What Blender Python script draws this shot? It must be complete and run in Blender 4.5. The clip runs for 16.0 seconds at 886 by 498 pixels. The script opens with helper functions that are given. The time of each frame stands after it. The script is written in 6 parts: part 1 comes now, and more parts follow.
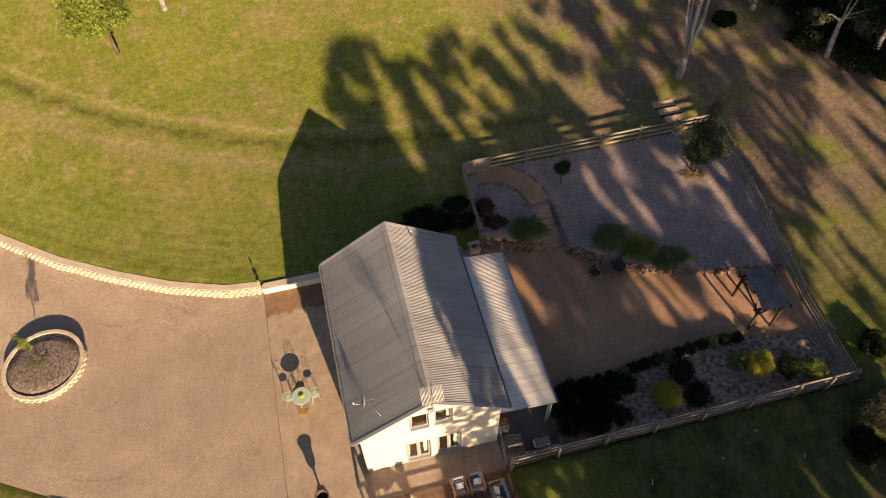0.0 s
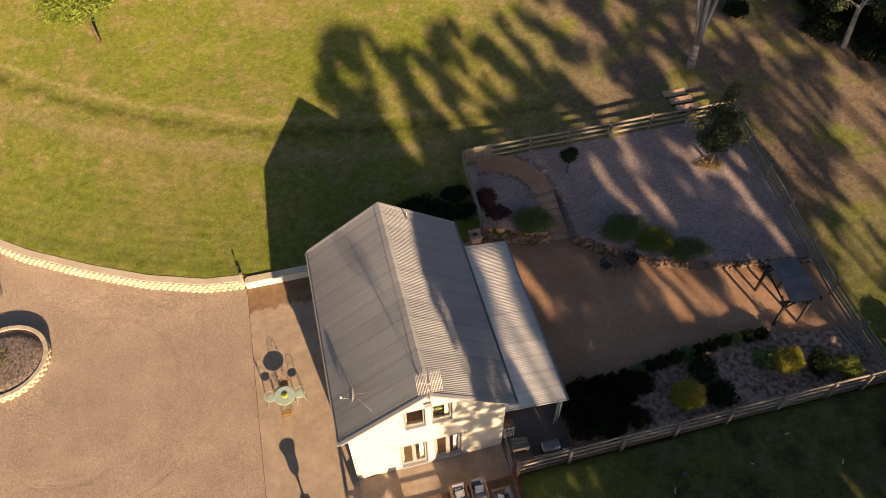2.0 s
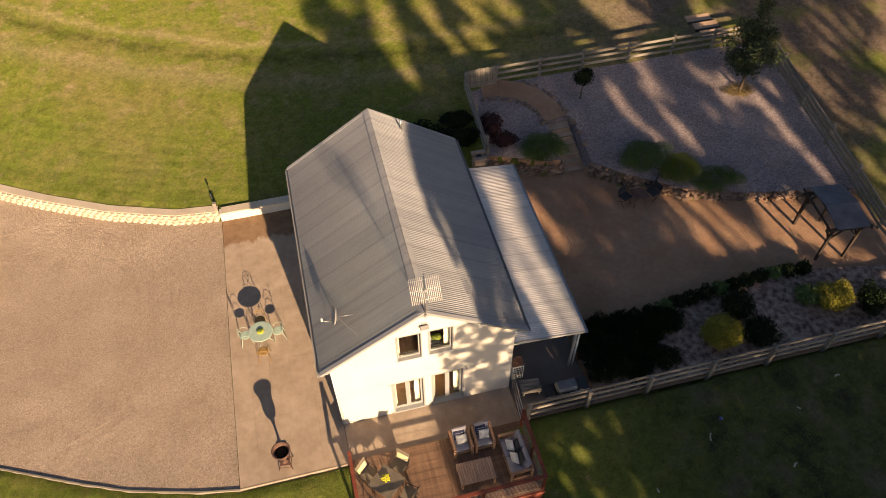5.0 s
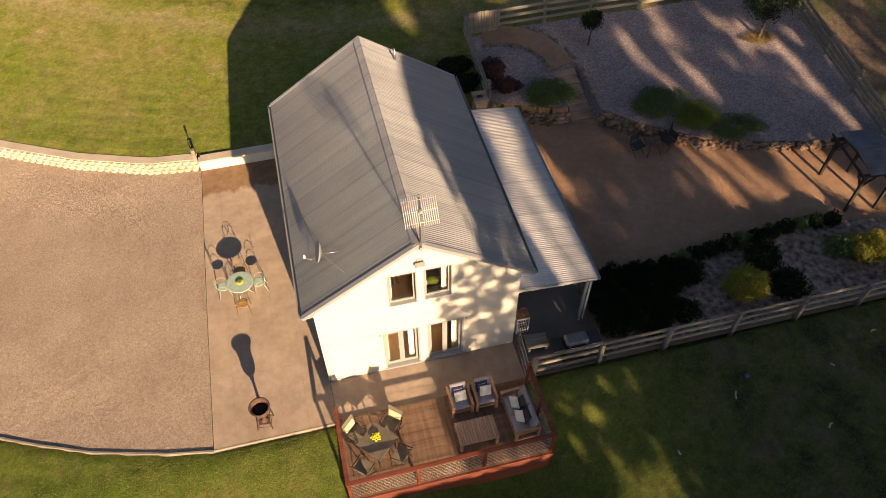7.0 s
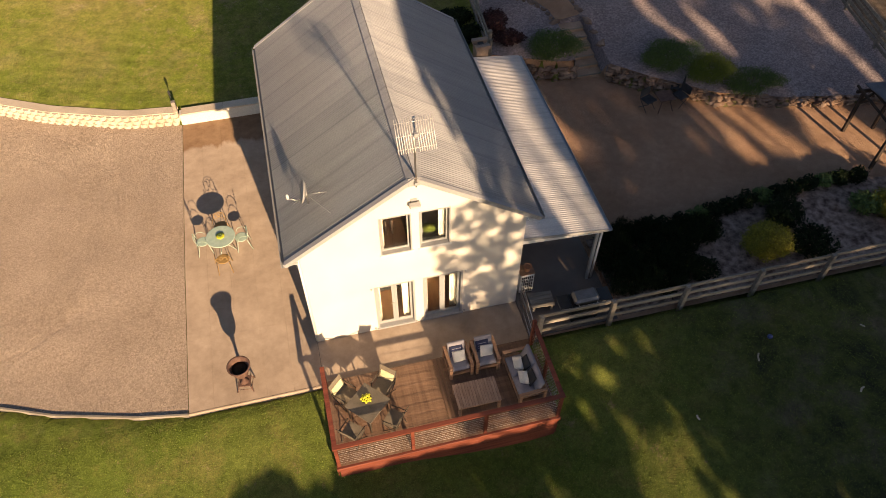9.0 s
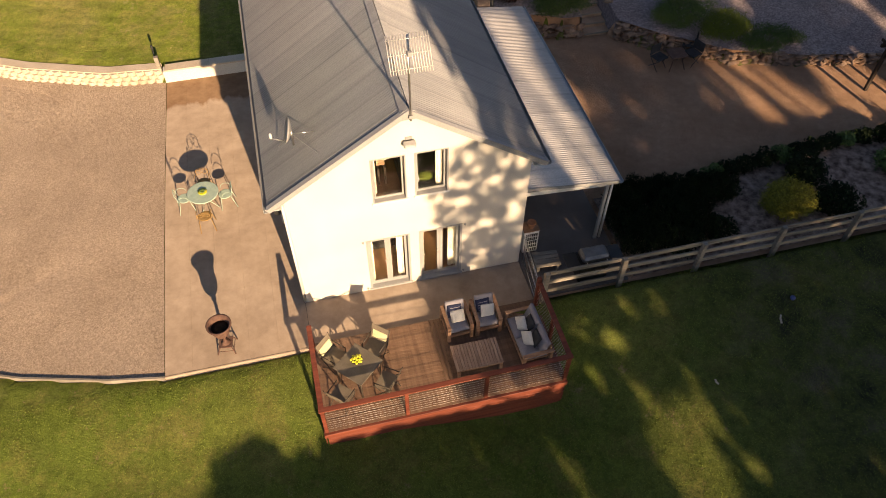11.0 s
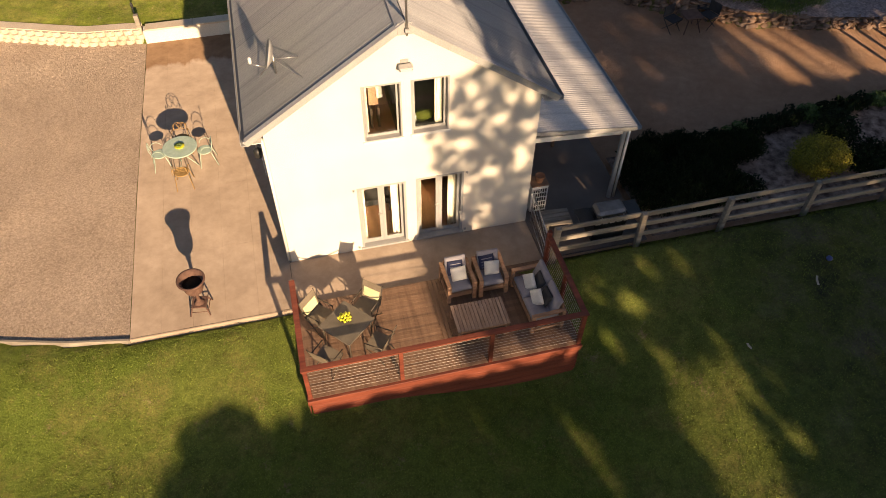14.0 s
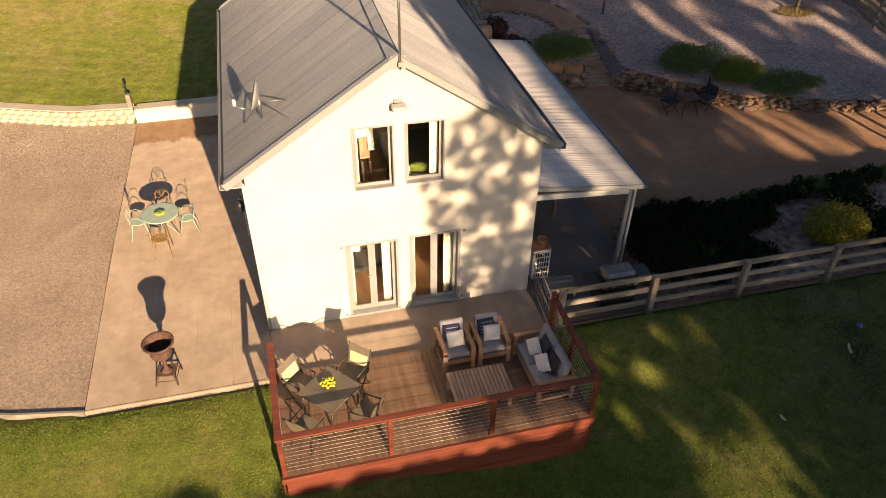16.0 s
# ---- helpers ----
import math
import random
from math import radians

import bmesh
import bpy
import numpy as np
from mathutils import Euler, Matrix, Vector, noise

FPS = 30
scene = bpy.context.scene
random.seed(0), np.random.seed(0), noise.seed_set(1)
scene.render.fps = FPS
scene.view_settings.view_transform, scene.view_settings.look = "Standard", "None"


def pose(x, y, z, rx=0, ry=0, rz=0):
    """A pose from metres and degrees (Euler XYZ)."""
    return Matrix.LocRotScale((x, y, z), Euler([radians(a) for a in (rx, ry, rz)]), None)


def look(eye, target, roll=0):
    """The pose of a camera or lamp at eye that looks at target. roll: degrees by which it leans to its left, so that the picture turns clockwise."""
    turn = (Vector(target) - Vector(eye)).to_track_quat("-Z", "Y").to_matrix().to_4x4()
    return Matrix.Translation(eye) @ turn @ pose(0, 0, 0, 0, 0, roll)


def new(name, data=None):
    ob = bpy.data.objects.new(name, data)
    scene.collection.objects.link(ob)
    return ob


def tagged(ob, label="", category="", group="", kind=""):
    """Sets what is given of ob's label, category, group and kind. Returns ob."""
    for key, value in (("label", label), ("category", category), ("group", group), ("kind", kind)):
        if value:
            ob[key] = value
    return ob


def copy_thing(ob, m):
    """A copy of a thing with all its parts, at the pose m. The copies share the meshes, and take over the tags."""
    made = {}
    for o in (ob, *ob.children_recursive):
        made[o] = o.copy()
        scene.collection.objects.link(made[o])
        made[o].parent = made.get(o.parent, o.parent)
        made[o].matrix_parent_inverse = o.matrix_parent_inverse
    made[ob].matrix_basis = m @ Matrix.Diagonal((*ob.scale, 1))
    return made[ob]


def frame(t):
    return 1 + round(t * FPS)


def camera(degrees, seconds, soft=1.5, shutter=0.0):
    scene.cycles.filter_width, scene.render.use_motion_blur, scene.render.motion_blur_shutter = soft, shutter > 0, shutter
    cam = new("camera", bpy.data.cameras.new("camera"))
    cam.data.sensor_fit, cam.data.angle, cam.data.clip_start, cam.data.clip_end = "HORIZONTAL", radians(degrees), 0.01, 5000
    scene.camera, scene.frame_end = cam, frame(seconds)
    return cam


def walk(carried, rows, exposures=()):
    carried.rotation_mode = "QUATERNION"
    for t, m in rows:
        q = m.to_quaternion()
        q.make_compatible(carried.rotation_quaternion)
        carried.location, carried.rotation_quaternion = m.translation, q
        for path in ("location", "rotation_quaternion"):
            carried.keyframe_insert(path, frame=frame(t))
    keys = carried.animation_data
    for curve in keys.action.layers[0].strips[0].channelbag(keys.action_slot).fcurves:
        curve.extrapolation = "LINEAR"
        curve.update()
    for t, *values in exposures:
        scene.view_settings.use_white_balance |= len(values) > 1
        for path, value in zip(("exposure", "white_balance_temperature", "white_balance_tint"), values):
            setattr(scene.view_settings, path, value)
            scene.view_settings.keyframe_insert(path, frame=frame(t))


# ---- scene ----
cam = camera(63.2, 16.0, soft=0.9)
PATH = [
    (0, (1.015, -11.921, 32.011), (1.278, -10.756, 30.406), -1.6),
    (0.5, (1.011, -11.888, 31.168), (1.284, -10.691, 29.59), -1.5),
    (1, (0.989, -11.839, 30.256), (1.271, -10.62, 28.696), -1.4),
    (1.5, (0.987, -11.829, 29.33), (1.272, -10.6, 27.779), -1.3),
    (2, (0.941, -11.832, 28.418), (1.229, -10.598, 26.87), -1.2),
    (2.5, (0.938, -11.8, 27.577), (1.226, -10.568, 26.028), -1.2),
    (3, (0.912, -11.816, 26.644), (1.202, -10.583, 25.096), -1.1),
    (3.5, (0.901, -11.81, 25.859), (1.19, -10.576, 24.311), -1.0),
    (4, (0.894, -11.811, 25.061), (1.183, -10.577, 23.514), -1.0),
    (6.5, (0.815, -11.79, 20.97), (1.114, -10.556, 19.424), -0.5),
    (7, (0.82, -11.8, 20.279), (1.12, -10.566, 18.735), -0.4),
    (7.5, (0.81, -11.787, 19.676), (1.112, -10.553, 18.131), -0.2),
    (8, (0.811, -11.79, 19.058), (1.116, -10.556, 17.515), -0.1),
    (8.5, (0.806, -11.751, 18.506), (1.113, -10.52, 16.959), 0.1),
    (9, (0.817, -11.754, 17.941), (1.124, -10.524, 16.395), 0.1),
    (11.5, (0.881, -11.813, 15.548), (1.189, -10.581, 14.004), 0.3),
    (12, (0.86, -11.818, 15.125), (1.17, -10.588, 13.579), 0.4),
    (12.5, (0.864, -11.843, 14.69), (1.173, -10.613, 13.144), 0.4),
    (13, (0.842, -11.863, 14.274), (1.153, -10.632, 12.729), 0.5),
    (13.5, (0.826, -11.881, 13.881), (1.139, -10.639, 12.345), 0.6),
    (14, (0.82, -11.923, 13.42), (1.145, -10.641, 11.92), 0.6),
    (14.5, (0.806, -11.944, 12.936), (1.148, -10.604, 11.491), 0.7),
    (15, (0.809, -11.968, 12.454), (1.169, -10.568, 11.071), 0.8),
    (15.5, (0.824, -11.965, 11.961), (1.201, -10.506, 10.645), 0.9),
    (16, (0.832, -11.984, 11.436), (1.224, -10.469, 10.191), 0.8),
]
walk(cam, [(t, look(eye, target, roll)) for t, eye, target, roll in PATH], exposures=[(0, 1.12, 7000, 19), (16, 1.12, 7000, 19)])

# ---- world, sun and exposure ----
SUN = Vector((0.525, -2.975, 1.0)).normalized()          # the way to the sun
elevation = math.asin(SUN.z)
world = bpy.data.worlds.new("sky")
scene.world = world
world.use_nodes = True
wn = world.node_tree
sky = wn.nodes.new("ShaderNodeTexSky")
sky.sky_type, sky.sun_disc = "NISHITA", False
sky.sun_elevation, sky.sun_rotation = elevation, math.atan2(SUN.x, SUN.y)
sky.ozone_density = 2.2
wn.links.new(sky.outputs[0], wn.nodes["Background"].inputs[0])
wn.nodes["Background"].inputs[1].default_value = 0.048
sun = new("sun", bpy.data.lights.new("sun", "SUN"))
sun.data.energy, sun.data.angle, sun.data.color = 4.75, radians(0.55), (1.0, 0.76, 0.47)
sun.matrix_world = look(SUN * 60, (0, 0, 0))

# ---- small tools ----
rnd = random.Random(7)


def smooth(a, b, v):
    t = min(1.0, max(0.0, (v - a) / (b - a)))
    return t * t * (3 - 2 * t)


def along(points, x):
    """The piecewise line through points of x, y, at x."""
    for (x0, y0), (x1, y1) in zip(points, points[1:]):
        if x <= x1 or (x1, y1) == points[-1]:
            return y0 + (y1 - y0) * (x - x0) / (x1 - x0)


def mesh_of(bm, name, material):
    me = bpy.data.meshes.new(name)
    bm.normal_update()
    bm.to_mesh(me)
    bm.free()
    for m in material if isinstance(material, (list, tuple)) else [material]:
        me.materials.append(m)
    return me


def thing(name, bm, material, label="", category="", group="", kind=""):
    return tagged(new(name, mesh_of(bm, name, material)), label, category, group, kind)


def empty(name, at, label, category, group="", turn=0.0):
    ob = new(name)
    ob.matrix_basis = pose(*at, 0, 0, turn)
    ob.empty_display_size = 0.1
    return tagged(ob, label, category, group)


def part(name, bm, material, parent, label=""):
    ob = new(name, mesh_of(bm, name, material))
    ob.parent = parent
    return tagged(ob, label)


def piece(name, me, parent, m):
    ob = new(name, me)
    ob.parent = parent
    ob.matrix_basis = m
    return ob


def box(bm, x0, x1, y0, y1, z0, z1, m=None, bevel=0.0):
    vs = [bm.verts.new((x, y, z)) for z in (z0, z1) for x, y in ((x0, y0), (x1, y0), (x1, y1), (x0, y1))]
    fs = [bm.faces.new([vs[i] for i in f]) for f in ((3, 2, 1, 0), (4, 5, 6, 7), (0, 1, 5, 4), (1, 2, 6, 5), (2, 3, 7, 6), (3, 0, 4, 7))]
    if bevel:
        es = list({e for f in fs for e in f.edges})
        r = bmesh.ops.bevel(bm, geom=es, offset=bevel, segments=1, affect="EDGES", profile=0.5)
        vs = list({v for f in r["faces"] for v in f.verts} | {v for v in vs if v.is_valid})
    if m is not None:
        for v in vs:
            v.co = m @ v.co
    return bm


def bar(bm, a, b, r, n=8, r2=None):
    """A round bar from a to b."""
    a, b = Vector(a), Vector(b)
    q = (b - a).to_track_quat("Z", "Y").to_matrix()
    r2 = r if r2 is None else r2
    ra = [bm.verts.new(a + q @ Vector((r * math.cos(6.2832 * i / n), r * math.sin(6.2832 * i / n), 0))) for i in range(n)]
    rb = [bm.verts.new(b + q @ Vector((r2 * math.cos(6.2832 * i / n), r2 * math.sin(6.2832 * i / n), 0))) for i in range(n)]
    for i in range(n):
        bm.faces.new((ra[i], ra[(i + 1) % n], rb[(i + 1) % n], rb[i])).smooth = True
    bm.faces.new(ra[::-1])
    bm.faces.new(rb)
    return bm


def beam(bm, a, b, w, h, up=(0, 0, 1)):
    """A squared beam from a to b, w wide and h high."""
    a, b = Vector(a), Vector(b)
    d = (b - a).normalized()
    s = d.cross(Vector(up)).normalized() * (w / 2)
    u = s.cross(d).normalized() * (h / 2)
    vs = [bm.verts.new(p + i * s + j * u) for p in (a, b) for i, j in ((-1, -1), (1, -1), (1, 1), (-1, 1))]
    for f in ((3, 2, 1, 0), (4, 5, 6, 7), (0, 1, 5, 4), (1, 2, 6, 5), (2, 3, 7, 6), (3, 0, 4, 7)):
        bm.faces.new([vs[i] for i in f])
    bmesh.ops.recalc_face_normals(bm, faces=bm.faces[:]) if len(bm.faces) < 60 else None
    return bm


def lathe(bm, profile, n=24, at=(0, 0, 0)):
    """A turned shape from a profile of radius and height."""
    o = Vector(at)
    rings = [[bm.verts.new(o + Vector((r * math.cos(6.2832 * i / n), r * math.sin(6.2832 * i / n), z))) for i in range(n)] for r, z in profile]
    for a, b in zip(rings, rings[1:]):
        for i in range(n):
            bm.faces.new((a[i], a[(i + 1) % n], b[(i + 1) % n], b[i])).smooth = True
    bm.faces.new(rings[0][::-1])
    bm.faces.new(rings[-1])
    return bm


def blob(bm, at, size, detail=2, rough=0.18, seed=0.0):
    """A lumpy rounded stone or cushion of the given half sizes."""
    r = bmesh.ops.create_icosphere(bm, subdivisions=detail, radius=1.0)
    for v in r["verts"]:
        k = 1 + rough * noise.noise(v.co * 1.7 + Vector((seed, seed * 0.7, 3.1)))
        v.co = Vector((v.co.x * size[0] * k, v.co.y * size[1] * k, v.co.z * size[2] * k)) + Vector(at)
    for f in {f for v in r["verts"] for f in v.link_faces}:
        f.smooth = True
    return bm


def strip(bm, x0, x1, nx, low, high, ny, z):
    """A sheet over low(x) <= y <= high(x) at the height z(x, y)."""
    rows = []
    for i in range(nx + 1):
        x = x0 + (x1 - x0) * i / nx
        a, b = low(x), high(x)
        rows.append([bm.verts.new((x, a + (b - a) * j / ny, z(x, a + (b - a) * j / ny))) for j in range(ny + 1)])
    for a, b in zip(rows, rows[1:]):
        for j in range(ny):
            bm.faces.new((a[j], b[j], b[j + 1], a[j + 1])).smooth = True
    return bm


def cushion(sx, sy, sz, puff=0.25):
    bm = bmesh.new()
    bmesh.ops.create_grid(bm, x_segments=8, y_segments=8, size=0.5)
    r = bmesh.ops.extrude_face_region(bm, geom=bm.faces[:])
    top = {g for g in r["geom"] if isinstance(g, bmesh.types.BMVert)}
    for v in bm.verts:
        e = max(0.0, 1 - max(abs(v.co.x), abs(v.co.y)) * 2)
        z = (0.5 - puff + puff * min(1, e * 3) ** 0.5) * (1 if v in top else -1)
        v.co = Vector((v.co.x * sx, v.co.y * sy, z * sz))
    for f in bm.faces:
        f.smooth = True
    bmesh.ops.recalc_face_normals(bm, faces=bm.faces[:])
    return bm


def moved(bm, m):
    for v in bm.verts:
        v.co = m @ v.co
    return bm


# ---- materials ----
def material(name, rough=0.8, metal=0.0, spec=0.3):
    m = bpy.data.materials.new(name)
    m.use_nodes = True
    b = m.node_tree.nodes["Principled BSDF"]
    b.inputs["Roughness"].default_value, b.inputs["Metallic"].default_value = rough, metal
    b.inputs["Specular IOR Level"].default_value = spec
    return m, m.node_tree, b


def node(t, kind, **sets):
    n = t.nodes.new("ShaderNode" + kind)
    for k, v in sets.items():
        n.inputs[k.replace("_", " ")].default_value = v
    return n


def where(t, scale=(1, 1, 1), local=False):
    g = t.nodes.new("ShaderNodeTexCoord" if local else "ShaderNodeNewGeometry")
    m = node(t, "Mapping")
    m.inputs["Scale"].default_value = scale
    t.links.new(g.outputs["Object" if local else "Position"], m.inputs[0])
    return m.outputs[0]


def noisy(t, scale, detail=4.0, rough=0.6, stretch=(1, 1, 1), local=False):
    n = node(t, "TexNoise", Scale=scale, Detail=detail, Roughness=rough)
    t.links.new(where(t, stretch, local), n.inputs["Vector"])
    return n.outputs[0]


def ramp(t, value, *stops):
    r = t.nodes.new("ShaderNodeValToRGB")
    e = r.color_ramp.elements
    while len(e) < len(stops):
        e.new(0.5)
    for el, (p, c) in zip(e, stops):
        el.position, el.color = p, (*c, 1) if len(c) == 3 else c
    t.links.new(value, r.inputs[0])
    return r.outputs[0]


def mixed(t, fac, a, b, kind="MIX"):
    n = t.nodes.new("ShaderNodeMix")
    n.data_type, n.blend_type = "RGBA", kind
    for sock, v in ((n.inputs[0], fac), (n.inputs[6], a), (n.inputs[7], b)):
        if isinstance(v, (int, float)):
            sock.default_value = v
        elif isinstance(v, tuple):
            sock.default_value = (*v, 1)
        else:
            t.links.new(v, sock)
    return n.outputs[2]


def bump(t, b, height, strength=0.4, distance=0.02):
    n = node(t, "Bump", Strength=strength, Distance=distance)
    t.links.new(height, n.inputs["Height"])
    t.links.new(n.outputs[0], b.inputs["Normal"])


def varied(name, dark, light, scale=6.0, fine=60.0, rough=0.8, metal=0.0, spec=0.3, relief=0.3, depth=0.01, stretch=(1, 1, 1), local=False, pieces=0.0):
    """A colour between dark and light in patches, with a finer grain and relief; pieces: how much whole objects differ."""
    m, t, b = material(name, rough, metal, spec)
    big, small = noisy(t, scale, 3, 0.55, stretch, local), noisy(t, fine, 4, 0.65, stretch, local)
    c = ramp(t, big, (0.32, dark), (0.68, light))
    c = mixed(t, 0.55, c, ramp(t, small, (0.25, (0.45, 0.45, 0.45)), (0.75, (1, 1, 1))), "MULTIPLY")
    if pieces:
        o = t.nodes.new("ShaderNodeObjectInfo")
        c = mixed(t, pieces, c, ramp(t, o.outputs["Random"], (0, (0.35, 0.35, 0.35)), (1, (1.0, 1.0, 1.0))), "MULTIPLY")
    t.links.new(c, b.inputs["Base Color"])
    bump(t, b, small, relief, depth)
    return m


# wheel track, bank and dry strip round the lawn: centre, radius, half width, tone and strength
TRACKS = [(13.45, 65.74, 46.65, 0.35, (0.50, 0.43, 0.20), 0.8), (13.45, 65.74, 47.65, 0.6, (0.105, 0.125, 0.024), 0.7), (13.45, 65.74, 49.25, 0.9, (0.47, 0.39, 0.21), 0.6)]


def ground_material(name, kind):
    m, t, b = material(name, 0.92, 0.0, 0.12)
    b.inputs["Diffuse Roughness"].default_value = 1.0
    if kind == "grass":
        big, mid, fine = noisy(t, 0.16, 5, 0.6), noisy(t, 0.9, 5, 0.62), noisy(t, 26, 4, 0.75)
        c = ramp(t, big, (0.36, (0.315, 0.350, 0.058)), (0.50, (0.265, 0.310, 0.050)), (0.62, (0.375, 0.340, 0.105)))
        dry = ramp(t, mid, (0.52, (0, 0, 0)), (0.70, (1, 1, 1)))
        c = mixed(t, dry, c, (0.47, 0.375, 0.190))
        straw = ramp(t, noisy(t, 2.6, 9, 0.80), (0.585, (0, 0, 0)), (0.635, (0.85, 0.85, 0.85)))
        c = mixed(t, straw, c, (0.52, 0.43, 0.25))
        # mowing stripes that follow the drive, and the pale wheel track round the lawn
        gp = t.nodes.new("ShaderNodeNewGeometry")
        for cx, cy, radius, width, tone, strength in TRACKS:
            flat = t.nodes.new("ShaderNodeVectorMath")
            flat.operation = "MULTIPLY_ADD"
            flat.inputs[1].default_value, flat.inputs[2].default_value = (1, 1, 0), (-cx, -cy, 0)
            t.links.new(gp.outputs["Position"], flat.inputs[0])
            ln = t.nodes.new("ShaderNodeVectorMath")
            ln.operation = "LENGTH"
            t.links.new(flat.outputs[0], ln.inputs[0])
            off = t.nodes.new("ShaderNodeMath")
            off.operation = "SUBTRACT"
            off.inputs[1].default_value = radius
            t.links.new(ln.outputs["Value"], off.inputs[0])
            wob = t.nodes.new("ShaderNodeMath")
            wob.operation = "MULTIPLY_ADD"
            wob.inputs[1].default_value = 1.2
            t.links.new(mid, wob.inputs[0])
            t.links.new(off.outputs[0], wob.inputs[2])
            ab = t.nodes.new("ShaderNodeMath")
            ab.operation = "ABSOLUTE"
            sh = t.nodes.new("ShaderNodeMath")
            sh.operation = "SUBTRACT"
            sh.inputs[1].default_value = 0.6
            t.links.new(wob.outputs[0], sh.inputs[0])
            t.links.new(sh.outputs[0], ab.inputs[0])
            k = ramp(t, ab.outputs[0], (0.0, (strength, strength, strength)), (width, (0, 0, 0)))
            c = mixed(t, k, c, tone)
        # fresher grass in mown bands beside the drive
        ring_gate = node(t, "MapRange")
        ring_gate.inputs["From Min"].default_value, ring_gate.inputs["From Max"].default_value = 51.2, 54.5
        t.links.new(ln.outputs["Value"], ring_gate.inputs["Value"])
        wide = t.nodes.new("ShaderNodeMath")
        wide.operation = "MULTIPLY_ADD"
        wide.inputs[1].default_value = 9.5
        t.links.new(ln.outputs["Value"], wide.inputs[0])
        t.links.new(mid, wide.inputs[2])
        band = t.nodes.new("ShaderNodeMath")
        band.operation = "SINE"
        t.links.new(wide.outputs[0], band.inputs[0])
        amount = t.nodes.new("ShaderNodeMath")
        amount.operation = "MULTIPLY"
        amount.inputs[1].default_value = 0.55
        t.links.new(ring_gate.outputs[0], amount.inputs[0])
        c = mixed(t, amount.outputs[0], c, ramp(t, band.outputs[0], (0.0, (0.200, 0.265, 0.044)), (0.9, (0.270, 0.320, 0.060))))
        wave = node(t, "TexWave", Scale=0.75, Distortion=1.4, Detail=2.0)
        wave.wave_type, wave.rings_direction = "RINGS", "Z"
        wm = node(t, "Mapping")
        wm.inputs["Location"].default_value = (2.0, -33.0, 0)
        t.links.new(gp.outputs["Position"], wm.inputs[0])
        t.links.new(wm.outputs[0], wave.inputs["Vector"])
        c = mixed(t, 0.14, c, ramp(t, wave.outputs[0], (0.2, (0.62, 0.66, 0.6)), (0.8, (1, 1, 1))), "MULTIPLY")
        # fresher grass before the house
        fresh = node(t, "MapRange")
        fresh.inputs["From Min"].default_value, fresh.inputs["From Max"].default_value = 0.5, -2.5
        sy_ = t.nodes.new("ShaderNodeSeparateXYZ")
        t.links.new(gp.outputs["Position"], sy_.inputs[0])
        t.links.new(sy_.outputs["Y"], fresh.inputs["Value"])
        some = t.nodes.new("ShaderNodeMath")
        some.operation = "MULTIPLY"
        some.inputs[1].default_value = 0.75
        t.links.new(fresh.outputs[0], some.inputs[0])
        c = mixed(t, some.outputs[0], c, ramp(t, big, (0.36, (0.165, 0.265, 0.042)), (0.62, (0.270, 0.320, 0.075))))
        tufty = ramp(t, noisy(t, 0.85, 8, 0.74), (0.50, (0, 0, 0)), (0.60, (0.55, 0.55, 0.55)))
        c = mixed(t, tufty, c, (0.380, 0.340, 0.110))
        worn = ramp(t, noisy(t, 1.6, 9, 0.80), (0.60, (0, 0, 0)), (0.65, (0.8, 0.8, 0.8)))
        c = mixed(t, worn, c, (0.47, 0.37, 0.20))
        # browner grass under the gums, its colour also darkened to deepen their shade
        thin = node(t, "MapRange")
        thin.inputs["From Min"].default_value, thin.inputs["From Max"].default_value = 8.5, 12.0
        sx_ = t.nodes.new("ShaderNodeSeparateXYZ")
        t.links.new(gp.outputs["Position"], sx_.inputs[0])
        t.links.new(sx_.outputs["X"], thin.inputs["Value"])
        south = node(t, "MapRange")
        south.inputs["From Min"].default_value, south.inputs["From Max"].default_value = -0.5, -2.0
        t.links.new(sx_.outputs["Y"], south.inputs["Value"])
        belt_shade = t.nodes.new("ShaderNodeMath")
        belt_shade.operation = "MULTIPLY"
        t.links.new(thin.outputs[0], belt_shade.inputs[0])
        t.links.new(south.outputs[0], belt_shade.inputs[1])
        c = mixed(t, belt_shade.outputs[0], c, ramp(t, noisy(t, 0.7, 5, 0.65), (0.33, (0.080, 0.078, 0.048)), (0.50, (0.170, 0.190, 0.056)), (0.66, (0.235, 0.205, 0.125))))
        # bare and leaf-littered earth under the gum trees
        g = t.nodes.new("ShaderNodeNewGeometry")
        sep = t.nodes.new("ShaderNodeSeparateXYZ")
        t.links.new(g.outputs["Position"], sep.inputs[0])
        far = node(t, "MapRange")
        far.inputs["From Min"].default_value, far.inputs["From Max"].default_value = 11.0, 19.0
        t.links.new(sep.outputs["X"], far.inputs["Value"])
        deep = node(t, "MapRange")
        deep.inputs["From Min"].default_value, deep.inputs["From Max"].default_value = 1.0, 10.0
        t.links.new(sep.outputs["Y"], deep.inputs["Value"])
        both = t.nodes.new("ShaderNodeMath")
        both.operation = "MULTIPLY"
        t.links.new(far.outputs[0], both.inputs[0])
        t.links.new(deep.outputs[0], both.inputs[1])
        litter = t.nodes.new("ShaderNodeMath")
        litter.operation = "MULTIPLY"
        t.links.new(both.outputs[0], litter.inputs[0])
        t.links.new(ramp(t, noisy(t, 0.35, 4, 0.6), (0.34, (0.15, 0.15, 0.15)), (0.50, (1, 1, 1))), litter.inputs[1])
        c = mixed(t, litter.outputs[0], c, ramp(t, noisy(t, 5, 5, 0.7), (0.3, (0.225, 0.165, 0.125)), (0.7, (0.40, 0.310, 0.235))))
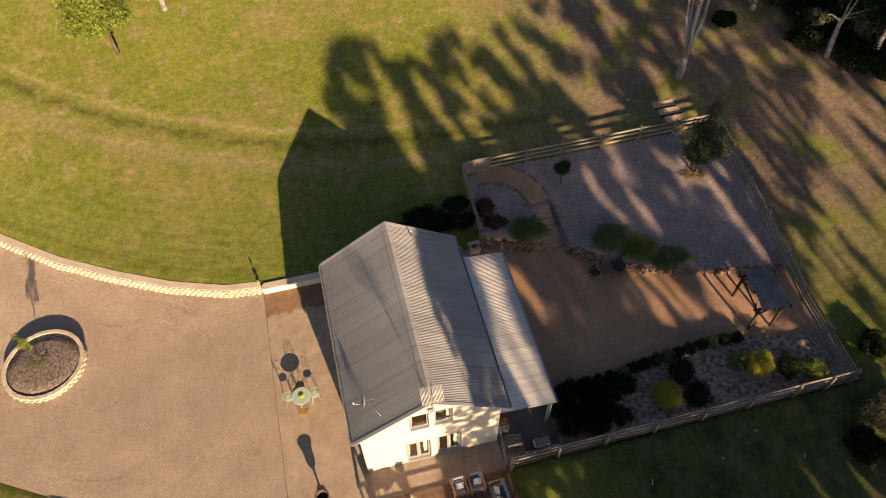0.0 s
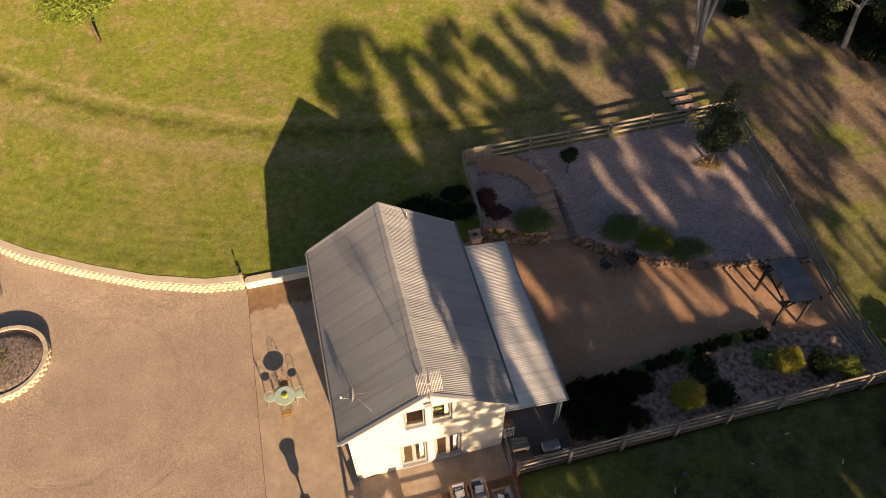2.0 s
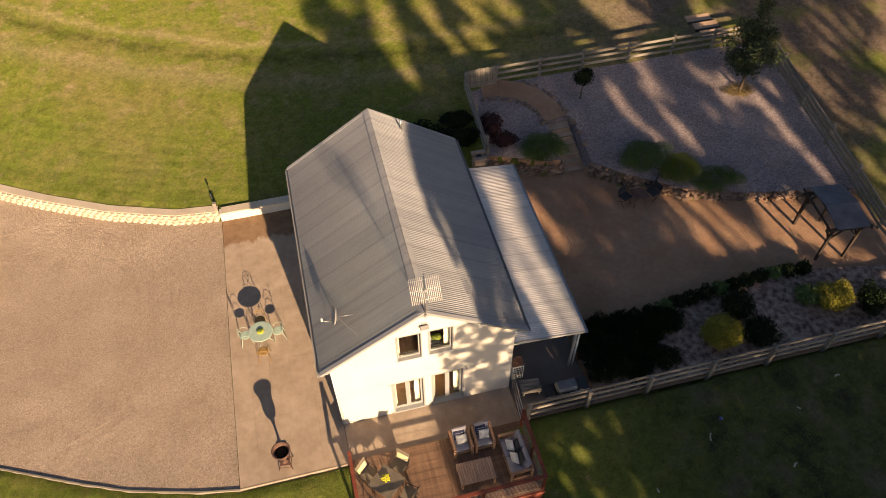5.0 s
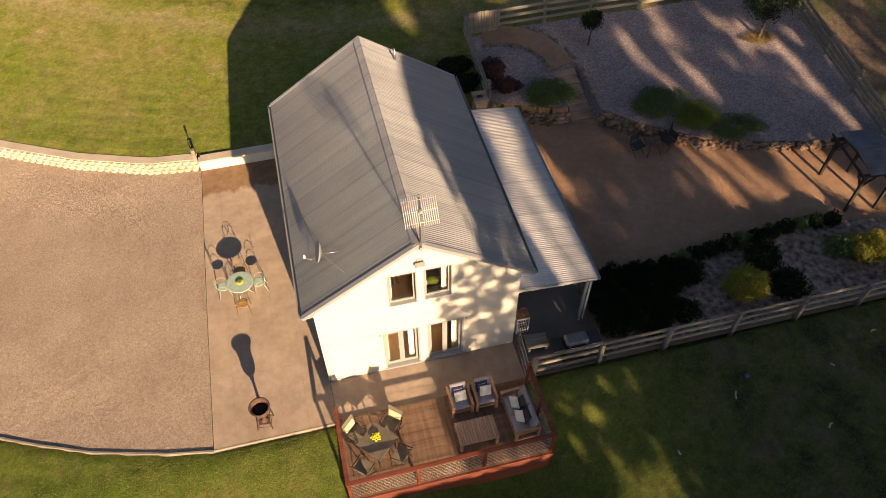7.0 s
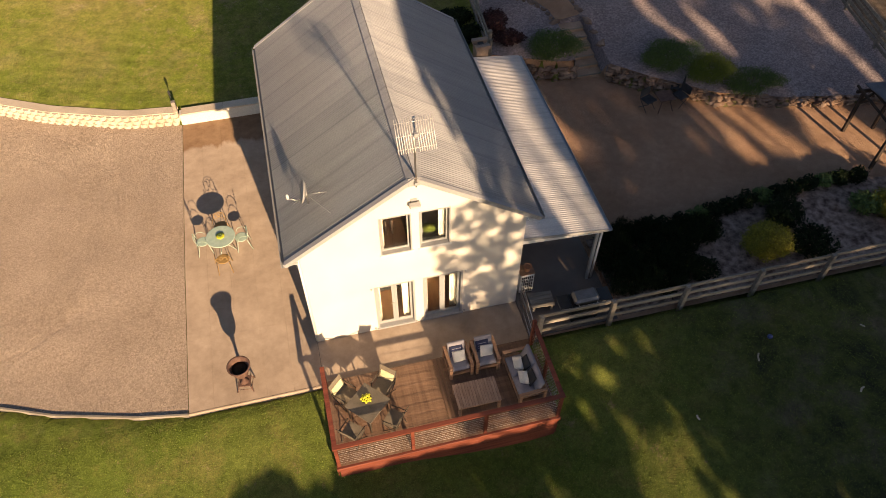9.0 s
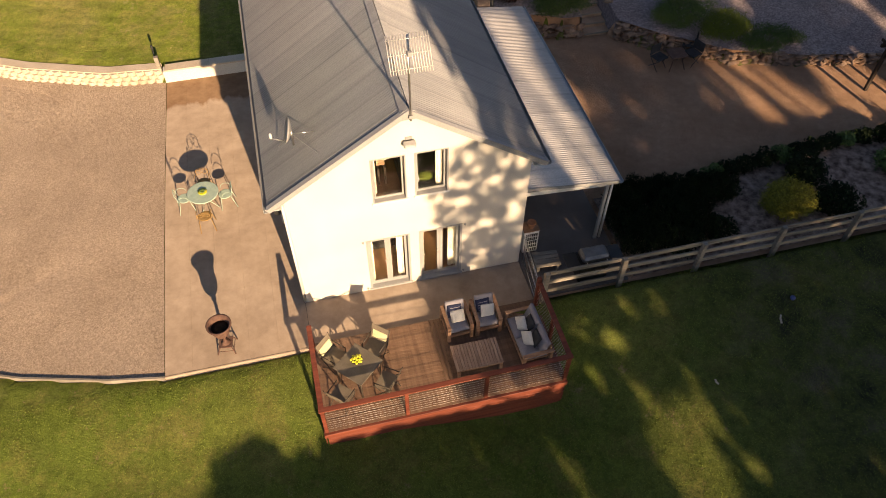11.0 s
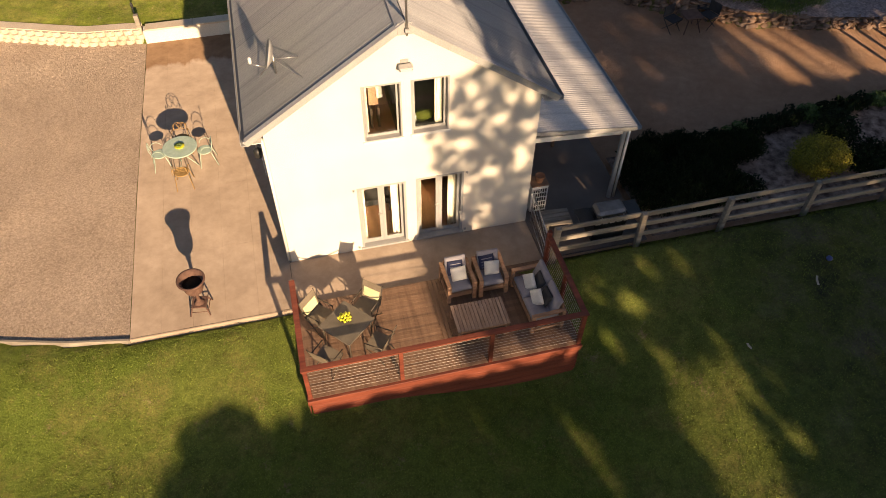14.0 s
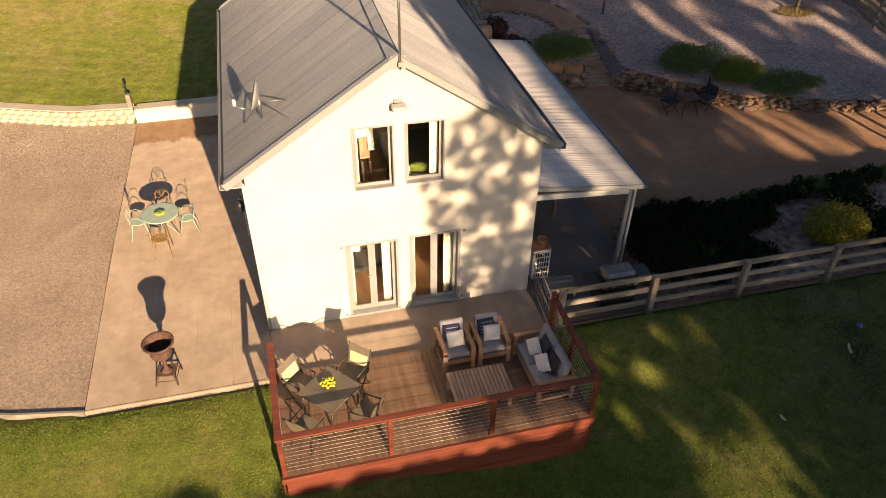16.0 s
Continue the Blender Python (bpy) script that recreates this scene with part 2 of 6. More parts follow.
        c = mixed(t, 0.6, c, ramp(t, noisy(t, 2.4, 5, 0.7), (0.32, (0.42, 0.45, 0.42)), (0.6, (1, 1, 1))), "MULTIPLY")
        c = mixed(t, 0.55, c, ramp(t, noisy(t, 7.5, 7, 0.82), (0.36, (0.42, 0.43, 0.40)), (0.62, (1.22, 1.2, 1.18))), "MULTIPLY")
        c = mixed(t, 0.7, c, ramp(t, fine, (0.2, (0.34, 0.34, 0.34)), (0.8, (1.15, 1.15, 1.15))), "MULTIPLY")
        bump(t, b, mixed(t, 0.5, fine, noisy(t, 9.0, 6, 0.8)), 1.0, 0.09)
    elif kind == "gravel":
        big, mid, fine = noisy(t, 0.5, 5, 0.6), noisy(t, 11.0, 6, 0.74), noisy(t, 52, 3, 0.75)
        c = ramp(t, big, (0.35, (0.66, 0.530, 0.41)), (0.65, (0.78, 0.640, 0.505)))
        c = mixed(t, 0.42, c, ramp(t, mid, (0.34, (0.55, 0.5, 0.45)), (0.62, (1.12, 1.12, 1.12))), "MULTIPLY")
        c = mixed(t, 0.85, c, ramp(t, noisy(t, 24, 4, 0.8), (0.30, (0.34, 0.30, 0.28)), (0.66, (1.12, 1.12, 1.12))), "MULTIPLY")
        clod = ramp(t, noisy(t, 5.5, 8, 0.72), (0.60, (0, 0, 0)), (0.68, (1, 1, 1)))
        c = mixed(t, 0.30, c, mixed(t, clod, (1, 1, 1), (0.50, 0.44, 0.40)), "MULTIPLY")
        gp = t.nodes.new("ShaderNodeNewGeometry")
        height = mixed(t, 0.5, mid, fine)
        for cx, cy, radius in ((-11.2, 6.9, 4.2), (-11.6, 6.6, 5.9), (-12.5, 10.5, 9.6)):
            flat = t.nodes.new("ShaderNodeVectorMath")
            flat.operation = "MULTIPLY_ADD"
            flat.inputs[1].default_value, flat.inputs[2].default_value = (1, 1, 0), (-cx, -cy, 0)
            t.links.new(gp.outputs["Position"], flat.inputs[0])
            ln = t.nodes.new("ShaderNodeVectorMath")
            ln.operation = "LENGTH"
            t.links.new(flat.outputs[0], ln.inputs[0])
            off = t.nodes.new("ShaderNodeMath")
            off.operation = "SUBTRACT"
            off.inputs[1].default_value = radius
            t.links.new(ln.outputs["Value"], off.inputs[0])
            ab = t.nodes.new("ShaderNodeMath")
            ab.operation = "ABSOLUTE"
            t.links.new(off.outputs[0], ab.inputs[0])
            rut = ramp(t, ab.outputs[0], (0.0, (0.55, 0.55, 0.55)), (0.10, (0.9, 0.9, 0.9)), (0.16, (0, 0, 0)))
            c = mixed(t, 0.16, c, mixed(t, rut, (1, 1, 1), (0.70, 0.66, 0.62)), "MULTIPLY")
            height = mixed(t, 0.35, height, mixed(t, rut, height, (0.25, 0.25, 0.25)))
        height = mixed(t, 0.35, height, mixed(t, clod, height, (1, 1, 1)))
        bump(t, b, height, 1.0, 0.12)
    elif kind == "earth":
        big, mid, fine = noisy(t, 0.45, 5, 0.6), noisy(t, 4.0, 5, 0.65), noisy(t, 45, 3, 0.7)
        c = ramp(t, big, (0.35, (0.500, 0.310, 0.198)), (0.65, (0.620, 0.408, 0.272)))
        c = mixed(t, 0.4, c, ramp(t, mid, (0.3, (0.55, 0.5, 0.45)), (0.7, (1, 1, 1))), "MULTIPLY")
        c = mixed(t, 0.5, c, ramp(t, fine, (0.25, (0.5, 0.45, 0.42)), (0.75, (1, 1, 1))), "MULTIPLY")
        bump(t, b, mixed(t, 0.62, fine, noisy(t, 7.0, 7, 0.78)), 1.0, 0.20)
    elif kind == "pebbles":
        v = node(t, "TexVoronoi", Scale=19.0)
        t.links.new(where(t), v.inputs["Vector"])
        big = noisy(t, 0.6, 4, 0.6)
        c = ramp(t, big, (0.35, (0.355, 0.300, 0.300)), (0.65, (0.465, 0.395, 0.385)))
        sepc = t.nodes.new("ShaderNodeSeparateColor")
        t.links.new(v.outputs["Color"], sepc.inputs[0])
        c = mixed(t, 0.8, c, ramp(t, sepc.outputs[0], (0, (0.45, 0.42, 0.42)), (0.8, (0.95, 0.92, 0.92)), (1, (1.2, 1.15, 1.1))), "MULTIPLY")
        bump(t, b, v.outputs["Distance"], -0.9, 0.05)
    elif kind == "concrete":
        big, mid, fine = noisy(t, 0.55, 5, 0.62), noisy(t, 2.6, 6, 0.7), noisy(t, 70, 3, 0.7)
        c = ramp(t, big, (0.33, (0.43, 0.340, 0.265)), (0.67, (0.57, 0.460, 0.365)))
        c = mixed(t, 0.45, c, ramp(t, mid, (0.35, (0.62, 0.58, 0.55)), (0.62, (1.05, 1.03, 1.0))), "MULTIPLY")
        c = mixed(t, 0.25, c, ramp(t, fine, (0.25, (0.5, 0.48, 0.45)), (0.75, (1, 1, 1))), "MULTIPLY")
        # brown damp with a ragged edge at the foot of the far wall
        gp = t.nodes.new("ShaderNodeNewGeometry")
        sep = t.nodes.new("ShaderNodeSeparateXYZ")
        t.links.new(gp.outputs["Position"], sep.inputs[0])
        ragged = t.nodes.new("ShaderNodeMath")
        ragged.operation = "MULTIPLY_ADD"
        ragged.inputs[1].default_value = 1.3
        t.links.new(noisy(t, 1.7, 5, 0.6, (1.0, 0.25, 1)), ragged.inputs[0])
        t.links.new(sep.outputs["Y"], ragged.inputs[2])
        wet = node(t, "MapRange")
        wet.inputs["From Min"].default_value, wet.inputs["From Max"].default_value = 10.0, 10.22
        wet.inputs["To Max"].default_value = 0.9
        t.links.new(ragged.outputs[0], wet.inputs["Value"])
        c = mixed(t, wet.outputs[0], c, ramp(t, mid, (0.3, (0.20, 0.115, 0.062)), (0.7, (0.31, 0.195, 0.112))))
        b.inputs["Roughness"].default_value = 0.75
        bump(t, b, mid, 0.15, 0.01)
    k = {"grass": 0.86, "gravel": 0.90, "earth": 1.10, "pebbles": 0.84, "concrete": 0.84}[kind]
    c = mixed(t, 1.0, c, (k, k, k), "MULTIPLY")
    t.links.new(c, b.inputs["Base Color"])
    return m


GRASS, GRAVEL, EARTH = ground_material("grass", "grass"), ground_material("drive_gravel", "gravel"), ground_material("yard_earth", "earth")
PEBBLES, CONCRETE = ground_material("pebbles", "pebbles"), ground_material("concrete", "concrete")
RENDER = varied("white_render", (0.74, 0.69, 0.60), (0.82, 0.77, 0.68), 0.8, 40, 0.85, relief=0.1, depth=0.004)
INNER = varied("inner_plaster", (0.26, 0.20, 0.15), (0.32, 0.25, 0.19), 1.5, 30, 0.9, relief=0.05)
ROOF = varied("warm_grey_steel", (0.338, 0.340, 0.352), (0.398, 0.398, 0.412), 0.5, 24, 0.5, 0.0, 0.5, relief=0.05, depth=0.003)
ROOF.node_tree.nodes["Principled BSDF"].inputs["Diffuse Roughness"].default_value = 0.8


def weathered_sheets(m, sheet=0.762, strength=0.55):
    """Each sheet of roofing has weathered a little differently, with run-off streaks along the ribs."""
    t = m.node_tree
    b = t.nodes["Principled BSDF"]
    old = b.inputs["Base Color"].links[0].from_socket
    g = t.nodes.new("ShaderNodeNewGeometry")
    sep = t.nodes.new("ShaderNodeSeparateXYZ")
    t.links.new(g.outputs["Position"], sep.inputs[0])
    k = t.nodes.new("ShaderNodeMath")
    k.operation = "DIVIDE"
    k.inputs[1].default_value = sheet
    t.links.new(sep.outputs["Y"], k.inputs[0])
    fl = t.nodes.new("ShaderNodeMath")
    fl.operation = "FLOOR"
    t.links.new(k.outputs[0], fl.inputs[0])
    wn_ = t.nodes.new("ShaderNodeTexWhiteNoise")
    wn_.noise_dimensions = "1D"
    t.links.new(fl.outputs[0], wn_.inputs["W"])
    c = mixed(t, strength, old, ramp(t, wn_.outputs["Value"], (0.0, (0.80, 0.81, 0.82)), (1.0, (1.06, 1.05, 1.03))), "MULTIPLY")
    fr = t.nodes.new("ShaderNodeMath")
    fr.operation = "FRACT"
    t.links.new(k.outputs[0], fr.inputs[0])
    c = mixed(t, 0.6, c, ramp(t, fr.outputs[0], (0.0, (0.62, 0.62, 0.64)), (0.10, (1, 1, 1)), (0.93, (1, 1, 1)), (1.0, (0.7, 0.7, 0.72))), "MULTIPLY")
    c = mixed(t, 0.5, c, ramp(t, noisy(t, 1.0, 5, 0.65, (0.22, 5.0, 0.22)), (0.35, (0.72, 0.72, 0.74)), (0.62, (1.08, 1.07, 1.05))), "MULTIPLY")
    t.links.new(c, b.inputs["Base Color"])


weathered_sheets(ROOF)
LEAN = varied("pale_steel", (0.63, 0.605, 0.60), (0.71, 0.685, 0.68), 0.7, 24, 0.42, 0.1, 0.5, relief=0.05, depth=0.003)
weathered_sheets(LEAN, 0.762, 0.3)
TRIM = varied("grey_trim", (0.33, 0.33, 0.33), (0.40, 0.40, 0.39), 2, 40, 0.5, 0.0, 0.5, relief=0.05, depth=0.002)
WIRE = varied("dull_wire", (0.66, 0.58, 0.50), (0.76, 0.68, 0.60), 5, 60, 0.5, 0.3, 0.3, 0.05, 0.002)
MERBAU = varied("red_oiled_hardwood", (0.15, 0.034, 0.020), (0.29, 0.078, 0.042), 2.0, 30, 0.6, 0, 0.4, 0.3, 0.004, (0.25, 4, 4), pieces=0.35)
BOARD = varied("deck_hardwood", (0.19, 0.108, 0.068), (0.30, 0.18, 0.115), 2.5, 35, 0.55, 0, 0.4, 0.3, 0.004, (4, 0.25, 4), pieces=0.45)
GREYWOOD = varied("weathered_timber", (0.26, 0.225, 0.185), (0.42, 0.375, 0.31), 3, 50, 0.85, 0, 0.2, 0.5, 0.006, (0.4, 3, 3), pieces=0.4)
DARKWOOD = varied("dark_timber", (0.045, 0.032, 0.026), (0.085, 0.062, 0.048), 3, 50, 0.8, 0, 0.2, 0.4, 0.006, pieces=0.3)
LIMESTONE = varied("cream_limestone", (0.66, 0.55, 0.42), (0.80, 0.69, 0.55), 2.2, 30, 0.9, 0, 0.15, 0.6, 0.02, pieces=0.3)
FIELDSTONE = varied("brown_fieldstone", (0.25, 0.155, 0.11), (0.50, 0.36, 0.27), 2.2, 22, 0.9, 0, 0.15, 0.7, 0.02, pieces=0.5)

# ---- the lie of the land ----
RETAINING = [(-60, 52), (-30, 29.5), (-24, 23.5), (-17.8, 18.0), (-14.6, 15.6), (-11.5, 13.8), (-8.6, 12.35), (-5.65, 11.3), (-3.8, 11.05), (8.5, 10.9)]
STONES = [(8.4, 10.9), (10.8, 9.9), (12.2, 9.75), (12.7, 9.45), (14.2, 8.3), (16.4, 6.95), (18.9, 6.2), (21.5, 5.75), (24.2, 5.3)]
FRONT = [(-60, 26), (-24, 8.0), (-14, 2.4), (-8.7, 0.0), (-7.2, -0.6), (-5.0, -1.2), (-3.7, -1.44), (0.0, -1.42), (5.8, -1.42), (24.2, -1.42)]


def back_height(x, y):
    c = -0.25 + 0.25 * smooth(-16, -4, x) + 0.80 * smooth(-4, 12, x) - 0.4 * smooth(24, 40, x)
    y2 = y if y < 60 else 60 + (y - 60) * 0.2
    h = 0.25 + 0.115 * (y2 - 12) + c
    if x < -3.7:
        # the lawn dips to the top of the low wall
        edge = min(along(RETAINING, x), 60)
        h += (0.09 - 0.25 - 0.115 * (edge - 12) - c) * smooth(9, 0, y - edge) * smooth(-3.7, -6.5, x)
    return h


def front_height(x, y):
    return -0.05 - 0.53 * smooth(-1.6, -4.6, y) * smooth(9, 5, x) - 0.15 * smooth(-1.6, -5, y) * smooth(5, 9, x) + 0.26 * smooth(3, 8, x) - 0.02 * max(0, -5 - y) - 0.66 * smooth(1, 5.5, x) * smooth(9.5, 6.3, x) * smooth(-1.7, -3.8, y)


def low_height(x, y):
    return -0.22 * smooth(3, 11, y) * smooth(1, -1, x)


def land(x, y):
    k = smooth(-1.2, 9, y)
    open_land = front_height(x, y) * (1 - k) + back_height(x, y) * k
    if x > 24.0:
        return open_land
    if y < along(FRONT, x):
        return front_height(x, y)
    if 11.1 < x < 13.2 and y < 12.7:
        return -0.3
    wall = along(RETAINING, x) if x < 8.5 else along(STONES, x)
    if y > wall + (0.45 if x < -3.7 else 0.15):
        if 8.5 < x < 24 and y < 15.1:
            return back_height(x, y) - 0.15
        return back_height(x, y)
    return min(low_height(x, y), 0.0) - 0.2


def steps_between(spans):
    out = []
    for a, b, s in spans:
        n = max(1, round((b - a) / s))
        out += [a + (b - a) * i / n for i in range(n)]
    return out + [spans[-1][1]]


xs = steps_between([(-1500, -300, 240), (-300, -60, 24), (-60, -26, 2), (-26, 38, 0.28), (38, 70, 2), (70, 300, 24), (300, 1500, 240)])
ys = steps_between([(-1500, -300, 240), (-300, -60, 24), (-60, -14, 2), (-14, 42, 0.28), (42, 80, 2), (80, 300, 24), (300, 1500, 240)])
verts, faces = [], []
for gy in ys:
    for gx in xs:
        near = -26 < gx < 38 and -14 < gy < 42
        verts.append((gx, gy, land(gx, gy) + (0.05 * noise.noise(Vector((gx * 0.5, gy * 0.5, 0))) + 0.025 * noise.noise(Vector((gx * 1.7, gy * 1.7, 4))) if near else 0)))
w = len(xs)
for j in range(len(ys) - 1):
    for i in range(w - 1):
        faces.append((j * w + i, j * w + i + 1, (j + 1) * w + i + 1, (j + 1) * w + i))
me = bpy.data.meshes.new("ground")
me.from_pydata(verts, [], faces)
me.polygons.foreach_set("use_smooth", [True] * len(faces))
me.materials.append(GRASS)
tagged(new("ground", me), "sloping mown lawn and dry grass round the house", "ground", kind="structure")

HOUSE_W, HOUSE_D = 6.02, 8.65
EAVE_Z, RIDGE_X, RIDGE_Z = 4.09, 3.0, 6.30
EAVE_RUN, WALL_X = 3.31, 0.04


bm = bmesh.new()
strip(bm, -60, -3.72, 110, lambda x: along(FRONT, x), lambda x: along(RETAINING, x) + 0.1, 50,
      lambda x, y: low_height(x, y) + 0.025 * noise.noise(Vector((x * 0.8, y * 0.8, 7))) - 0.02)
thing("driveway", bm, GRAVEL, "wide drive of raked pinkish gravel", "driveway", kind="structure")
bm = bmesh.new()
strip(bm, 5.9, 24.1, 60, lambda x: -1.40, lambda x: (11.0 if x < 8.5 else along(STONES, x) + 0.15), 40,
      lambda x, y: -0.03 + 0.012 * noise.noise(Vector((x * 0.9, y * 0.9, 2))))
thing("yard", bm, EARTH, "lower yard of brown compacted granite sand", "yard", kind="structure")
bm = bmesh.new()
strip(bm, 8.45, 24.1, 200, lambda x: along(STONES, x) + 0.12, lambda x: 15.15, 60,
      lambda x, y: (back_height(x, y) + 0.03 * noise.noise(Vector((x * 1.3, y * 1.3, 2)))) if not (11.62 < x < 12.76 and y < 12.30) else -0.25)
thing("garden_gravel", bm, PEBBLES, "upper garden terrace covered with grey pebbles", "gravel bed", kind="structure")


# ---- the house ----
def roof_z(x):
    """The height of the roof's skin."""
    return RIDGE_Z - abs(x - RIDGE_X) * (RIDGE_Z - EAVE_Z) / EAVE_RUN


def gable_wall(bm, y0, y1, openings):
    """One gable wall under the roof, with openings of x0, x1, z0, z1 cut through it."""
    cx = sorted({WALL_X, RIDGE_X, HOUSE_W, *(v for o in openings for v in o[:2])})
    cz = sorted({-0.6, RIDGE_Z, *(v for o in openings for v in o[2:])})
    grid = {(x, z): bm.verts.new((x, y0, z)) for x in cx for z in cz}
    for a, c in zip(cx, cx[1:]):
        for d, e in zip(cz, cz[1:]):
            if not any(o[0] <= a and c <= o[1] and o[2] <= d and e <= o[3] for o in openings):
                bm.faces.new((grid[a, d], grid[c, d], grid[c, e], grid[a, e]))
    k = (RIDGE_Z - EAVE_Z) / EAVE_RUN
    for s in (-1, 1):
        bmesh.ops.bisect_plane(bm, geom=bm.verts[:] + bm.edges[:] + bm.faces[:], plane_co=(RIDGE_X, 0, RIDGE_Z - 0.09), plane_no=(s * k, 0, 1), clear_outer=True)
    bmesh.ops.delete(bm, geom=[v for v in bm.verts if not v.link_faces], context="VERTS")
    r = bmesh.ops.extrude_face_region(bm, geom=bm.faces[:])
    for v in (q for q in r["geom"] if isinstance(q, bmesh.types.BMVert)):
        v.co.y = y1
    bmesh.ops.recalc_face_normals(bm, faces=bm.faces[:])
    return bm


def loop_frame(bm, x0, x1, y0, y1, z0, z1, side, low=None):
    """A closed rectangular frame, side wide all round (low: at its foot)."""
    low = side if low is None else low
    outer, inner = ((x0, z0), (x1, z0), (x1, z1), (x0, z1)), ((x0 + side, z0 + low), (x1 - side, z0 + low), (x1 - side, z1 - side), (x0 + side, z1 - side))
    rows = [[bm.verts.new((x, y, z)) for x, z in ring_] for y in (y0, y1) for ring_ in (outer, inner)]
    for i in range(4):
        k = (i + 1) % 4
        for a, c in ((0, 1), (1, 3), (3, 2), (2, 0)):
            bm.faces.new((rows[a][i], rows[a][k], rows[c][k], rows[c][i]))
    bmesh.ops.recalc_face_normals(bm, faces=bm.faces[:])
    return bm


OPENINGS = [(1.80, 2.94, 0.07, 2.06), (3.18, 4.33, 0.07, 2.08), (2.10, 2.93, 3.38, 4.79), (3.13, 3.95, 3.40, 4.79)]
house = empty("house", (0, 0, 0), "two-storey white rendered cottage with a steep corrugated roof", "house")
part("front_wall", gable_wall(bmesh.new(), 0.0, 0.22, OPENINGS), RENDER, house, "cream white rendered gable wall")
part("back_wall", gable_wall(bmesh.new(), HOUSE_D - 0.22, HOUSE_D, []), RENDER, house)
part("side_wall", box(bmesh.new(), WALL_X, 0.22, 0.22, HOUSE_D - 0.22, -0.3, roof_z(0.0) - 0.12), RENDER, house)
part("side_wall", box(bmesh.new(), HOUSE_W - 0.22, HOUSE_W, 0.22, HOUSE_D - 0.22, -0.3, roof_z(HOUSE_W) - 0.12), RENDER, house)


def corrugated(bm, corner, along_y, down, depth=0.0065, pitch=0.078):
    """A corrugated sheet of length along_y whose ribs run along the vector down."""
    c, d = Vector(corner), Vector(down)
    nrm = d.cross(Vector((0, 1, 0))).normalized()
    nrm = nrm if nrm.z > 0 else -nrm
    n = int(along_y / pitch * 6)
    top = [[bm.verts.new(c + d * k + Vector((0, along_y * i / n, 0)) + nrm * depth * math.cos(6.2832 * i / 6)) for i in range(n + 1)] for k in (0, 1)]
    low = [[bm.verts.new(v.co - nrm * 0.004) for v in row] for row in top]
    for i in range(n):
        bm.faces.new((top[0][i], top[1][i], top[1][i + 1], top[0][i + 1])).smooth = True
        bm.faces.new((low[0][i], low[0][i + 1], low[1][i + 1], low[1][i])).smooth = True
        bm.faces.new((top[1][i], low[1][i], low[1][i + 1], top[1][i + 1]))
    bmesh.ops.recalc_face_normals(bm, faces=bm.faces[:])
    return bm


ROOF_Y0, ROOF_Y1 = -0.28, 8.92
part("roof_slope", corrugated(bmesh.new(), (RIDGE_X, ROOF_Y0, RIDGE_Z), ROOF_Y1 - ROOF_Y0, (-EAVE_RUN, 0, EAVE_Z - RIDGE_Z)), ROOF, house, "grey-green corrugated steel roofing")
part("roof_slope", corrugated(bmesh.new(), (RIDGE_X, ROOF_Y0, RIDGE_Z), ROOF_Y1 - ROOF_Y0, (EAVE_RUN, 0, EAVE_Z - RIDGE_Z)), ROOF, house, "grey-green corrugated steel roofing")

# ---- the lean-to ----
lean_to = empty("lean_to", (0, 0, 0), "open lean-to with a pale corrugated roof on steel posts", "lean-to")
part("roof_sheet", corrugated(bmesh.new(), (6.03, 0.12, 2.80), 8.44, (2.62, 0, -0.31), 0.006), LEAN, lean_to, "pale corrugated steel sheet")

# ---- more materials ----
BLACK = varied("black_paint", (0.02, 0.02, 0.02), (0.035, 0.035, 0.035), 4, 60, 0.45, 0, 0.5, 0.1, 0.002)
STEEL = varied("bright_steel", (0.55, 0.55, 0.55), (0.68, 0.67, 0.66), 5, 60, 0.3, 0.9, 0.5, 0.05, 0.002)
HOOD = varied("dull_steel", (0.20, 0.20, 0.20), (0.28, 0.28, 0.28), 5, 60, 0.45, 0.7, 0.5, 0.05, 0.002)
WHITE = varied("white_paint", (0.74, 0.73, 0.70), (0.82, 0.81, 0.78), 3, 60, 0.6, 0, 0.4, 0.08, 0.002)
TEAK = varied("oiled_teak", (0.34, 0.19, 0.115), (0.48, 0.29, 0.185), 4, 45, 0.6, 0, 0.3, 0.3, 0.004, (0.5, 3, 3), pieces=0.3)
GREYCLOTH = varied("grey_canvas", (0.27, 0.26, 0.30), (0.33, 0.32, 0.36), 3, 160, 0.95, 0, 0.1, 0.3, 0.003)
WHITECLOTH = varied("white_canvas", (0.70, 0.68, 0.64), (0.80, 0.78, 0.74), 4, 160, 0.95, 0, 0.1, 0.25, 0.003)
CHARCOAL = varied("charcoal_canvas", (0.045, 0.045, 0.048), (0.07, 0.07, 0.074), 4, 160, 0.95, 0, 0.1, 0.25, 0.003)
NAVY = varied("navy_canvas", (0.035, 0.04, 0.085), (0.05, 0.06, 0.11), 4, 160, 0.95, 0, 0.1, 0.25, 0.003)
SLING = varied("taupe_mesh", (0.20, 0.165, 0.12), (0.26, 0.215, 0.16), 4, 200, 0.85, 0, 0.2, 0.3, 0.002)
CREAM = varied("cream_towel", (0.68, 0.64, 0.36), (0.78, 0.73, 0.46), 5, 120, 0.95, 0, 0.1, 0.4, 0.004)
BRONZE = varied("bronze_frame", (0.07, 0.055, 0.042), (0.10, 0.08, 0.06), 6, 80, 0.5, 0.3, 0.4, 0.1, 0.002)
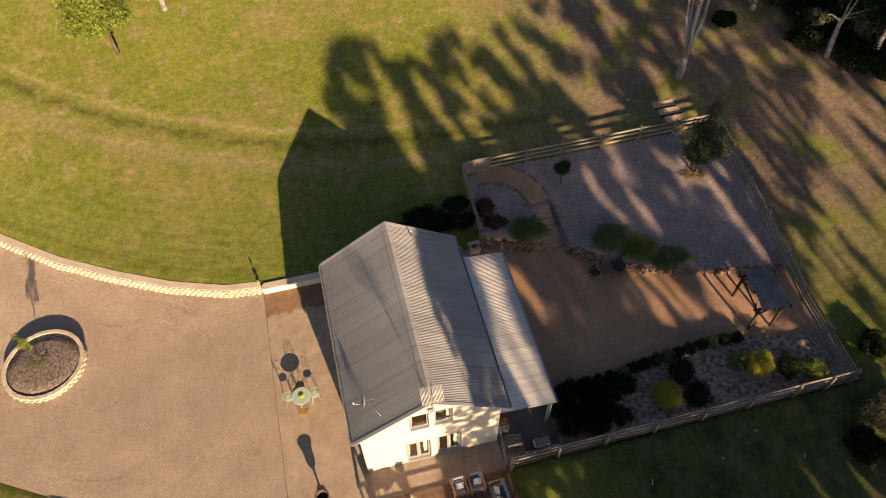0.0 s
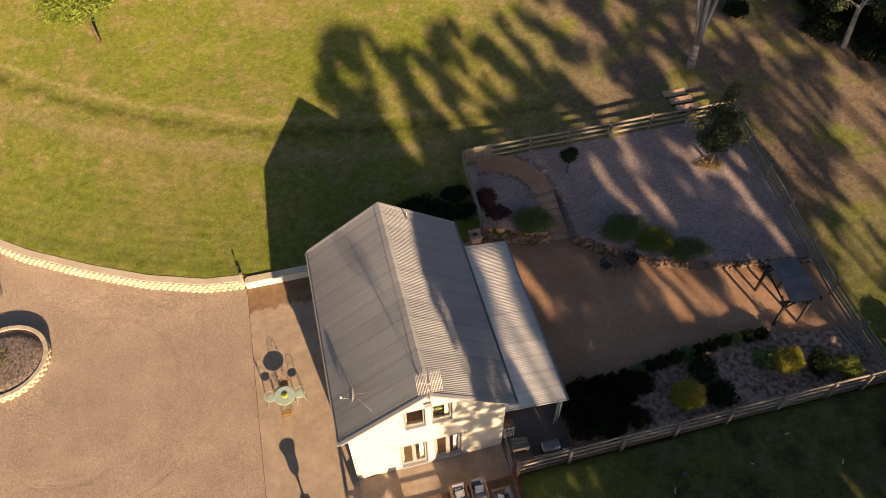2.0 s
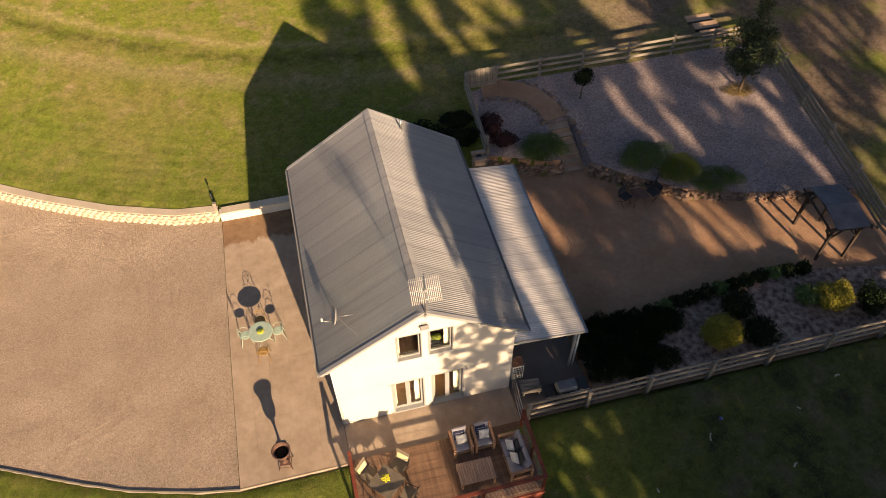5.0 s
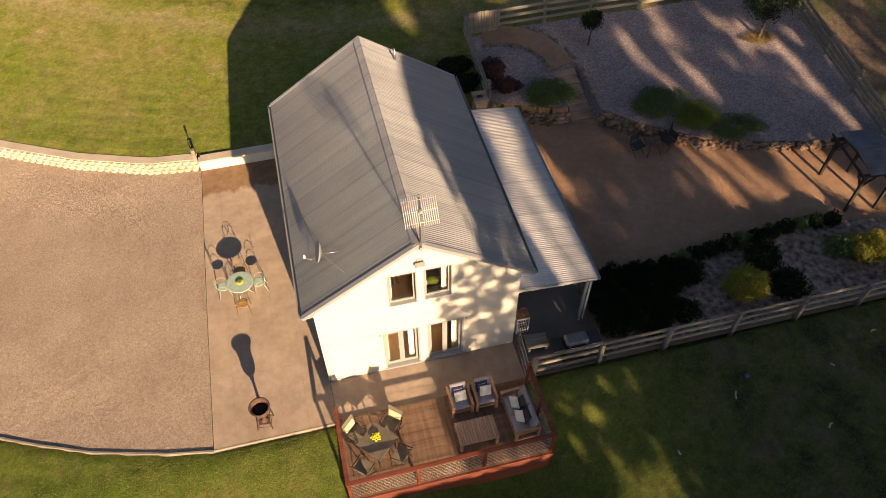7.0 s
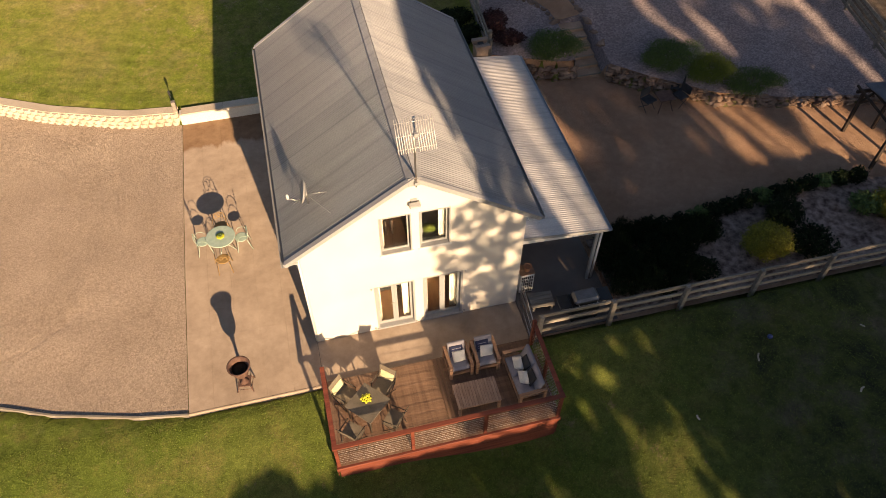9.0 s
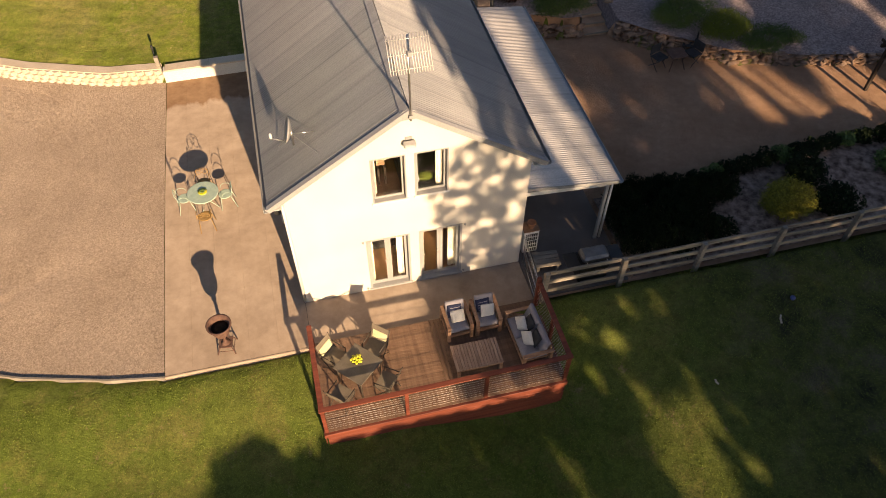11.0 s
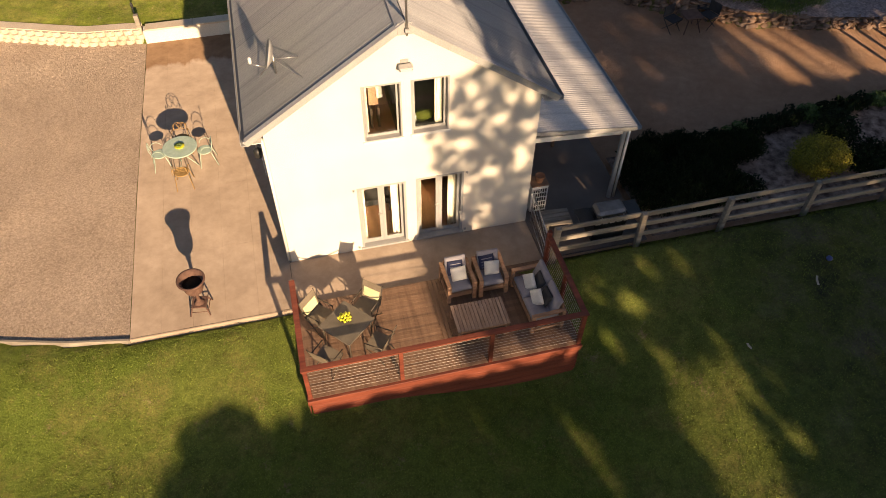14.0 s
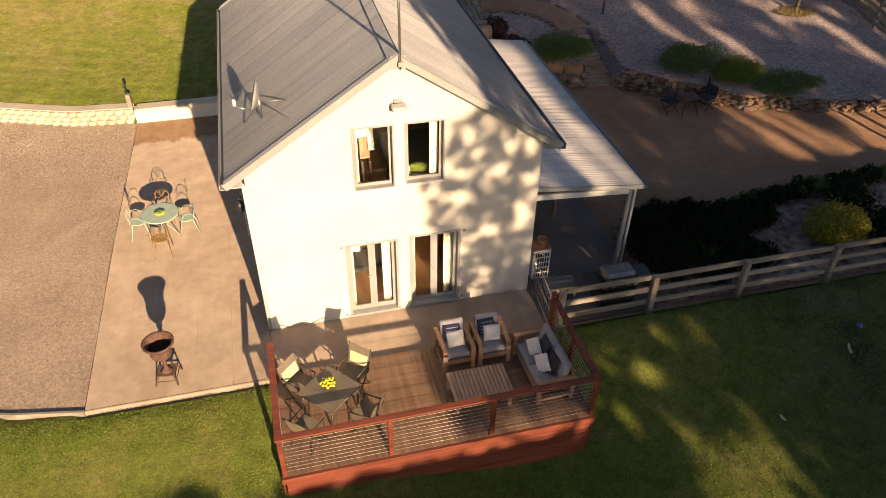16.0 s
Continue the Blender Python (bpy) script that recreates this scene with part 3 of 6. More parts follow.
SLATE = varied("slate_tabletop", (0.135, 0.115, 0.085), (0.20, 0.17, 0.13), 4, 60, 0.5, 0, 0.4, 0.15, 0.003)
LIME = varied("yellow_green_fruit", (0.62, 0.62, 0.03), (0.75, 0.72, 0.06), 12, 80, 0.4, 0, 0.5, 0.1, 0.002)
MINT = varied("mint_green_paint", (0.42, 0.55, 0.44), (0.52, 0.64, 0.52), 6, 80, 0.55, 0, 0.4, 0.1, 0.002)
RATTAN = varied("honey_rattan", (0.33, 0.20, 0.07), (0.46, 0.29, 0.11), 12, 120, 0.7, 0, 0.3, 0.4, 0.004)
RUST = varied("rusted_iron", (0.11, 0.060, 0.047), (0.20, 0.115, 0.085), 7, 60, 0.8, 0.1, 0.3, 0.4, 0.004)
SOIL = varied("dark_soil", (0.022, 0.015, 0.010), (0.05, 0.035, 0.024), 8, 60, 0.95, 0, 0.1, 0.8, 0.02)
MULCH = varied("bark_mulch", (0.10, 0.075, 0.062), (0.40, 0.32, 0.27), 10, 26, 0.95, 0, 0.1, 1.0, 0.04)
CURTAIN = varied("cream_curtain", (0.70, 0.66, 0.58), (0.80, 0.76, 0.68), 3, 90, 0.9, 0, 0.1, 0.2, 0.003)
TIMBERFLOOR = varied("interior_boards", (0.20, 0.10, 0.05), (0.30, 0.16, 0.085), 2, 30, 0.45, 0, 0.4, 0.15, 0.003, (4, 0.3, 1))
TERRACOTTA = varied("terracotta", (0.42, 0.19, 0.10), (0.55, 0.28, 0.16), 6, 60, 0.85, 0, 0.2, 0.3, 0.004)
GUMBARK = varied("pale_gum_bark", (0.27, 0.24, 0.215), (0.47, 0.425, 0.385), 1.6, 14, 0.85, 0, 0.2, 0.5, 0.02, (1, 1, 0.3))
BROWNBARK = varied("brown_bark", (0.11, 0.075, 0.05), (0.20, 0.145, 0.10), 4, 26, 0.9, 0, 0.2, 0.7, 0.02, (1, 1, 0.3))
SLAB = varied("grey_slab", (0.165, 0.135, 0.115), (0.23, 0.19, 0.165), 0.9, 40, 0.8, 0, 0.3, 0.15, 0.004)
TARP = varied("slate_grey_shingles", (0.11, 0.108, 0.12), (0.18, 0.175, 0.19), 1.6, 30, 0.8, 0, 0.3, 0.4, 0.006)

glass, t, b = material("window_glass", 0.02, 0.0, 0.5)
b.inputs["Transmission Weight"].default_value = 1.0
b.inputs["IOR"].default_value = 1.45
b.inputs["Base Color"].default_value = (0.86, 0.90, 0.88, 1)
GLASS = glass


def leaf_material(name, dark, light, gloss=0.25):
    m, t, b = material(name, 0.65, 0.0, gloss)
    g = t.nodes.new("ShaderNodeNewGeometry")
    c = ramp(t, g.outputs["Random Per Island"], (0.0, dark), (0.7, light), (1.0, tuple(min(1, v * 1.5) for v in light)))
    c = mixed(t, 0.45, c, ramp(t, noisy(t, 3.0, 3), (0.3, (0.45, 0.45, 0.45)), (0.7, (1, 1, 1))), "MULTIPLY")
    t.links.new(c, b.inputs["Base Color"])
    b.inputs["Subsurface Weight"].default_value = 0.0
    b.inputs["Transmission Weight"].default_value = 0.0
    return m


LEAF_GREEN = leaf_material("shrub_leaves", (0.045, 0.085, 0.025), (0.125, 0.185, 0.050))
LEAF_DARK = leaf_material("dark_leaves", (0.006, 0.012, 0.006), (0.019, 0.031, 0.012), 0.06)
LEAF_GOLD = leaf_material("golden_leaves", (0.12, 0.115, 0.012), (0.275, 0.25, 0.028))
LEAF_LIME = leaf_material("lime_leaves", (0.07, 0.10, 0.012), (0.16, 0.20, 0.03))
LEAF_GUM = leaf_material("gum_leaves", (0.022, 0.034, 0.014), (0.065, 0.085, 0.035))
LEAF_YOUNG = leaf_material("young_leaves", (0.08, 0.118, 0.015), (0.18, 0.23, 0.034))
LEAF_RED = leaf_material("red_leaves", (0.030, 0.012, 0.012), (0.075, 0.03, 0.028))
LEAF_DRY = leaf_material("dry_leaves", (0.16, 0.115, 0.05), (0.34, 0.25, 0.10))
BLADES = leaf_material("grass_blades", (0.095, 0.145, 0.018), (0.225, 0.285, 0.046))


# ---- house details ----
part("ridge_cap", beam(beam(bmesh.new(), (2.905, ROOF_Y0 - 0.01, 6.262), (2.905, ROOF_Y1 + 0.01, 6.262), 0.20, 0.015, (-0.56, 0, 0.83)), (3.095, ROOF_Y0 - 0.01, 6.262), (3.095, ROOF_Y1 + 0.01, 6.262), 0.20, 0.015, (0.56, 0, 0.83)), ROOF, house, "folded steel ridge cap")
for y in (ROOF_Y0 + 0.012, ROOF_Y1 - 0.012):
    for s in (-1, 1):
        bm = beam(bmesh.new(), (RIDGE_X, y, RIDGE_Z - 0.085), (RIDGE_X + s * (EAVE_RUN + 0.01), y, EAVE_Z - 0.085), 0.03, 0.155)
        part("barge_board", bm, TRIM, house, "grey barge board")
        bm = beam(bmesh.new(), (RIDGE_X, y - 0.005, RIDGE_Z + 0.012), (RIDGE_X + s * (EAVE_RUN + 0.01), y - 0.005, EAVE_Z + 0.012), 0.13, 0.018)
        part("barge_cap", bm, ROOF, house)
for s in (-1, 1):
    x = RIDGE_X + s * (EAVE_RUN + 0.02)
    bm = box(bmesh.new(), x - 0.07, x + 0.07, ROOF_Y0, ROOF_Y1, EAVE_Z - 0.13, EAVE_Z - 0.115)
    box(bm, x + s * 0.07 - 0.006, x + s * 0.07 + 0.006, ROOF_Y0, ROOF_Y1, EAVE_Z - 0.13, EAVE_Z - 0.005)
    box(bm, x - s * 0.07 - 0.006, x - s * 0.07 + 0.006, ROOF_Y0, ROOF_Y1, EAVE_Z - 0.13, EAVE_Z - 0.03)
    part("gutter", bm, TRIM, house, "grey steel gutter")
    bm = box(bmesh.new(), *sorted((x - s * 0.08, RIDGE_X + s * 3.0)), ROOF_Y0 + 0.05, ROOF_Y1 - 0.05, EAVE_Z - 0.15, EAVE_Z - 0.135)
    part("soffit", bm, WHITE, house)
bm = bar(bmesh.new(), (-0.002, 0.06, -0.1), (-0.002, 0.06, 3.80), 0.04, 10)
bar(bm, (-0.002, 0.06, 3.80), (-0.24, 0.06, 3.95), 0.04, 10)
part("downpipe", bm, WHITE, house, "white downpipe")
# storey floor, ceiling, inner partition and floor inside
part("upper_floor", box(bmesh.new(), 0.23, HOUSE_W - 0.23, 0.23, HOUSE_D - 0.23, 2.55, 2.75), TIMBERFLOOR, house)
part("lower_floor", box(bmesh.new(), 0.23, HOUSE_W - 0.23, 0.23, HOUSE_D - 0.23, -0.1, 0.045), TIMBERFLOOR, house)
part("partition", box(bmesh.new(), 0.23, HOUSE_W - 0.23, 7.6, 7.7, 0.05, 2.54), INNER, house)
part("partition", box(bmesh.new(), 0.23, HOUSE_W - 0.23, 7.6, 7.7, 2.76, 4.0), INNER, house)


def curtain(bm, x0, x1, y, z0, z1):
    n = 22
    cols = []
    for i in range(n + 1):
        x = x0 + (x1 - x0) * i / n
        dy = 0.035 * math.sin(i * 1.9) + 0.01 * math.sin(i * 0.7)
        cols.append([bm.verts.new((x, y + dy + k, z)) for k in (0, 0.006) for z in (z0, z1)])
    for a, c in zip(cols, cols[1:]):
        for q in ((0, 1), (3, 2)):
            bm.faces.new((a[q[0]], c[q[0]], c[q[1]], a[q[1]])).smooth = True
    return bm


for n, (x0, x1, z0, z1) in enumerate(OPENINGS):
    door = n < 2
    f = 0.055
    win = part("french_door" if door else "window", loop_frame(bmesh.new(), x0, x1, -0.008, 0.16, z0, z1, f if door else 0.035, 0.02), TRIM, house, "grey framed double glass door, shut" if door else "grey framed sliding window")
    part("sill", box(bmesh.new(), x0 - 0.03, x1 + 0.03, -0.04, 0.16, z0 - 0.05, z0 + 0.012, bevel=0.006), WHITE if not door else TRIM, win)
    mid = (x0 + x1) / 2
    k = 0.075 if door else 0.04
    for a, c in (((x0 + f, mid), (mid, x1 - f)) if door else ((x0 + f, x1 - f),)):
        y0 = 0.115 if a < mid - 0.1 or door else 0.128
        bm = loop_frame(bmesh.new(), a + 0.002, c - 0.002, y0, y0 + 0.03, z0 + 0.022, z1 - f - 0.002, k, k * 1.5)
        part("leaf_frame" if door else "sash", bm, TRIM, win)
        g = part("pane", box(bmesh.new(), a + k, c - k, y0 + 0.012, y0 + 0.018, z0 + 0.02 + k * 1.5, z1 - f - k), GLASS, win, "clear glass")
        g.visible_shadow = False
    if door:
        part("handle", box(bar(bmesh.new(), (mid - 0.03, 0.09, 1.05), (mid - 0.03, 0.115, 1.05), 0.012), mid - 0.11, mid - 0.02, 0.08, 0.095, 1.04, 1.06), STEEL, win, "steel lever handle")
        for hx in (x0 + 0.012, x1 - 0.012):
            for hz in (0.3, 1.1, 1.85):
                part("hinge", box(bmesh.new(), hx - 0.012, hx + 0.012, 0.085, 0.105, hz - 0.05, hz + 0.05), STEEL, win)
for x0, x1, z0, z1 in ((1.86, 1.99, 0.06, 2.14), (2.62, 2.80, 0.06, 2.14), (3.24, 3.36, 0.06, 2.14), (4.02, 4.25, 0.06, 2.14), (2.16, 2.25, 3.40, 4.85), (3.70, 3.86, 3.40, 4.85)):
    thing("curtain", curtain(bmesh.new(), x0, x1, 0.30, z0, z1), CURTAIN, "cream curtain drawn to the side of the window", "curtain", "curtains of the gable windows")

# bedroom and living-room things just behind the panes
bm = box(bmesh.new(), 2.95, 4.6, 0.42, 2.5, 2.76, 3.08, bevel=0.03)
bed = thing("bed", bm, DARKWOOD, "dark timber bed under the bedroom window", "bed")
part("mattress", box(bmesh.new(), 2.98, 4.57, 0.45, 2.47, 3.085, 3.26, bevel=0.05), CHARCOAL, bed)
OLIVE = varied("olive_cloth", (0.045, 0.058, 0.010), (0.085, 0.105, 0.020), 8, 90, 0.95, 0, 0.1, 0.3, 0.003)
part("pillow", blob(bmesh.new(), (3.52, 0.66, 3.36), (0.24, 0.16, 0.12), 2, 0.25, 4), OLIVE, bed, "olive green pillow")
part("pillow", blob(bmesh.new(), (3.24, 0.62, 3.36), (0.14, 0.13, 0.12), 2, 0.25, 2), GREYCLOTH, bed, "pale grey pillow")
robe = empty("clothes_stand", (2.52, 1.35, 2.752), "orange-brown timber panel with a white garment hung over it", "clothes stand")
part("panel", box(bmesh.new(), -0.11, 0.11, -0.02, 0.02, 0.55, 1.22, bevel=0.006), TEAK, robe, "orange-brown timber panel")
part("foot", box(box(bmesh.new(), -0.11, -0.06, -0.15, 0.15, 0, 0.55), 0.06, 0.11, -0.15, 0.15, 0, 0.55), DARKWOOD, robe)
for x0, x1, z0 in ((-0.20, 0.05, 1.10), (0.06, 0.20, 0.78)):
    part("garment", moved(cushion(x1 - x0, 1.34 - z0, 0.06, 0.4), pose((x0 + x1) / 2, -0.05, (z0 + 1.34) / 2, 80, 0, 8)), WHITECLOTH, robe, "white garment")
bm = box(bmesh.new(), 1.95, 2.75, 1.1, 1.9, 0.30, 0.48, bevel=0.05)
sofa_in = thing("indoor_couch", bm, CHARCOAL, "dark couch with a patterned throw behind the doors", "couch")
part("couch_back", box(bmesh.new(), 1.95, 2.75, 1.75, 1.92, 0.49, 0.95, bevel=0.04), CHARCOAL, sofa_in)
part("throw", box(bmesh.new(), 2.0, 2.3, 1.70, 1.745, 0.5, 0.96), WHITECLOTH, sofa_in)
for lx in (1.98, 2.68):
    for ly in (1.14, 1.84):
        part("leg", box(bmesh.new(), lx, lx + 0.05, ly, ly + 0.05, 0.046, 0.30), BLACK, sofa_in)

part("apex_plate", box(bmesh.new(), 2.86, 3.14, ROOF_Y0 - 0.012, ROOF_Y0 - 0.006, 6.02, 6.27, bevel=0.002), TRIM, house)
# flood light over the windows
flood = empty("flood_light", (3.02, -0.005, 5.24), "grey twin flood light fixed to the gable wall", "wall light")
part("back_plate", box(bmesh.new(), -0.08, 0.08, -0.02, 0.003, -0.07, 0.07, bevel=0.008), TRIM, flood)
bm = box(bmesh.new(), -0.14, 0.14, -0.20, -0.06, -0.05, 0.06, pose(0, 0, 0, 24, 0, 0), 0.02)
part("lamp_head", bm, TRIM, flood)
part("lens", box(bmesh.new(), -0.11, 0.11, -0.212, -0.202, -0.035, 0.045, pose(0, 0, 0, 24, 0, 0)), WHITE, flood)
part("sensor", blob(bmesh.new(), (0.0, -0.08, -0.10), (0.035, 0.035, 0.035), 2, 0), WHITE, flood)
# fittings on the left side wall
for y, z, nm, lab in ((0.95, 2.85, "wall_lantern", "black wall lantern on the side wall"), (2.1, 1.55, "meter_box", "grey meter box on the side wall")):
    if nm == "wall_lantern":
        o = empty(nm, (-0.003, y, z), lab, "wall light")
        part("bracket", bar(bar(bmesh.new(), (0, 0, 0.1), (-0.2, 0, 0.12), 0.012), (-0.2, 0, 0.12), (-0.2, 0, 0.02), 0.012), BLACK, o)
        part("lantern_shade", lathe(bmesh.new(), ((0.03, 0.03), (0.10, -0.03), (0.085, -0.22), (0.03, -0.24)), 12, (-0.2, 0, 0)), BLACK, o)
        part("wall_plate", box(bmesh.new(), -0.02, 0.0, -0.05, 0.05, 0.02, 0.18, bevel=0.004), WHITE, o)
    else:
        o = empty(nm, (-0.003, y, z), lab, "meter box")
        part("cabinet_body", box(bmesh.new(), -0.2, 0, -0.25, 0.25, -0.35, 0.35, bevel=0.01), TRIM, o)
        part("cabinet_door", box(bmesh.new(), -0.215, -0.203, -0.22, 0.22, -0.32, 0.32, bevel=0.004), WHITE, o)

WIREPALE = varied("dull_aluminium", (0.72, 0.68, 0.64), (0.82, 0.78, 0.74), 5, 60, 0.5, 0.3, 0.4, 0.05, 0.002)
# television antenna on its mast: a tilted panel of upright rods held out before the mast
antenna = empty("antenna", (3.03, -0.33, 5.75), "pale steel television antenna on a mast at the gable", "antenna")
part("mast", bar(bmesh.new(), (0, 0, 0.28), (0, 0, 2.36), 0.024, 10), STEEL, antenna, "thin steel mast")
part("clamp", box(bmesh.new(), -0.04, 0.04, -0.035, 0.06, 0.34, 0.42, bevel=0.006), TRIM, antenna)
part("stay", bar(bmesh.new(), (0.02, 0.03, 0.36), (0.16, 0.10, 0.24), 0.012, 6), STEEL, antenna)
part("boom", bar(bmesh.new(), (0, 0.05, 2.30), (-0.06, -0.44, 2.26), 0.018, 8), STEEL, antenna)
ROD = Vector((0, 0.23, 0.28))
MIDDLE = Vector((-0.06, -0.44, 2.26))
for ex in [-0.40 + 0.050 * i for i in range(8)] + [0.05 + 0.050 * i for i in range(8)]:
    c = MIDDLE + Vector((ex, 0, 0))
    part("element", bar(bmesh.new(), c - ROD, c + ROD, 0.009, 6), WIREPALE, antenna)
for f in (-0.75, 0.0, 0.75):
    c = MIDDLE + ROD * f + Vector((0, 0.02, -0.02))
    part("cross_bar", bar(bmesh.new(), c - Vector((0.42, 0, 0)), c + Vector((0.42, 0, 0)), 0.009, 6), WIREPALE, antenna)
part("dipole_box", box(bmesh.new(), -0.045, 0.045, -0.05, 0.04, -0.045, 0.045, Matrix.Translation(MIDDLE + Vector((0, -0.03, 0.02))), 0.012), TRIM, antenna)

# satellite dish on the left roof slope
dish = empty("satellite_dish", (0.52, 1.0, roof_z(0.52) + 0.01), "grey satellite dish on a tripod on the roof", "satellite dish")
m = pose(0, 0, 0.50, 0, 0, -4) @ pose(0, 0, 0, 0, -74, 0)
bm = lathe(bmesh.new(), [(0.02 + 0.31 * i / 6, 0.10 * (i / 6) ** 2) for i in range(7)] + [(0.31 * (1 - i / 6) + 0.02, 0.10 * (1 - i / 6) ** 2 - 0.012) for i in range(1, 7)], 28)
for v in bm.verts:
    v.co = m @ Vector((v.co.x * 0.92, v.co.y * 1.05, v.co.z))
part("reflector", bm, TRIM, dish, "grey dished reflector")
part("feed_arm", bar(bmesh.new(), m @ Vector((-0.34, 0, 0.05)), m @ Vector((-0.30, 0, 0.45)), 0.015), STEEL, dish)
part("receiver", lathe(bmesh.new(), ((0.02, 0), (0.035, 0.02), (0.035, 0.12), (0.02, 0.14)), 10, m @ Vector((-0.30, 0, 0.40))), WHITE, dish)
part("dish_mast", bar(bmesh.new(), (0, 0.06, 0), (0, 0.06, 0.45), 0.022), STEEL, dish)
for dx, dy in ((0.50, 0.02), (0.50, -0.72), (-0.36, 0.36)):
    zf = roof_z(0.52 + dx) - roof_z(0.52)
    part("strut", bar(bmesh.new(), (0, 0.06, 0.34), (dx, dy, zf + 0.012), 0.012), STEEL, dish)
part("vent_pipe", bar(bmesh.new(), (4.1, 8.4, 5.4), (4.1, 8.4, 6.0), 0.035, 10), STEEL, house)

TANBRICK = varied("tan_brick", (0.34, 0.235, 0.17), (0.46, 0.33, 0.25), 5, 40, 0.85, 0, 0.2, 0.4, 0.006)
# chimney box behind the lean-to
chimney = empty("chimney", (7.35, 8.95, 0.0), "small tan brick chimney with an open top", "chimney")
part("shaft", box(bmesh.new(), -0.22, 0.22, -0.24, 0.24, -0.1, 2.85, bevel=0.01), TANBRICK, chimney)
part("cap", box(box(bmesh.new(), -0.27, 0.27, -0.29, -0.13, 2.85, 2.98), -0.27, 0.27, 0.13, 0.29, 2.85, 2.98), TANBRICK, chimney)
part("flue", box(bmesh.new(), -0.10, 0.10, -0.10, 0.10, 2.85, 2.93), BLACK, chimney)

# ---- lean-to frame ----
for py in (0.30, 4.3, 8.3):
    part("post", box(bmesh.new(), 8.38, 8.47, py - 0.045, py + 0.045, 0.02, 2.445, bevel=0.006), TRIM, lean_to, "grey steel post")
part("edge_beam", box(bmesh.new(), 8.40, 8.45, 0.15, 8.5, 2.345, 2.475), TRIM, lean_to)
part("front_fascia", beam(bmesh.new(), (6.05, 0.13, 2.74), (8.64, 0.13, 2.435), 0.03, 0.10), TRIM, lean_to)
part("front_beam", beam(bmesh.new(), (6.03, 0.30, 2.42), (8.38, 0.30, 2.26), 0.06, 0.14), WHITE, lean_to, "pale cross beam")
part("lean_gutter", box(box(bmesh.new(), 8.64, 8.74, 0.1, 8.58, 2.41, 2.42), 8.735, 8.745, 0.1, 8.58, 2.41, 2.49), STEEL, lean_to, "galvanised gutter")
part("lean_downpipe", bar(bmesh.new(), (8.56, 0.30, 0.03), (8.56, 0.30, 2.41), 0.035, 10), WHITE, lean_to)
for i in range(6):
    y = 0.9 + i * 1.4
    part("rafter", beam(bmesh.new(), (6.03, y, 2.72), (8.40, y, 2.44), 0.05, 0.09), TRIM, lean_to)
thing("patio_slab", box(bmesh.new(), 6.03, 8.80, -1.33, 8.9, -0.15, 0.02), SLAB, "grey concrete slab under the lean-to", "patio", kind="structure")

# ---- concrete apron in bays with cut joints ----
apron = thing("apron", strip(bmesh.new(), -3.70, 6.02, 24, lambda x: -1.40, lambda x: 11.0, 30, lambda x, y: low_height(x, y) - 0.05), SLAB, "bed of the concrete apron beside the house", "paving", kind="structure")
bays_x = [-3.70, -3.02, -2.32, -1.58, -0.84, -0.02]
bays_y = [-1.42, 0.9, 3.2, 5.5, 7.6, 9.45, 10.98]
for i in range(len(bays_x) - 1):
    for j in range(len(bays_y) - 1):
        x0, x1, y0, y1 = bays_x[i] + 0.0015, bays_x[i + 1] - 0.0015, bays_y[j] + 0.0015, bays_y[j + 1] - 0.0015
        bm = strip(bmesh.new(), x0, x1, 2, lambda x: y0, lambda x: y1, 8, low_height)
        r = bmesh.ops.extrude_face_region(bm, geom=bm.faces[:])
        for v in (g for g in r["geom"] if isinstance(g, bmesh.types.BMVert)):
            v.co.z -= 0.08
        for f in bm.faces:
            f.smooth = False
        bmesh.ops.recalc_face_normals(bm, faces=bm.faces[:])
        part("slab", bm, CONCRETE, apron)
part("slab", box(bmesh.new(), -0.006, 6.02, -1.40, -0.004, -0.12, 0.003), CONCRETE, apron)
part("edge_kerb", box(bmesh.new(), -3.75, 0.0, -1.47, -1.43, -0.3, 0.004, bevel=0.008), CONCRETE, apron, "pale concrete edging")
kerb = thing("timber_edging", bmesh.new(), GREYWOOD, "low timber edging between the gravel and the lawn", "edging", kind="structure")
for (xa, ya), (xb, yb) in zip(FRONT[2:6], FRONT[3:7]):
    part("sleeper", beam(bmesh.new(), (xa, ya - 0.03, -0.08), (xb, yb - 0.03, -0.08), 0.05, 0.22), GREYWOOD, kerb)

# ---- deck ----
DECK = 0.08
deck = empty("deck", (0, 0, 0), "raised red hardwood deck with a wire balustrade", "deck")
part("joists", box(box(box(bmesh.new(), 0.06, 5.97, -3.9, -3.85, -0.2, DECK - 0.04), 0.06, 5.97, -2.7, -2.65, -0.2, DECK - 0.04), 0.06, 5.97, -1.5, -1.45, -0.2, DECK - 0.04), DARKWOOD, deck)
for x0, x1 in ((0.02, 3.095), (3.305, 6.0)):
    me = mesh_of(box(bmesh.new(), 0, x1 - x0, 0, 0.0922, -0.022, 0, bevel=0.0018), "board", BOARD)
    for i in range(27):
        piece("board", me, deck, pose(x0, -3.93 + i * 0.0935, DECK))
me = mesh_of(box(bmesh.new(), 0, 0.098, 0, 2.52, -0.022, 0, bevel=0.004), "board", BOARD)
for x in (3.10, 3.202):
    piece("board", me, deck, pose(x, -3.93, DECK + 0.002))
me = mesh_of(box(bmesh.new(), -0.035, 6.03, 0, 0.07, 0, 0.145, bevel=0.006), "fascia_board", MERBAU)
piece("fascia_board", me, deck, pose(0, -4.005, DECK - 0.147))
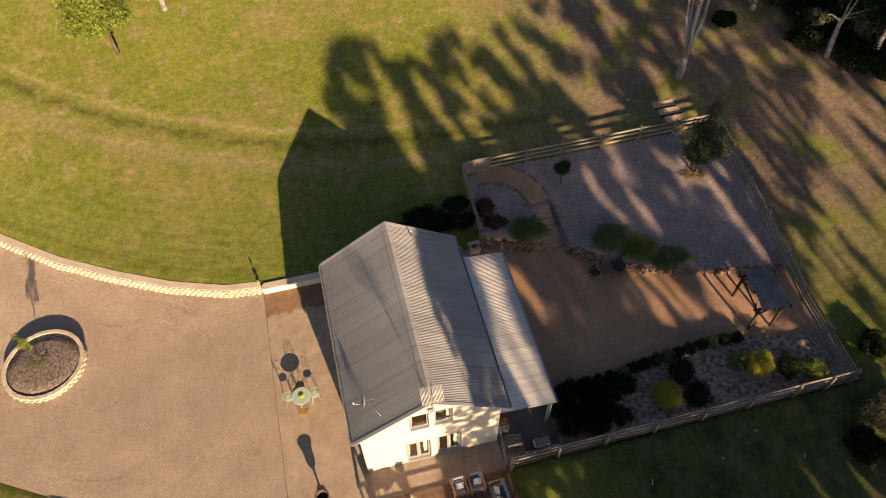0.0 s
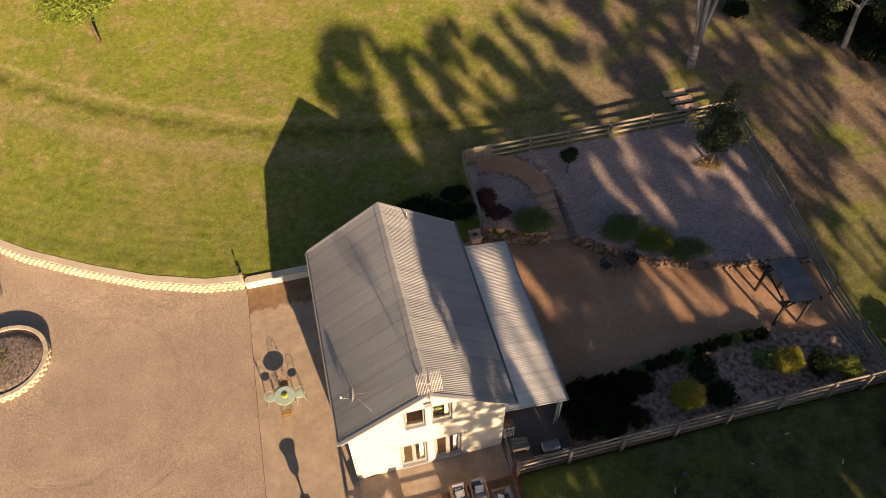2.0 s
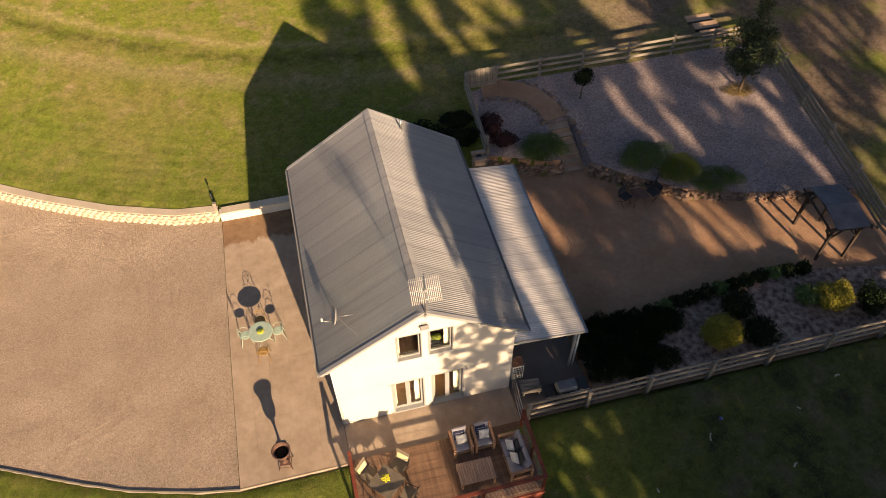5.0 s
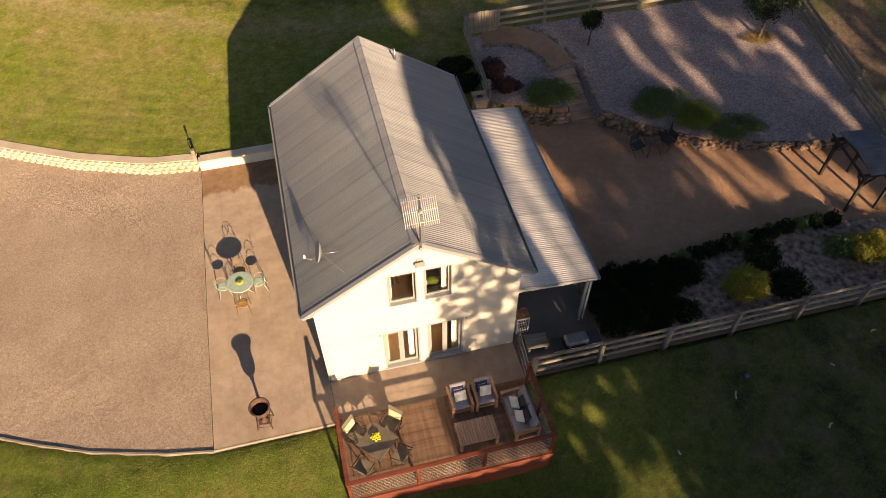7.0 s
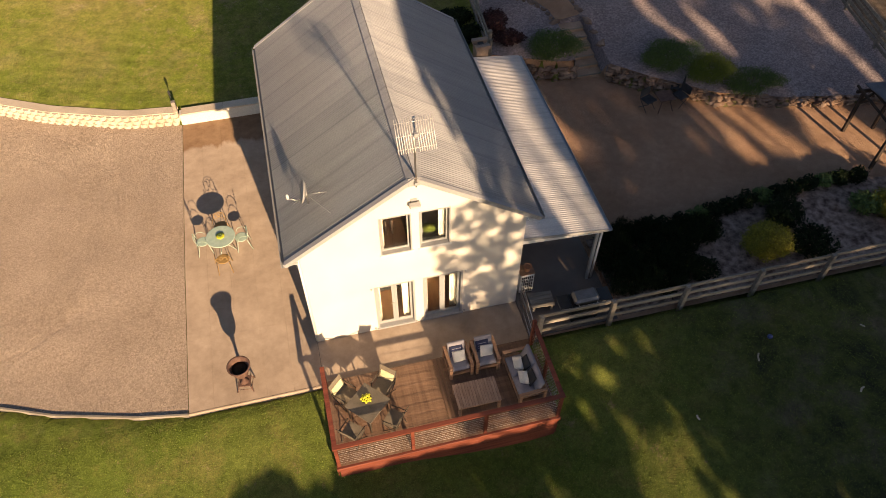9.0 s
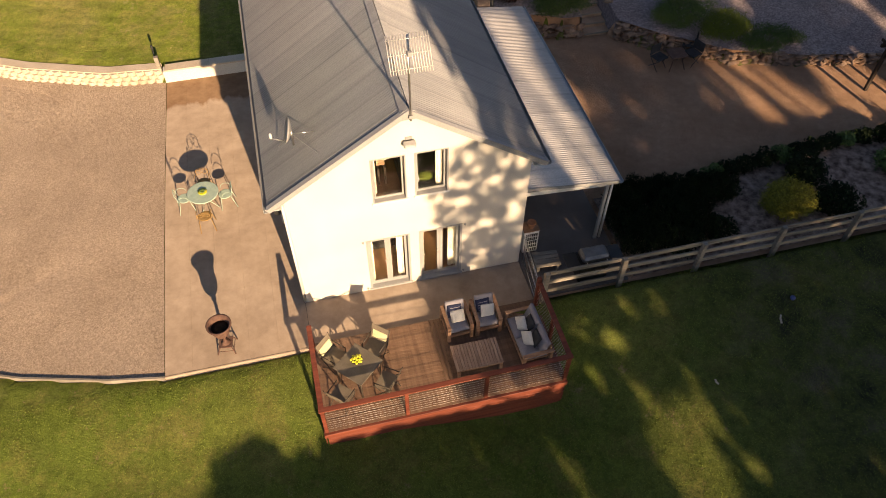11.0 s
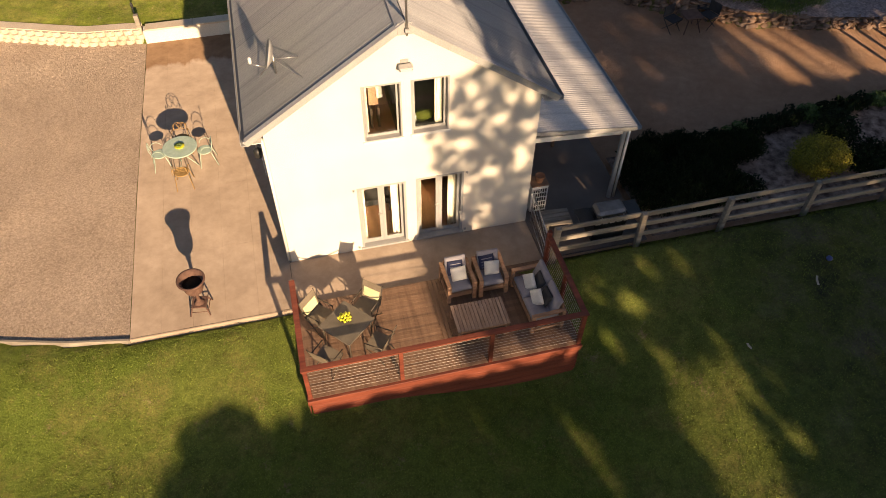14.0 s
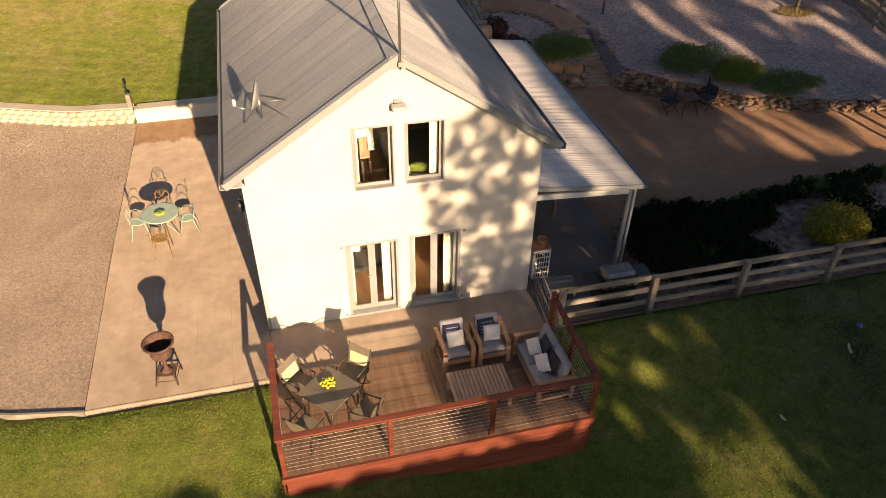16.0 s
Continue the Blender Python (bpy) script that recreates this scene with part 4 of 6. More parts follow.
me = mesh_of(box(bmesh.new(), 0.03, 5.98, 0, 0.025, 0, 0.143, bevel=0.004), "fascia_board", MERBAU)
for i in range(1, 9):
    piece("fascia_board", me, deck, pose(0, -3.962, DECK - 0.147 - i * 0.147))
for x in (-0.03, 6.005):
    me = mesh_of(box(bmesh.new(), 0, 0.025, -3.93, -1.44, 0, 0.145, bevel=0.004), "fascia_board", MERBAU)
    for i in range(8):
        piece("fascia_board", me, deck, pose(x, 0, DECK - 0.145 - i * 0.15))
RAIL = 1.15
post_at = [(0.04, -3.90), (1.99, -3.90), (3.93, -3.90), (5.97, -3.90), (0.04, -1.62), (5.97, -1.62), (5.97, -2.75), (0.04, -2.75)]
me = mesh_of(box(bmesh.new(), -0.045, 0.045, -0.045, 0.045, 0.002, RAIL - DECK - 0.02, bevel=0.006), "post", MERBAU)
me_tall = mesh_of(box(bmesh.new(), -0.05, 0.05, -0.05, 0.05, 0.002, 1.22, bevel=0.006), "post", MERBAU)
for n, (x, y) in enumerate(post_at):
    if n != 7:
        piece("post", me_tall if n == 5 else me, deck, pose(x, y, DECK))
for a, c in (((-0.03, -3.90), (6.04, -3.90)), ((0.04, -3.84), (0.04, -1.57)), ((5.97, -3.84), (5.97, -1.68))):
    part("top_rail", beam(bmesh.new(), (*a, RAIL), (*c, RAIL), 0.12, 0.04), MERBAU, deck, "flat red timber top rail")
for k in range(9):
    z = DECK + 0.10 + k * 0.105
    for a, c in (((0.09, -3.90), (1.94, -3.90)), ((2.04, -3.90), (3.88, -3.90)), ((3.98, -3.90), (5.92, -3.90)), ((5.97, -3.85), (5.97, -1.68)), ((0.04, -3.85), (0.04, -1.67))):
        part("wire", bar(bmesh.new(), (*a, z), (*c, z), 0.003, 5), WIRE, deck)


# ---- furniture on the deck ----
def lounge_seat(name, width, at, turn, label, group, seats, pillows):
    """A low timber lounge seat with slab arms; it faces -y of its own frame."""
    o = empty(name, at, label, "armchair" if seats == 1 else "sofa", group, turn)
    d, h = 0.78, 0.60
    for s in (-1, 1):
        x = s * (width / 2 - 0.045)
        arm = part("arm", box(bmesh.new(), x - 0.045, x + 0.045, -d / 2, d / 2, h - 0.045, h, bevel=0.006), TEAK, o)
        for y in (-d / 2 + 0.04, d / 2 - 0.04):
            part("leg", box(bmesh.new(), x - 0.045, x + 0.045, y - 0.04, y + 0.04, 0.0, h - 0.047, bevel=0.006), TEAK, o)
        part("side_stretcher", box(bmesh.new(), x - 0.02, x + 0.02, -d / 2 + 0.081, d / 2 - 0.081, 0.05, 0.12), TEAK, o)
    part("front_rail", box(bmesh.new(), -width / 2 + 0.092, width / 2 - 0.092, -d / 2 + 0.02, -d / 2 + 0.06, 0.18, 0.30, bevel=0.004), TEAK, o)
    part("back_rail", box(bmesh.new(), -width / 2 + 0.092, width / 2 - 0.092, d / 2 - 0.06, d / 2 - 0.02, 0.18, 0.68, bevel=0.004), TEAK, o)
    part("seat_base", box(bmesh.new(), -width / 2 + 0.092, width / 2 - 0.092, -d / 2 + 0.062, d / 2 - 0.062, 0.26, 0.29), TEAK, o)
    w = (width - 0.19) / seats
    for i in range(seats):
        x = -width / 2 + 0.095 + w * (i + 0.5)
        part("seat_cushion", moved(cushion(w - 0.01, d - 0.16, 0.14), pose(x, -0.03, 0.36)), GREYCLOTH, o, "grey canvas seat cushion")
        part("back_cushion", moved(cushion(w - 0.01, 0.46, 0.15), pose(x, d / 2 - 0.17, 0.62, 72)), GREYCLOTH, o, "grey canvas back cushion")
    for n, (x, y, z, rz, mat, lab, nm) in enumerate(pillows):
        p = part(nm, moved(cushion(0.36, 0.34, 0.12, 0.4), pose(x, y, z, 62, rz, 0)), mat, o, lab)
        if nm == "striped_pillow":
            for k in range(4):
                part("stripe", moved(box(bmesh.new(), -0.13, 0.13, -0.115 + k * 0.07, -0.10 + k * 0.07, 0.052, 0.062), pose(x, y, z, 62, rz, 0)), GREYCLOTH, p)
    return o


lounge_seat("armchair", 0.69, (3.74, -1.80, DECK), 2, "teak armchair with grey cushions and two pillows", "lounge armchairs", 1,
            [(-0.03, 0.12, 0.64, 3, NAVY, "navy striped pillow", "striped_pillow"), (0.02, -0.02, 0.56, -3, WHITECLOTH, "white pillow", "white_pillow")])
lounge_seat("armchair", 0.69, (4.51, -1.80, DECK), 0, "teak armchair with grey cushions and two pillows", "lounge armchairs", 1,
            [(-0.05, 0.12, 0.64, -4, NAVY, "navy striped pillow", "striped_pillow"), (0.04, -0.02, 0.56, 5, WHITECLOTH, "white pillow", "white_pillow")])
lounge_seat("outdoor_sofa", 1.46, (5.38, -2.70, DECK), -88, "teak two-seat sofa with grey cushions beside the balustrade", "", 2,
            [(-0.20, 0.08, 0.62, 6, CHARCOAL, "charcoal pillow", "dark_pillow"), (0.26, 0.08, 0.62, -5, CHARCOAL, "charcoal pillow", "dark_pillow"),
             (-0.28, -0.10, 0.57, 38, WHITECLOTH, "white pillow", "white_pillow"), (0.18, -0.10, 0.57, 40, WHITECLOTH, "white pillow", "white_pillow")])

ct = empty("coffee_table", (3.96, -2.94, DECK), "low slatted teak coffee table", "table", turn=0)
PALETEAK = varied("weathered_teak", (0.40, 0.26, 0.185), (0.54, 0.37, 0.275), 4, 45, 0.7, 0, 0.3, 0.3, 0.004, (3, 0.5, 3), pieces=0.25)
me = mesh_of(box(bmesh.new(), -0.034, 0.034, -0.375, 0.375, -0.025, 0, bevel=0.004), "slat", PALETEAK)
for i in range(15):
    piece("slat", me, ct, pose(-0.56 + i * 0.08, 0, 0.42))
for s in (-1, 1):
    part("apron_rail", box(bmesh.new(), -0.58, 0.58, s * 0.33 - 0.02, s * 0.33 + 0.02, 0.32, 0.392), TEAK, ct)
    for s2 in (-1, 1):
        part("leg", box(bmesh.new(), s2 * 0.54 - 0.04, s2 * 0.54 + 0.04, s * 0.33 - 0.04, s * 0.33 + 0.04, 0, 0.391, bevel=0.005), TEAK, ct)

dt = empty("dining_table", (1.045, -2.70, DECK), "square dark slate-topped dining table", "table", turn=42)
part("tabletop", box(bmesh.new(), -0.43, 0.43, -0.43, 0.43, 0.70, 0.73, bevel=0.008), SLATE, dt, "worn slate-grey top")
part("table_frame", box(bmesh.new(), -0.40, 0.40, -0.40, 0.40, 0.655, 0.698, bevel=0.004), BRONZE, dt)
for sx in (-1, 1):
    for sy in (-1, 1):
        part("leg", bar(bmesh.new(), (sx * 0.36, sy * 0.36, 0), (sx * 0.36, sy * 0.36, 0.66), 0.022), BRONZE, dt)
bowl = empty("fruit_bowl", (1.03, -2.60, DECK + 0.731), "shallow bowl heaped with yellow-green fruit", "fruit bowl")
part("bowl", lathe(bmesh.new(), ((0.05, 0), (0.13, 0.03), (0.15, 0.05), (0.14, 0.052), (0.05, 0.012)), 20), BRONZE, bowl)
for i in range(19):
    a, r = i * 2.4, 0.032 * math.sqrt(i)
    part("fruit", blob(bmesh.new(), (r * math.cos(a), r * math.sin(a), 0.085 - r * 0.15 + (0.03 if i < 5 else 0)), (0.036, 0.036, 0.034), 1, 0.05, i), LIME, bowl)


def dining_chair(at, turn, towel):
    """A folding sling chair that faces -y of its own frame."""
    o = empty("dining_chair", at, "folding bronze sling chair" + (" with a cream towel on its back" if towel else " with taupe mesh"), "chair", "chairs round the dining table", turn)
    for s in (-1, 1):
        x = s * 0.25
        part("front_leg", bar(bmesh.new(), (x, -0.20, 0.012), (x, 0.26, 0.60), 0.013, 6), BRONZE, o)
        part("rear_leg", bar(bmesh.new(), (x * 0.92, 0.24, 0.012), (x * 0.92, -0.22, 0.44), 0.013, 6), BRONZE, o)
        part("back_post", bar(bmesh.new(), (x, 0.17, 0.40), (x, 0.32, 0.93), 0.013, 6), BRONZE, o)
        part("arm_rest", bar(bmesh.new(), (x, -0.20, 0.62), (x, 0.25, 0.65), 0.015, 6), BRONZE, o)
        part("arm_post", bar(bmesh.new(), (x, -0.18, 0.44), (x, -0.18, 0.62), 0.010, 6), BRONZE, o)
    part("sling_seat", box(bmesh.new(), -0.245, 0.245, -0.22, 0.20, 0.428, 0.436), SLING, o)
    part("sling_back", box(bmesh.new(), -0.245, 0.245, -0.004, 0.004, 0.0, 0.46, pose(0, 0.19, 0.46, -15.5)), SLING, o)
    if towel:
        part("towel", box(bmesh.new(), -0.20, 0.20, -0.018, 0.014, 0.06, 0.30, pose(0, 0.185, 0.46, -15.5), 0.006), CREAM, o, "pale yellow towel")
    return o


c0, r0 = Vector((1.045, -2.70)), 0.76
for ang, towel in ((135, True), (48, True), (-38, False), (-132, False)):
    a = radians(ang)
    dining_chair((c0.x + r0 * math.cos(a), c0.y + r0 * math.sin(a), DECK), ang - 90, towel)

# ---- garden set on the apron ----
gt = empty("garden_table", (-2.42, 4.12, low_height(-2.4, 4.1)), "round mint-green metal garden table", "table")
part("tabletop", lathe(bmesh.new(), ((0.44, 0.70), (0.455, 0.705), (0.455, 0.725), (0.44, 0.73)), 36), MINT, gt)
for i in range(3):
    a = i * 2.094
    part("leg", bar(bar(bmesh.new(), (0.34 * math.cos(a), 0.34 * math.sin(a), 0.0), (0.10 * math.cos(a), 0.10 * math.sin(a), 0.35), 0.012, 6), (0.10 * math.cos(a), 0.10 * math.sin(a), 0.35), (0.32 * math.cos(a), 0.32 * math.sin(a), 0.70), 0.012, 6), MINT, gt)
fb = empty("fruit_dish", (-2.42, 4.12, low_height(-2.4, 4.1) + 0.731), "yellow dish with dark fruit", "dish")
part("dish", lathe(bmesh.new(), ((0.06, 0), (0.13, 0.02), (0.135, 0.035), (0.06, 0.012)), 20), LIME, fb)
for i in range(5):
    part("fruit", blob(bmesh.new(), (0.05 * math.cos(i * 1.256), 0.05 * math.sin(i * 1.256), 0.045), (0.03, 0.03, 0.03), 1, 0.05, i), LEAF_GREEN, fb)


def ring(bm, c, r, axis_u, axis_v, thick=0.006, n=16, a0=0.0, a1=6.2832):
    c, u, v = Vector(c), Vector(axis_u), Vector(axis_v)
    pts = [c + r * (u * math.cos(a0 + (a1 - a0) * i / n) + v * math.sin(a0 + (a1 - a0) * i / n)) for i in range(n + 1)]
    for p, q in zip(pts, pts[1:]):
        bar(bm, p, q, thick, 5)
    return bm


def garden_chair(at, turn, paint, label):
    """A scrolled wrought-iron chair that faces -y of its own frame."""
    o = empty("garden_chair", at, label, "chair", "chairs round the garden table", turn)
    part("seat", lathe(bmesh.new(), ((0.18, 0.430), (0.20, 0.436), (0.20, 0.446), (0.18, 0.45)), 20), paint, o)
    for sx in (-1, 1):
        part("leg", bar(bmesh.new(), (sx * 0.22, -0.22, 0), (sx * 0.15, -0.13, 0.435), 0.011, 6), paint, o)
        part("leg", bar(bmesh.new(), (sx * 0.22, 0.26, 0), (sx * 0.17, 0.15, 0.435), 0.011, 6), paint, o)
        part("back_post", bar(bmesh.new(), (sx * 0.17, 0.15, 0.435), (sx * 0.17, 0.23, 0.74), 0.008, 6), paint, o)
        part("scroll", ring(bmesh.new(), (sx * 0.09, 0.215, 0.68), 0.075, (1, 0, 0), (0, 0.25, 0.97)), paint, o)
        part("arm", ring(bmesh.new(), (sx * 0.21, 0.05, 0.53), 0.15, (0, 1, 0), (0, 0, 1), 0.008, 10, 0.0, 3.14), paint, o)
    part("top_bow", ring(bmesh.new(), (0, 0.22, 0.58), 0.235, (1, 0, 0), (0, 0.1, 0.99), 0.007, 12, 0.76, 2.38), paint, o)
    part("scroll", ring(bmesh.new(), (0, 0.225, 0.72), 0.06, (1, 0, 0), (0, 0.25, 0.97)), paint, o)
    return o


for at, turn, paint, label in (((-3.02, 4.30), 97, MINT, "mint-green scrolled iron garden chair"), ((-1.83, 4.20), -85, MINT, "mint-green scrolled iron garden chair"),
                               ((-2.44, 3.42), 180, RATTAN, "honey-brown scrolled garden chair"), ((-2.44, 4.86), 0, RATTAN, "honey-brown scrolled garden chair")):
    ch = garden_chair((*at, low_height(*at)), turn, paint, label)

# ---- urn on its pedestal ----
urn = empty("urn", (-2.12, -0.93, 0.004), "large rust-brown urn planter on a splayed iron stand", "urn", turn=-8)
part("stand_top", box(bmesh.new(), -0.17, 0.17, -0.17, 0.17, 0.215, 0.24, bevel=0.006), RUST, urn)
for sx in (-1, 1):
    for sy in (-1, 1):
        part("stand_leg", bar(bmesh.new(), (sx * 0.22, sy * 0.22, 0), (sx * 0.15, sy * 0.15, 0.216), 0.016, 8), RUST, urn)
    part("stand_rail", bar(bmesh.new(), (sx * 0.19, -0.19, 0.10), (sx * 0.19, 0.19, 0.10), 0.010, 6), RUST, urn)
    part("stand_rail", bar(bmesh.new(), (-0.19, sx * 0.19, 0.10), (0.19, sx * 0.19, 0.10), 0.010, 6), RUST, urn)
part("body", lathe(bmesh.new(), ((0.125, 0.24), (0.07, 0.27), (0.042, 0.34), (0.040, 0.52), (0.068, 0.55), (0.050, 0.58), (0.12, 0.62), (0.19, 0.68), (0.215, 0.76), (0.205, 0.85), (0.235, 0.94), (0.295, 1.01), (0.315, 1.03), (0.315, 1.055), (0.275, 1.06), (0.24, 0.99), (0.21, 0.90), (0.18, 0.86)), 36), RUST, urn, "turned iron bowl with a flared rim")
part("soil", lathe(bmesh.new(), ((0.20, 0.88), (0.212, 0.91), (0.1, 0.92)), 24), SOIL, urn)

# ---- at the lean-to ----
ac = empty("air_conditioner", (6.40, 0.33, 0.02), "white air-conditioner unit against the wall", "air conditioner", turn=0)
part("case", box(bmesh.new(), -0.22, 0.22, -0.13, 0.25, 0.05, 0.92, bevel=0.015), WHITE, ac)
for s in (-0.16, 0.16):
    part("foot", box(bmesh.new(), s - 0.03, s + 0.03, -0.12, 0.24, 0.0, 0.049), BLACK, ac)
me = mesh_of(box(bmesh.new(), -0.02, 0.02, -0.008, 0.0, -0.055, 0.055), "grille_slot", BLACK)
for i in range(6):
    for j in range(5):
        piece("grille_slot", me, ac, pose(-0.15 + i * 0.06, -0.133, 0.18 + j * 0.15))
part("lid", box(bmesh.new(), -0.23, 0.23, -0.14, 0.26, 0.921, 0.945, bevel=0.006), TEAK, ac, "timber top board")
pot = thing("flower_pot", lathe(bmesh.new(), ((0.07, 0), (0.085, 0.02), (0.11, 0.17), (0.125, 0.175), (0.125, 0.21), (0.11, 0.21), (0.10, 0.17)), 20, (6.42, 0.36, 0.966)), TERRACOTTA, "terracotta pot on the air-conditioner's lid", "pot")
gate = empty("mesh_gate", (6.14, -0.06, 0.02), "low wire-mesh gate between wall and balustrade", "gate", turn=0)
GA, GB = Vector((0.0, 0.0, 0)), Vector((-0.12, -1.45, 0))
for p in (GA, GB):
    part("stile", bar(bmesh.new(), p, p + Vector((0, 0, 0.95)), 0.018), STEEL, gate)
for z in (0.08, 0.5, 0.93):
    part("gate_rail", bar(bmesh.new(), GA + Vector((0, 0, z)), GB + Vector((0, 0, z)), 0.014), STEEL, gate)
for i in range(1, 13):
    p = GA.lerp(GB, i / 13)
    part("mesh_wire", bar(bmesh.new(), p + Vector((0, 0, 0.08)), p + Vector((0, 0, 0.93)), 0.004, 5), STEEL, gate)
part("hoop", ring(bmesh.new(), (0.06, 0.02, 0.93), 0.14, (1, 0, 0), (0, 0, 1), 0.014, 10, 0, 3.14), STEEL, gate)

bench = empty("timber_step", (6.72, -0.30, 0.02), "low weathered timber step beside the mesh gate", "step", turn=-4)
for i in range(4):
    part("plank", box(bmesh.new(), -0.36, 0.36, -0.27 + i * 0.136, -0.142 + i * 0.136, 0.23, 0.26, bevel=0.004), GREYWOOD, bench)
for sx in (-0.28, 0.28):
    part("bearer", box(bmesh.new(), sx - 0.04, sx + 0.04, -0.25, 0.25, 0.0, 0.228, bevel=0.004), GREYWOOD, bench)
for x, z in ((1.73, 2.02), (4.40, 2.04), (1.72, 0.10), (4.40, 0.12)):
    hook = thing("door_hook", box(box(bmesh.new(), -0.03, 0.03, -0.015, 0.0, -0.03, 0.03, bevel=0.004), -0.012, 0.012, -0.05, -0.014, -0.012, 0.012), TRIM, "small grey door hook on the rendered wall", "door hook", "door hooks")
    hook.matrix_basis = pose(x, -0.002, z)

bbq = empty("barbecue", (7.76, -0.92, 0.02), "black barbecue with a silver hood and side shelves", "barbecue")
part("cabinet", box(bmesh.new(), -0.42, 0.42, -0.25, 0.25, 0.10, 0.80, bevel=0.01), BLACK, bbq)
bm = box(bmesh.new(), -0.38, 0.38, -0.25, 0.20, 0.83, 1.05, bevel=0.07)
part("hood", bm, HOOD, bbq, "brushed silver hood")
part("hood_handle", bar(bar(bar(bmesh.new(), (-0.30, -0.33, 0.93), (0.30, -0.33, 0.93), 0.014), (-0.28, -0.33, 0.93), (-0.28, -0.25, 0.93), 0.01), (0.28, -0.33, 0.93), (0.28, -0.25, 0.93), 0.01), STEEL, bbq)
for s in (-1, 1):
    part("side_shelf", box(bmesh.new(), *sorted((s * 0.44, s * 0.80)), -0.24, 0.24, 0.80, 0.84, bevel=0.008), BLACK, bbq)
    part("shelf_trim", bar(bmesh.new(), (s * 0.44, -0.26, 0.82), (s * 0.80, -0.26, 0.82), 0.012), STEEL, bbq)
    for y in (-0.2, 0.2):
        part("wheel", lathe(bmesh.new(), ((0.02, -0.02), (0.05, -0.02), (0.05, 0.02), (0.02, 0.02)), 12), BLACK, bbq).matrix_basis = pose(s * 0.36, y, 0.05, 0, 90, 0)
part("control_panel", box(bmesh.new(), -0.42, 0.42, -0.285, -0.252, 0.70, 0.82, bevel=0.005), STEEL, bbq)
for i in range(4):
    part("knob", bar(bmesh.new(), (-0.27 + i * 0.18, -0.287, 0.76), (-0.27 + i * 0.18, -0.32, 0.76), 0.025, 10), BLACK, bbq)

st = empty("timber_table", (7.25, 3.3, 0.02), "brown timber table under the lean-to", "table")
for i in range(6):
    part("plank", box(bmesh.new(), -0.5 + i * 0.168, -0.34 + i * 0.168, -0.8, 0.8, 0.70, 0.735, bevel=0.004), TEAK, st)
for sx in (-1, 1):
    for sy in (-1, 1):
        part("leg", box(bmesh.new(), sx * 0.42 - 0.04, sx * 0.42 + 0.04, sy * 0.7 - 0.04, sy * 0.7 + 0.04, 0, 0.699, bevel=0.004), TEAK, st)

# ---- retaining wall of cream blocks along the lawn ----
def polyline(points, x0, x1, step):
    """Places, with their headings, at even steps along a line of x, y."""
    pts, x = [], x0
    while x < x1:
        y, y2 = along(points, x), along(points, x + 0.01)
        a = math.atan2(y2 - y, 0.01)
        pts.append((x, y, a))
        x += step * math.cos(a)
    return pts


wall = tagged(new("retaining_wall"), "low retaining wall of split cream limestone blocks", "wall", kind="structure")
def round_front_block(seed, half=0.149, height=0.146):
    """A split-faced wall block with a bowed front towards -y."""
    bm = bmesh.new()
    outline = [(-half, 0.15), (half, 0.15), (half, -0.04), (half * 0.62, -0.125), (0, -0.155), (-half * 0.62, -0.125), (-half, -0.04)]
    rows_ = []
    for z, k in ((-height / 2, 1.0), (height / 2 - 0.015, 1.0), (height / 2, 0.95)):
        rows_.append([bm.verts.new((x * k + 0.008 * noise.noise(Vector((x * 9, z * 9, seed))), y * k + 0.02 * noise.noise(Vector((x * 11, z * 11, seed + 5))), z)) for x, y in outline])
    for lo, hi in zip(rows_, rows_[1:]):
        for i in range(7):
            bm.faces.new((lo[i], lo[(i + 1) % 7], hi[(i + 1) % 7], hi[i]))
    bm.faces.new(rows_[0][::-1])
    bm.faces.new(rows_[-1])
    bmesh.ops.recalc_face_normals(bm, faces=bm.faces[:])
    return mesh_of(bm, "block", LIMESTONE)


shapes = [round_front_block(i) for i in range(6)]


def wall_top(x):
    """The height of the lawn's edge along the wall."""
    return back_height(x, along(RETAINING, x) + 0.4) + 0.06


for row in range(5):
    for n, (x, y, a) in enumerate(polyline(RETAINING, -19.5 - 0.15 * (row % 2), -3.74, 0.30)):
        z = wall_top(x) - 0.10 - row * 0.15
        if z < low_height(x, y) - 0.05:
            continue
        piece("block", shapes[rnd.randrange(6)], wall, pose(x + rnd.uniform(-0.006, 0.006), y + 0.16 - row * 0.045 + rnd.uniform(-0.012, 0.012), z, 0, 0, math.degrees(a) + rnd.uniform(-2, 2)))
CAPSTONE = varied("cream_capping", (0.66, 0.545, 0.40), (0.78, 0.655, 0.50), 1.5, 26, 0.95, 0, 0.1, 0.5, 0.01)
bm = bmesh.new()
pl = polyline(RETAINING, -19.6, -3.6, 0.3)
edge_pairs = []
for x, y, a in pl:
    nx_, ny_ = -math.sin(a), math.cos(a)
    z = wall_top(x)
    edge_pairs.append([bm.verts.new((x + nx_ * d, y + 0.06 + ny_ * d, zz)) for d, zz in ((0.05, z - 0.025), (0.05, z), (0.42, z), (0.46, z - 0.2))])
for p, q in zip(edge_pairs, edge_pairs[1:]):
    for j in range(3):
        bm.faces.new((p[j], q[j], q[j + 1], p[j + 1]))
bmesh.ops.recalc_face_normals(bm, faces=bm.faces[:])
part("capping", bm, CAPSTONE, wall, "flat cream capping behind the blocks")
bm = bmesh.new()
rims = []
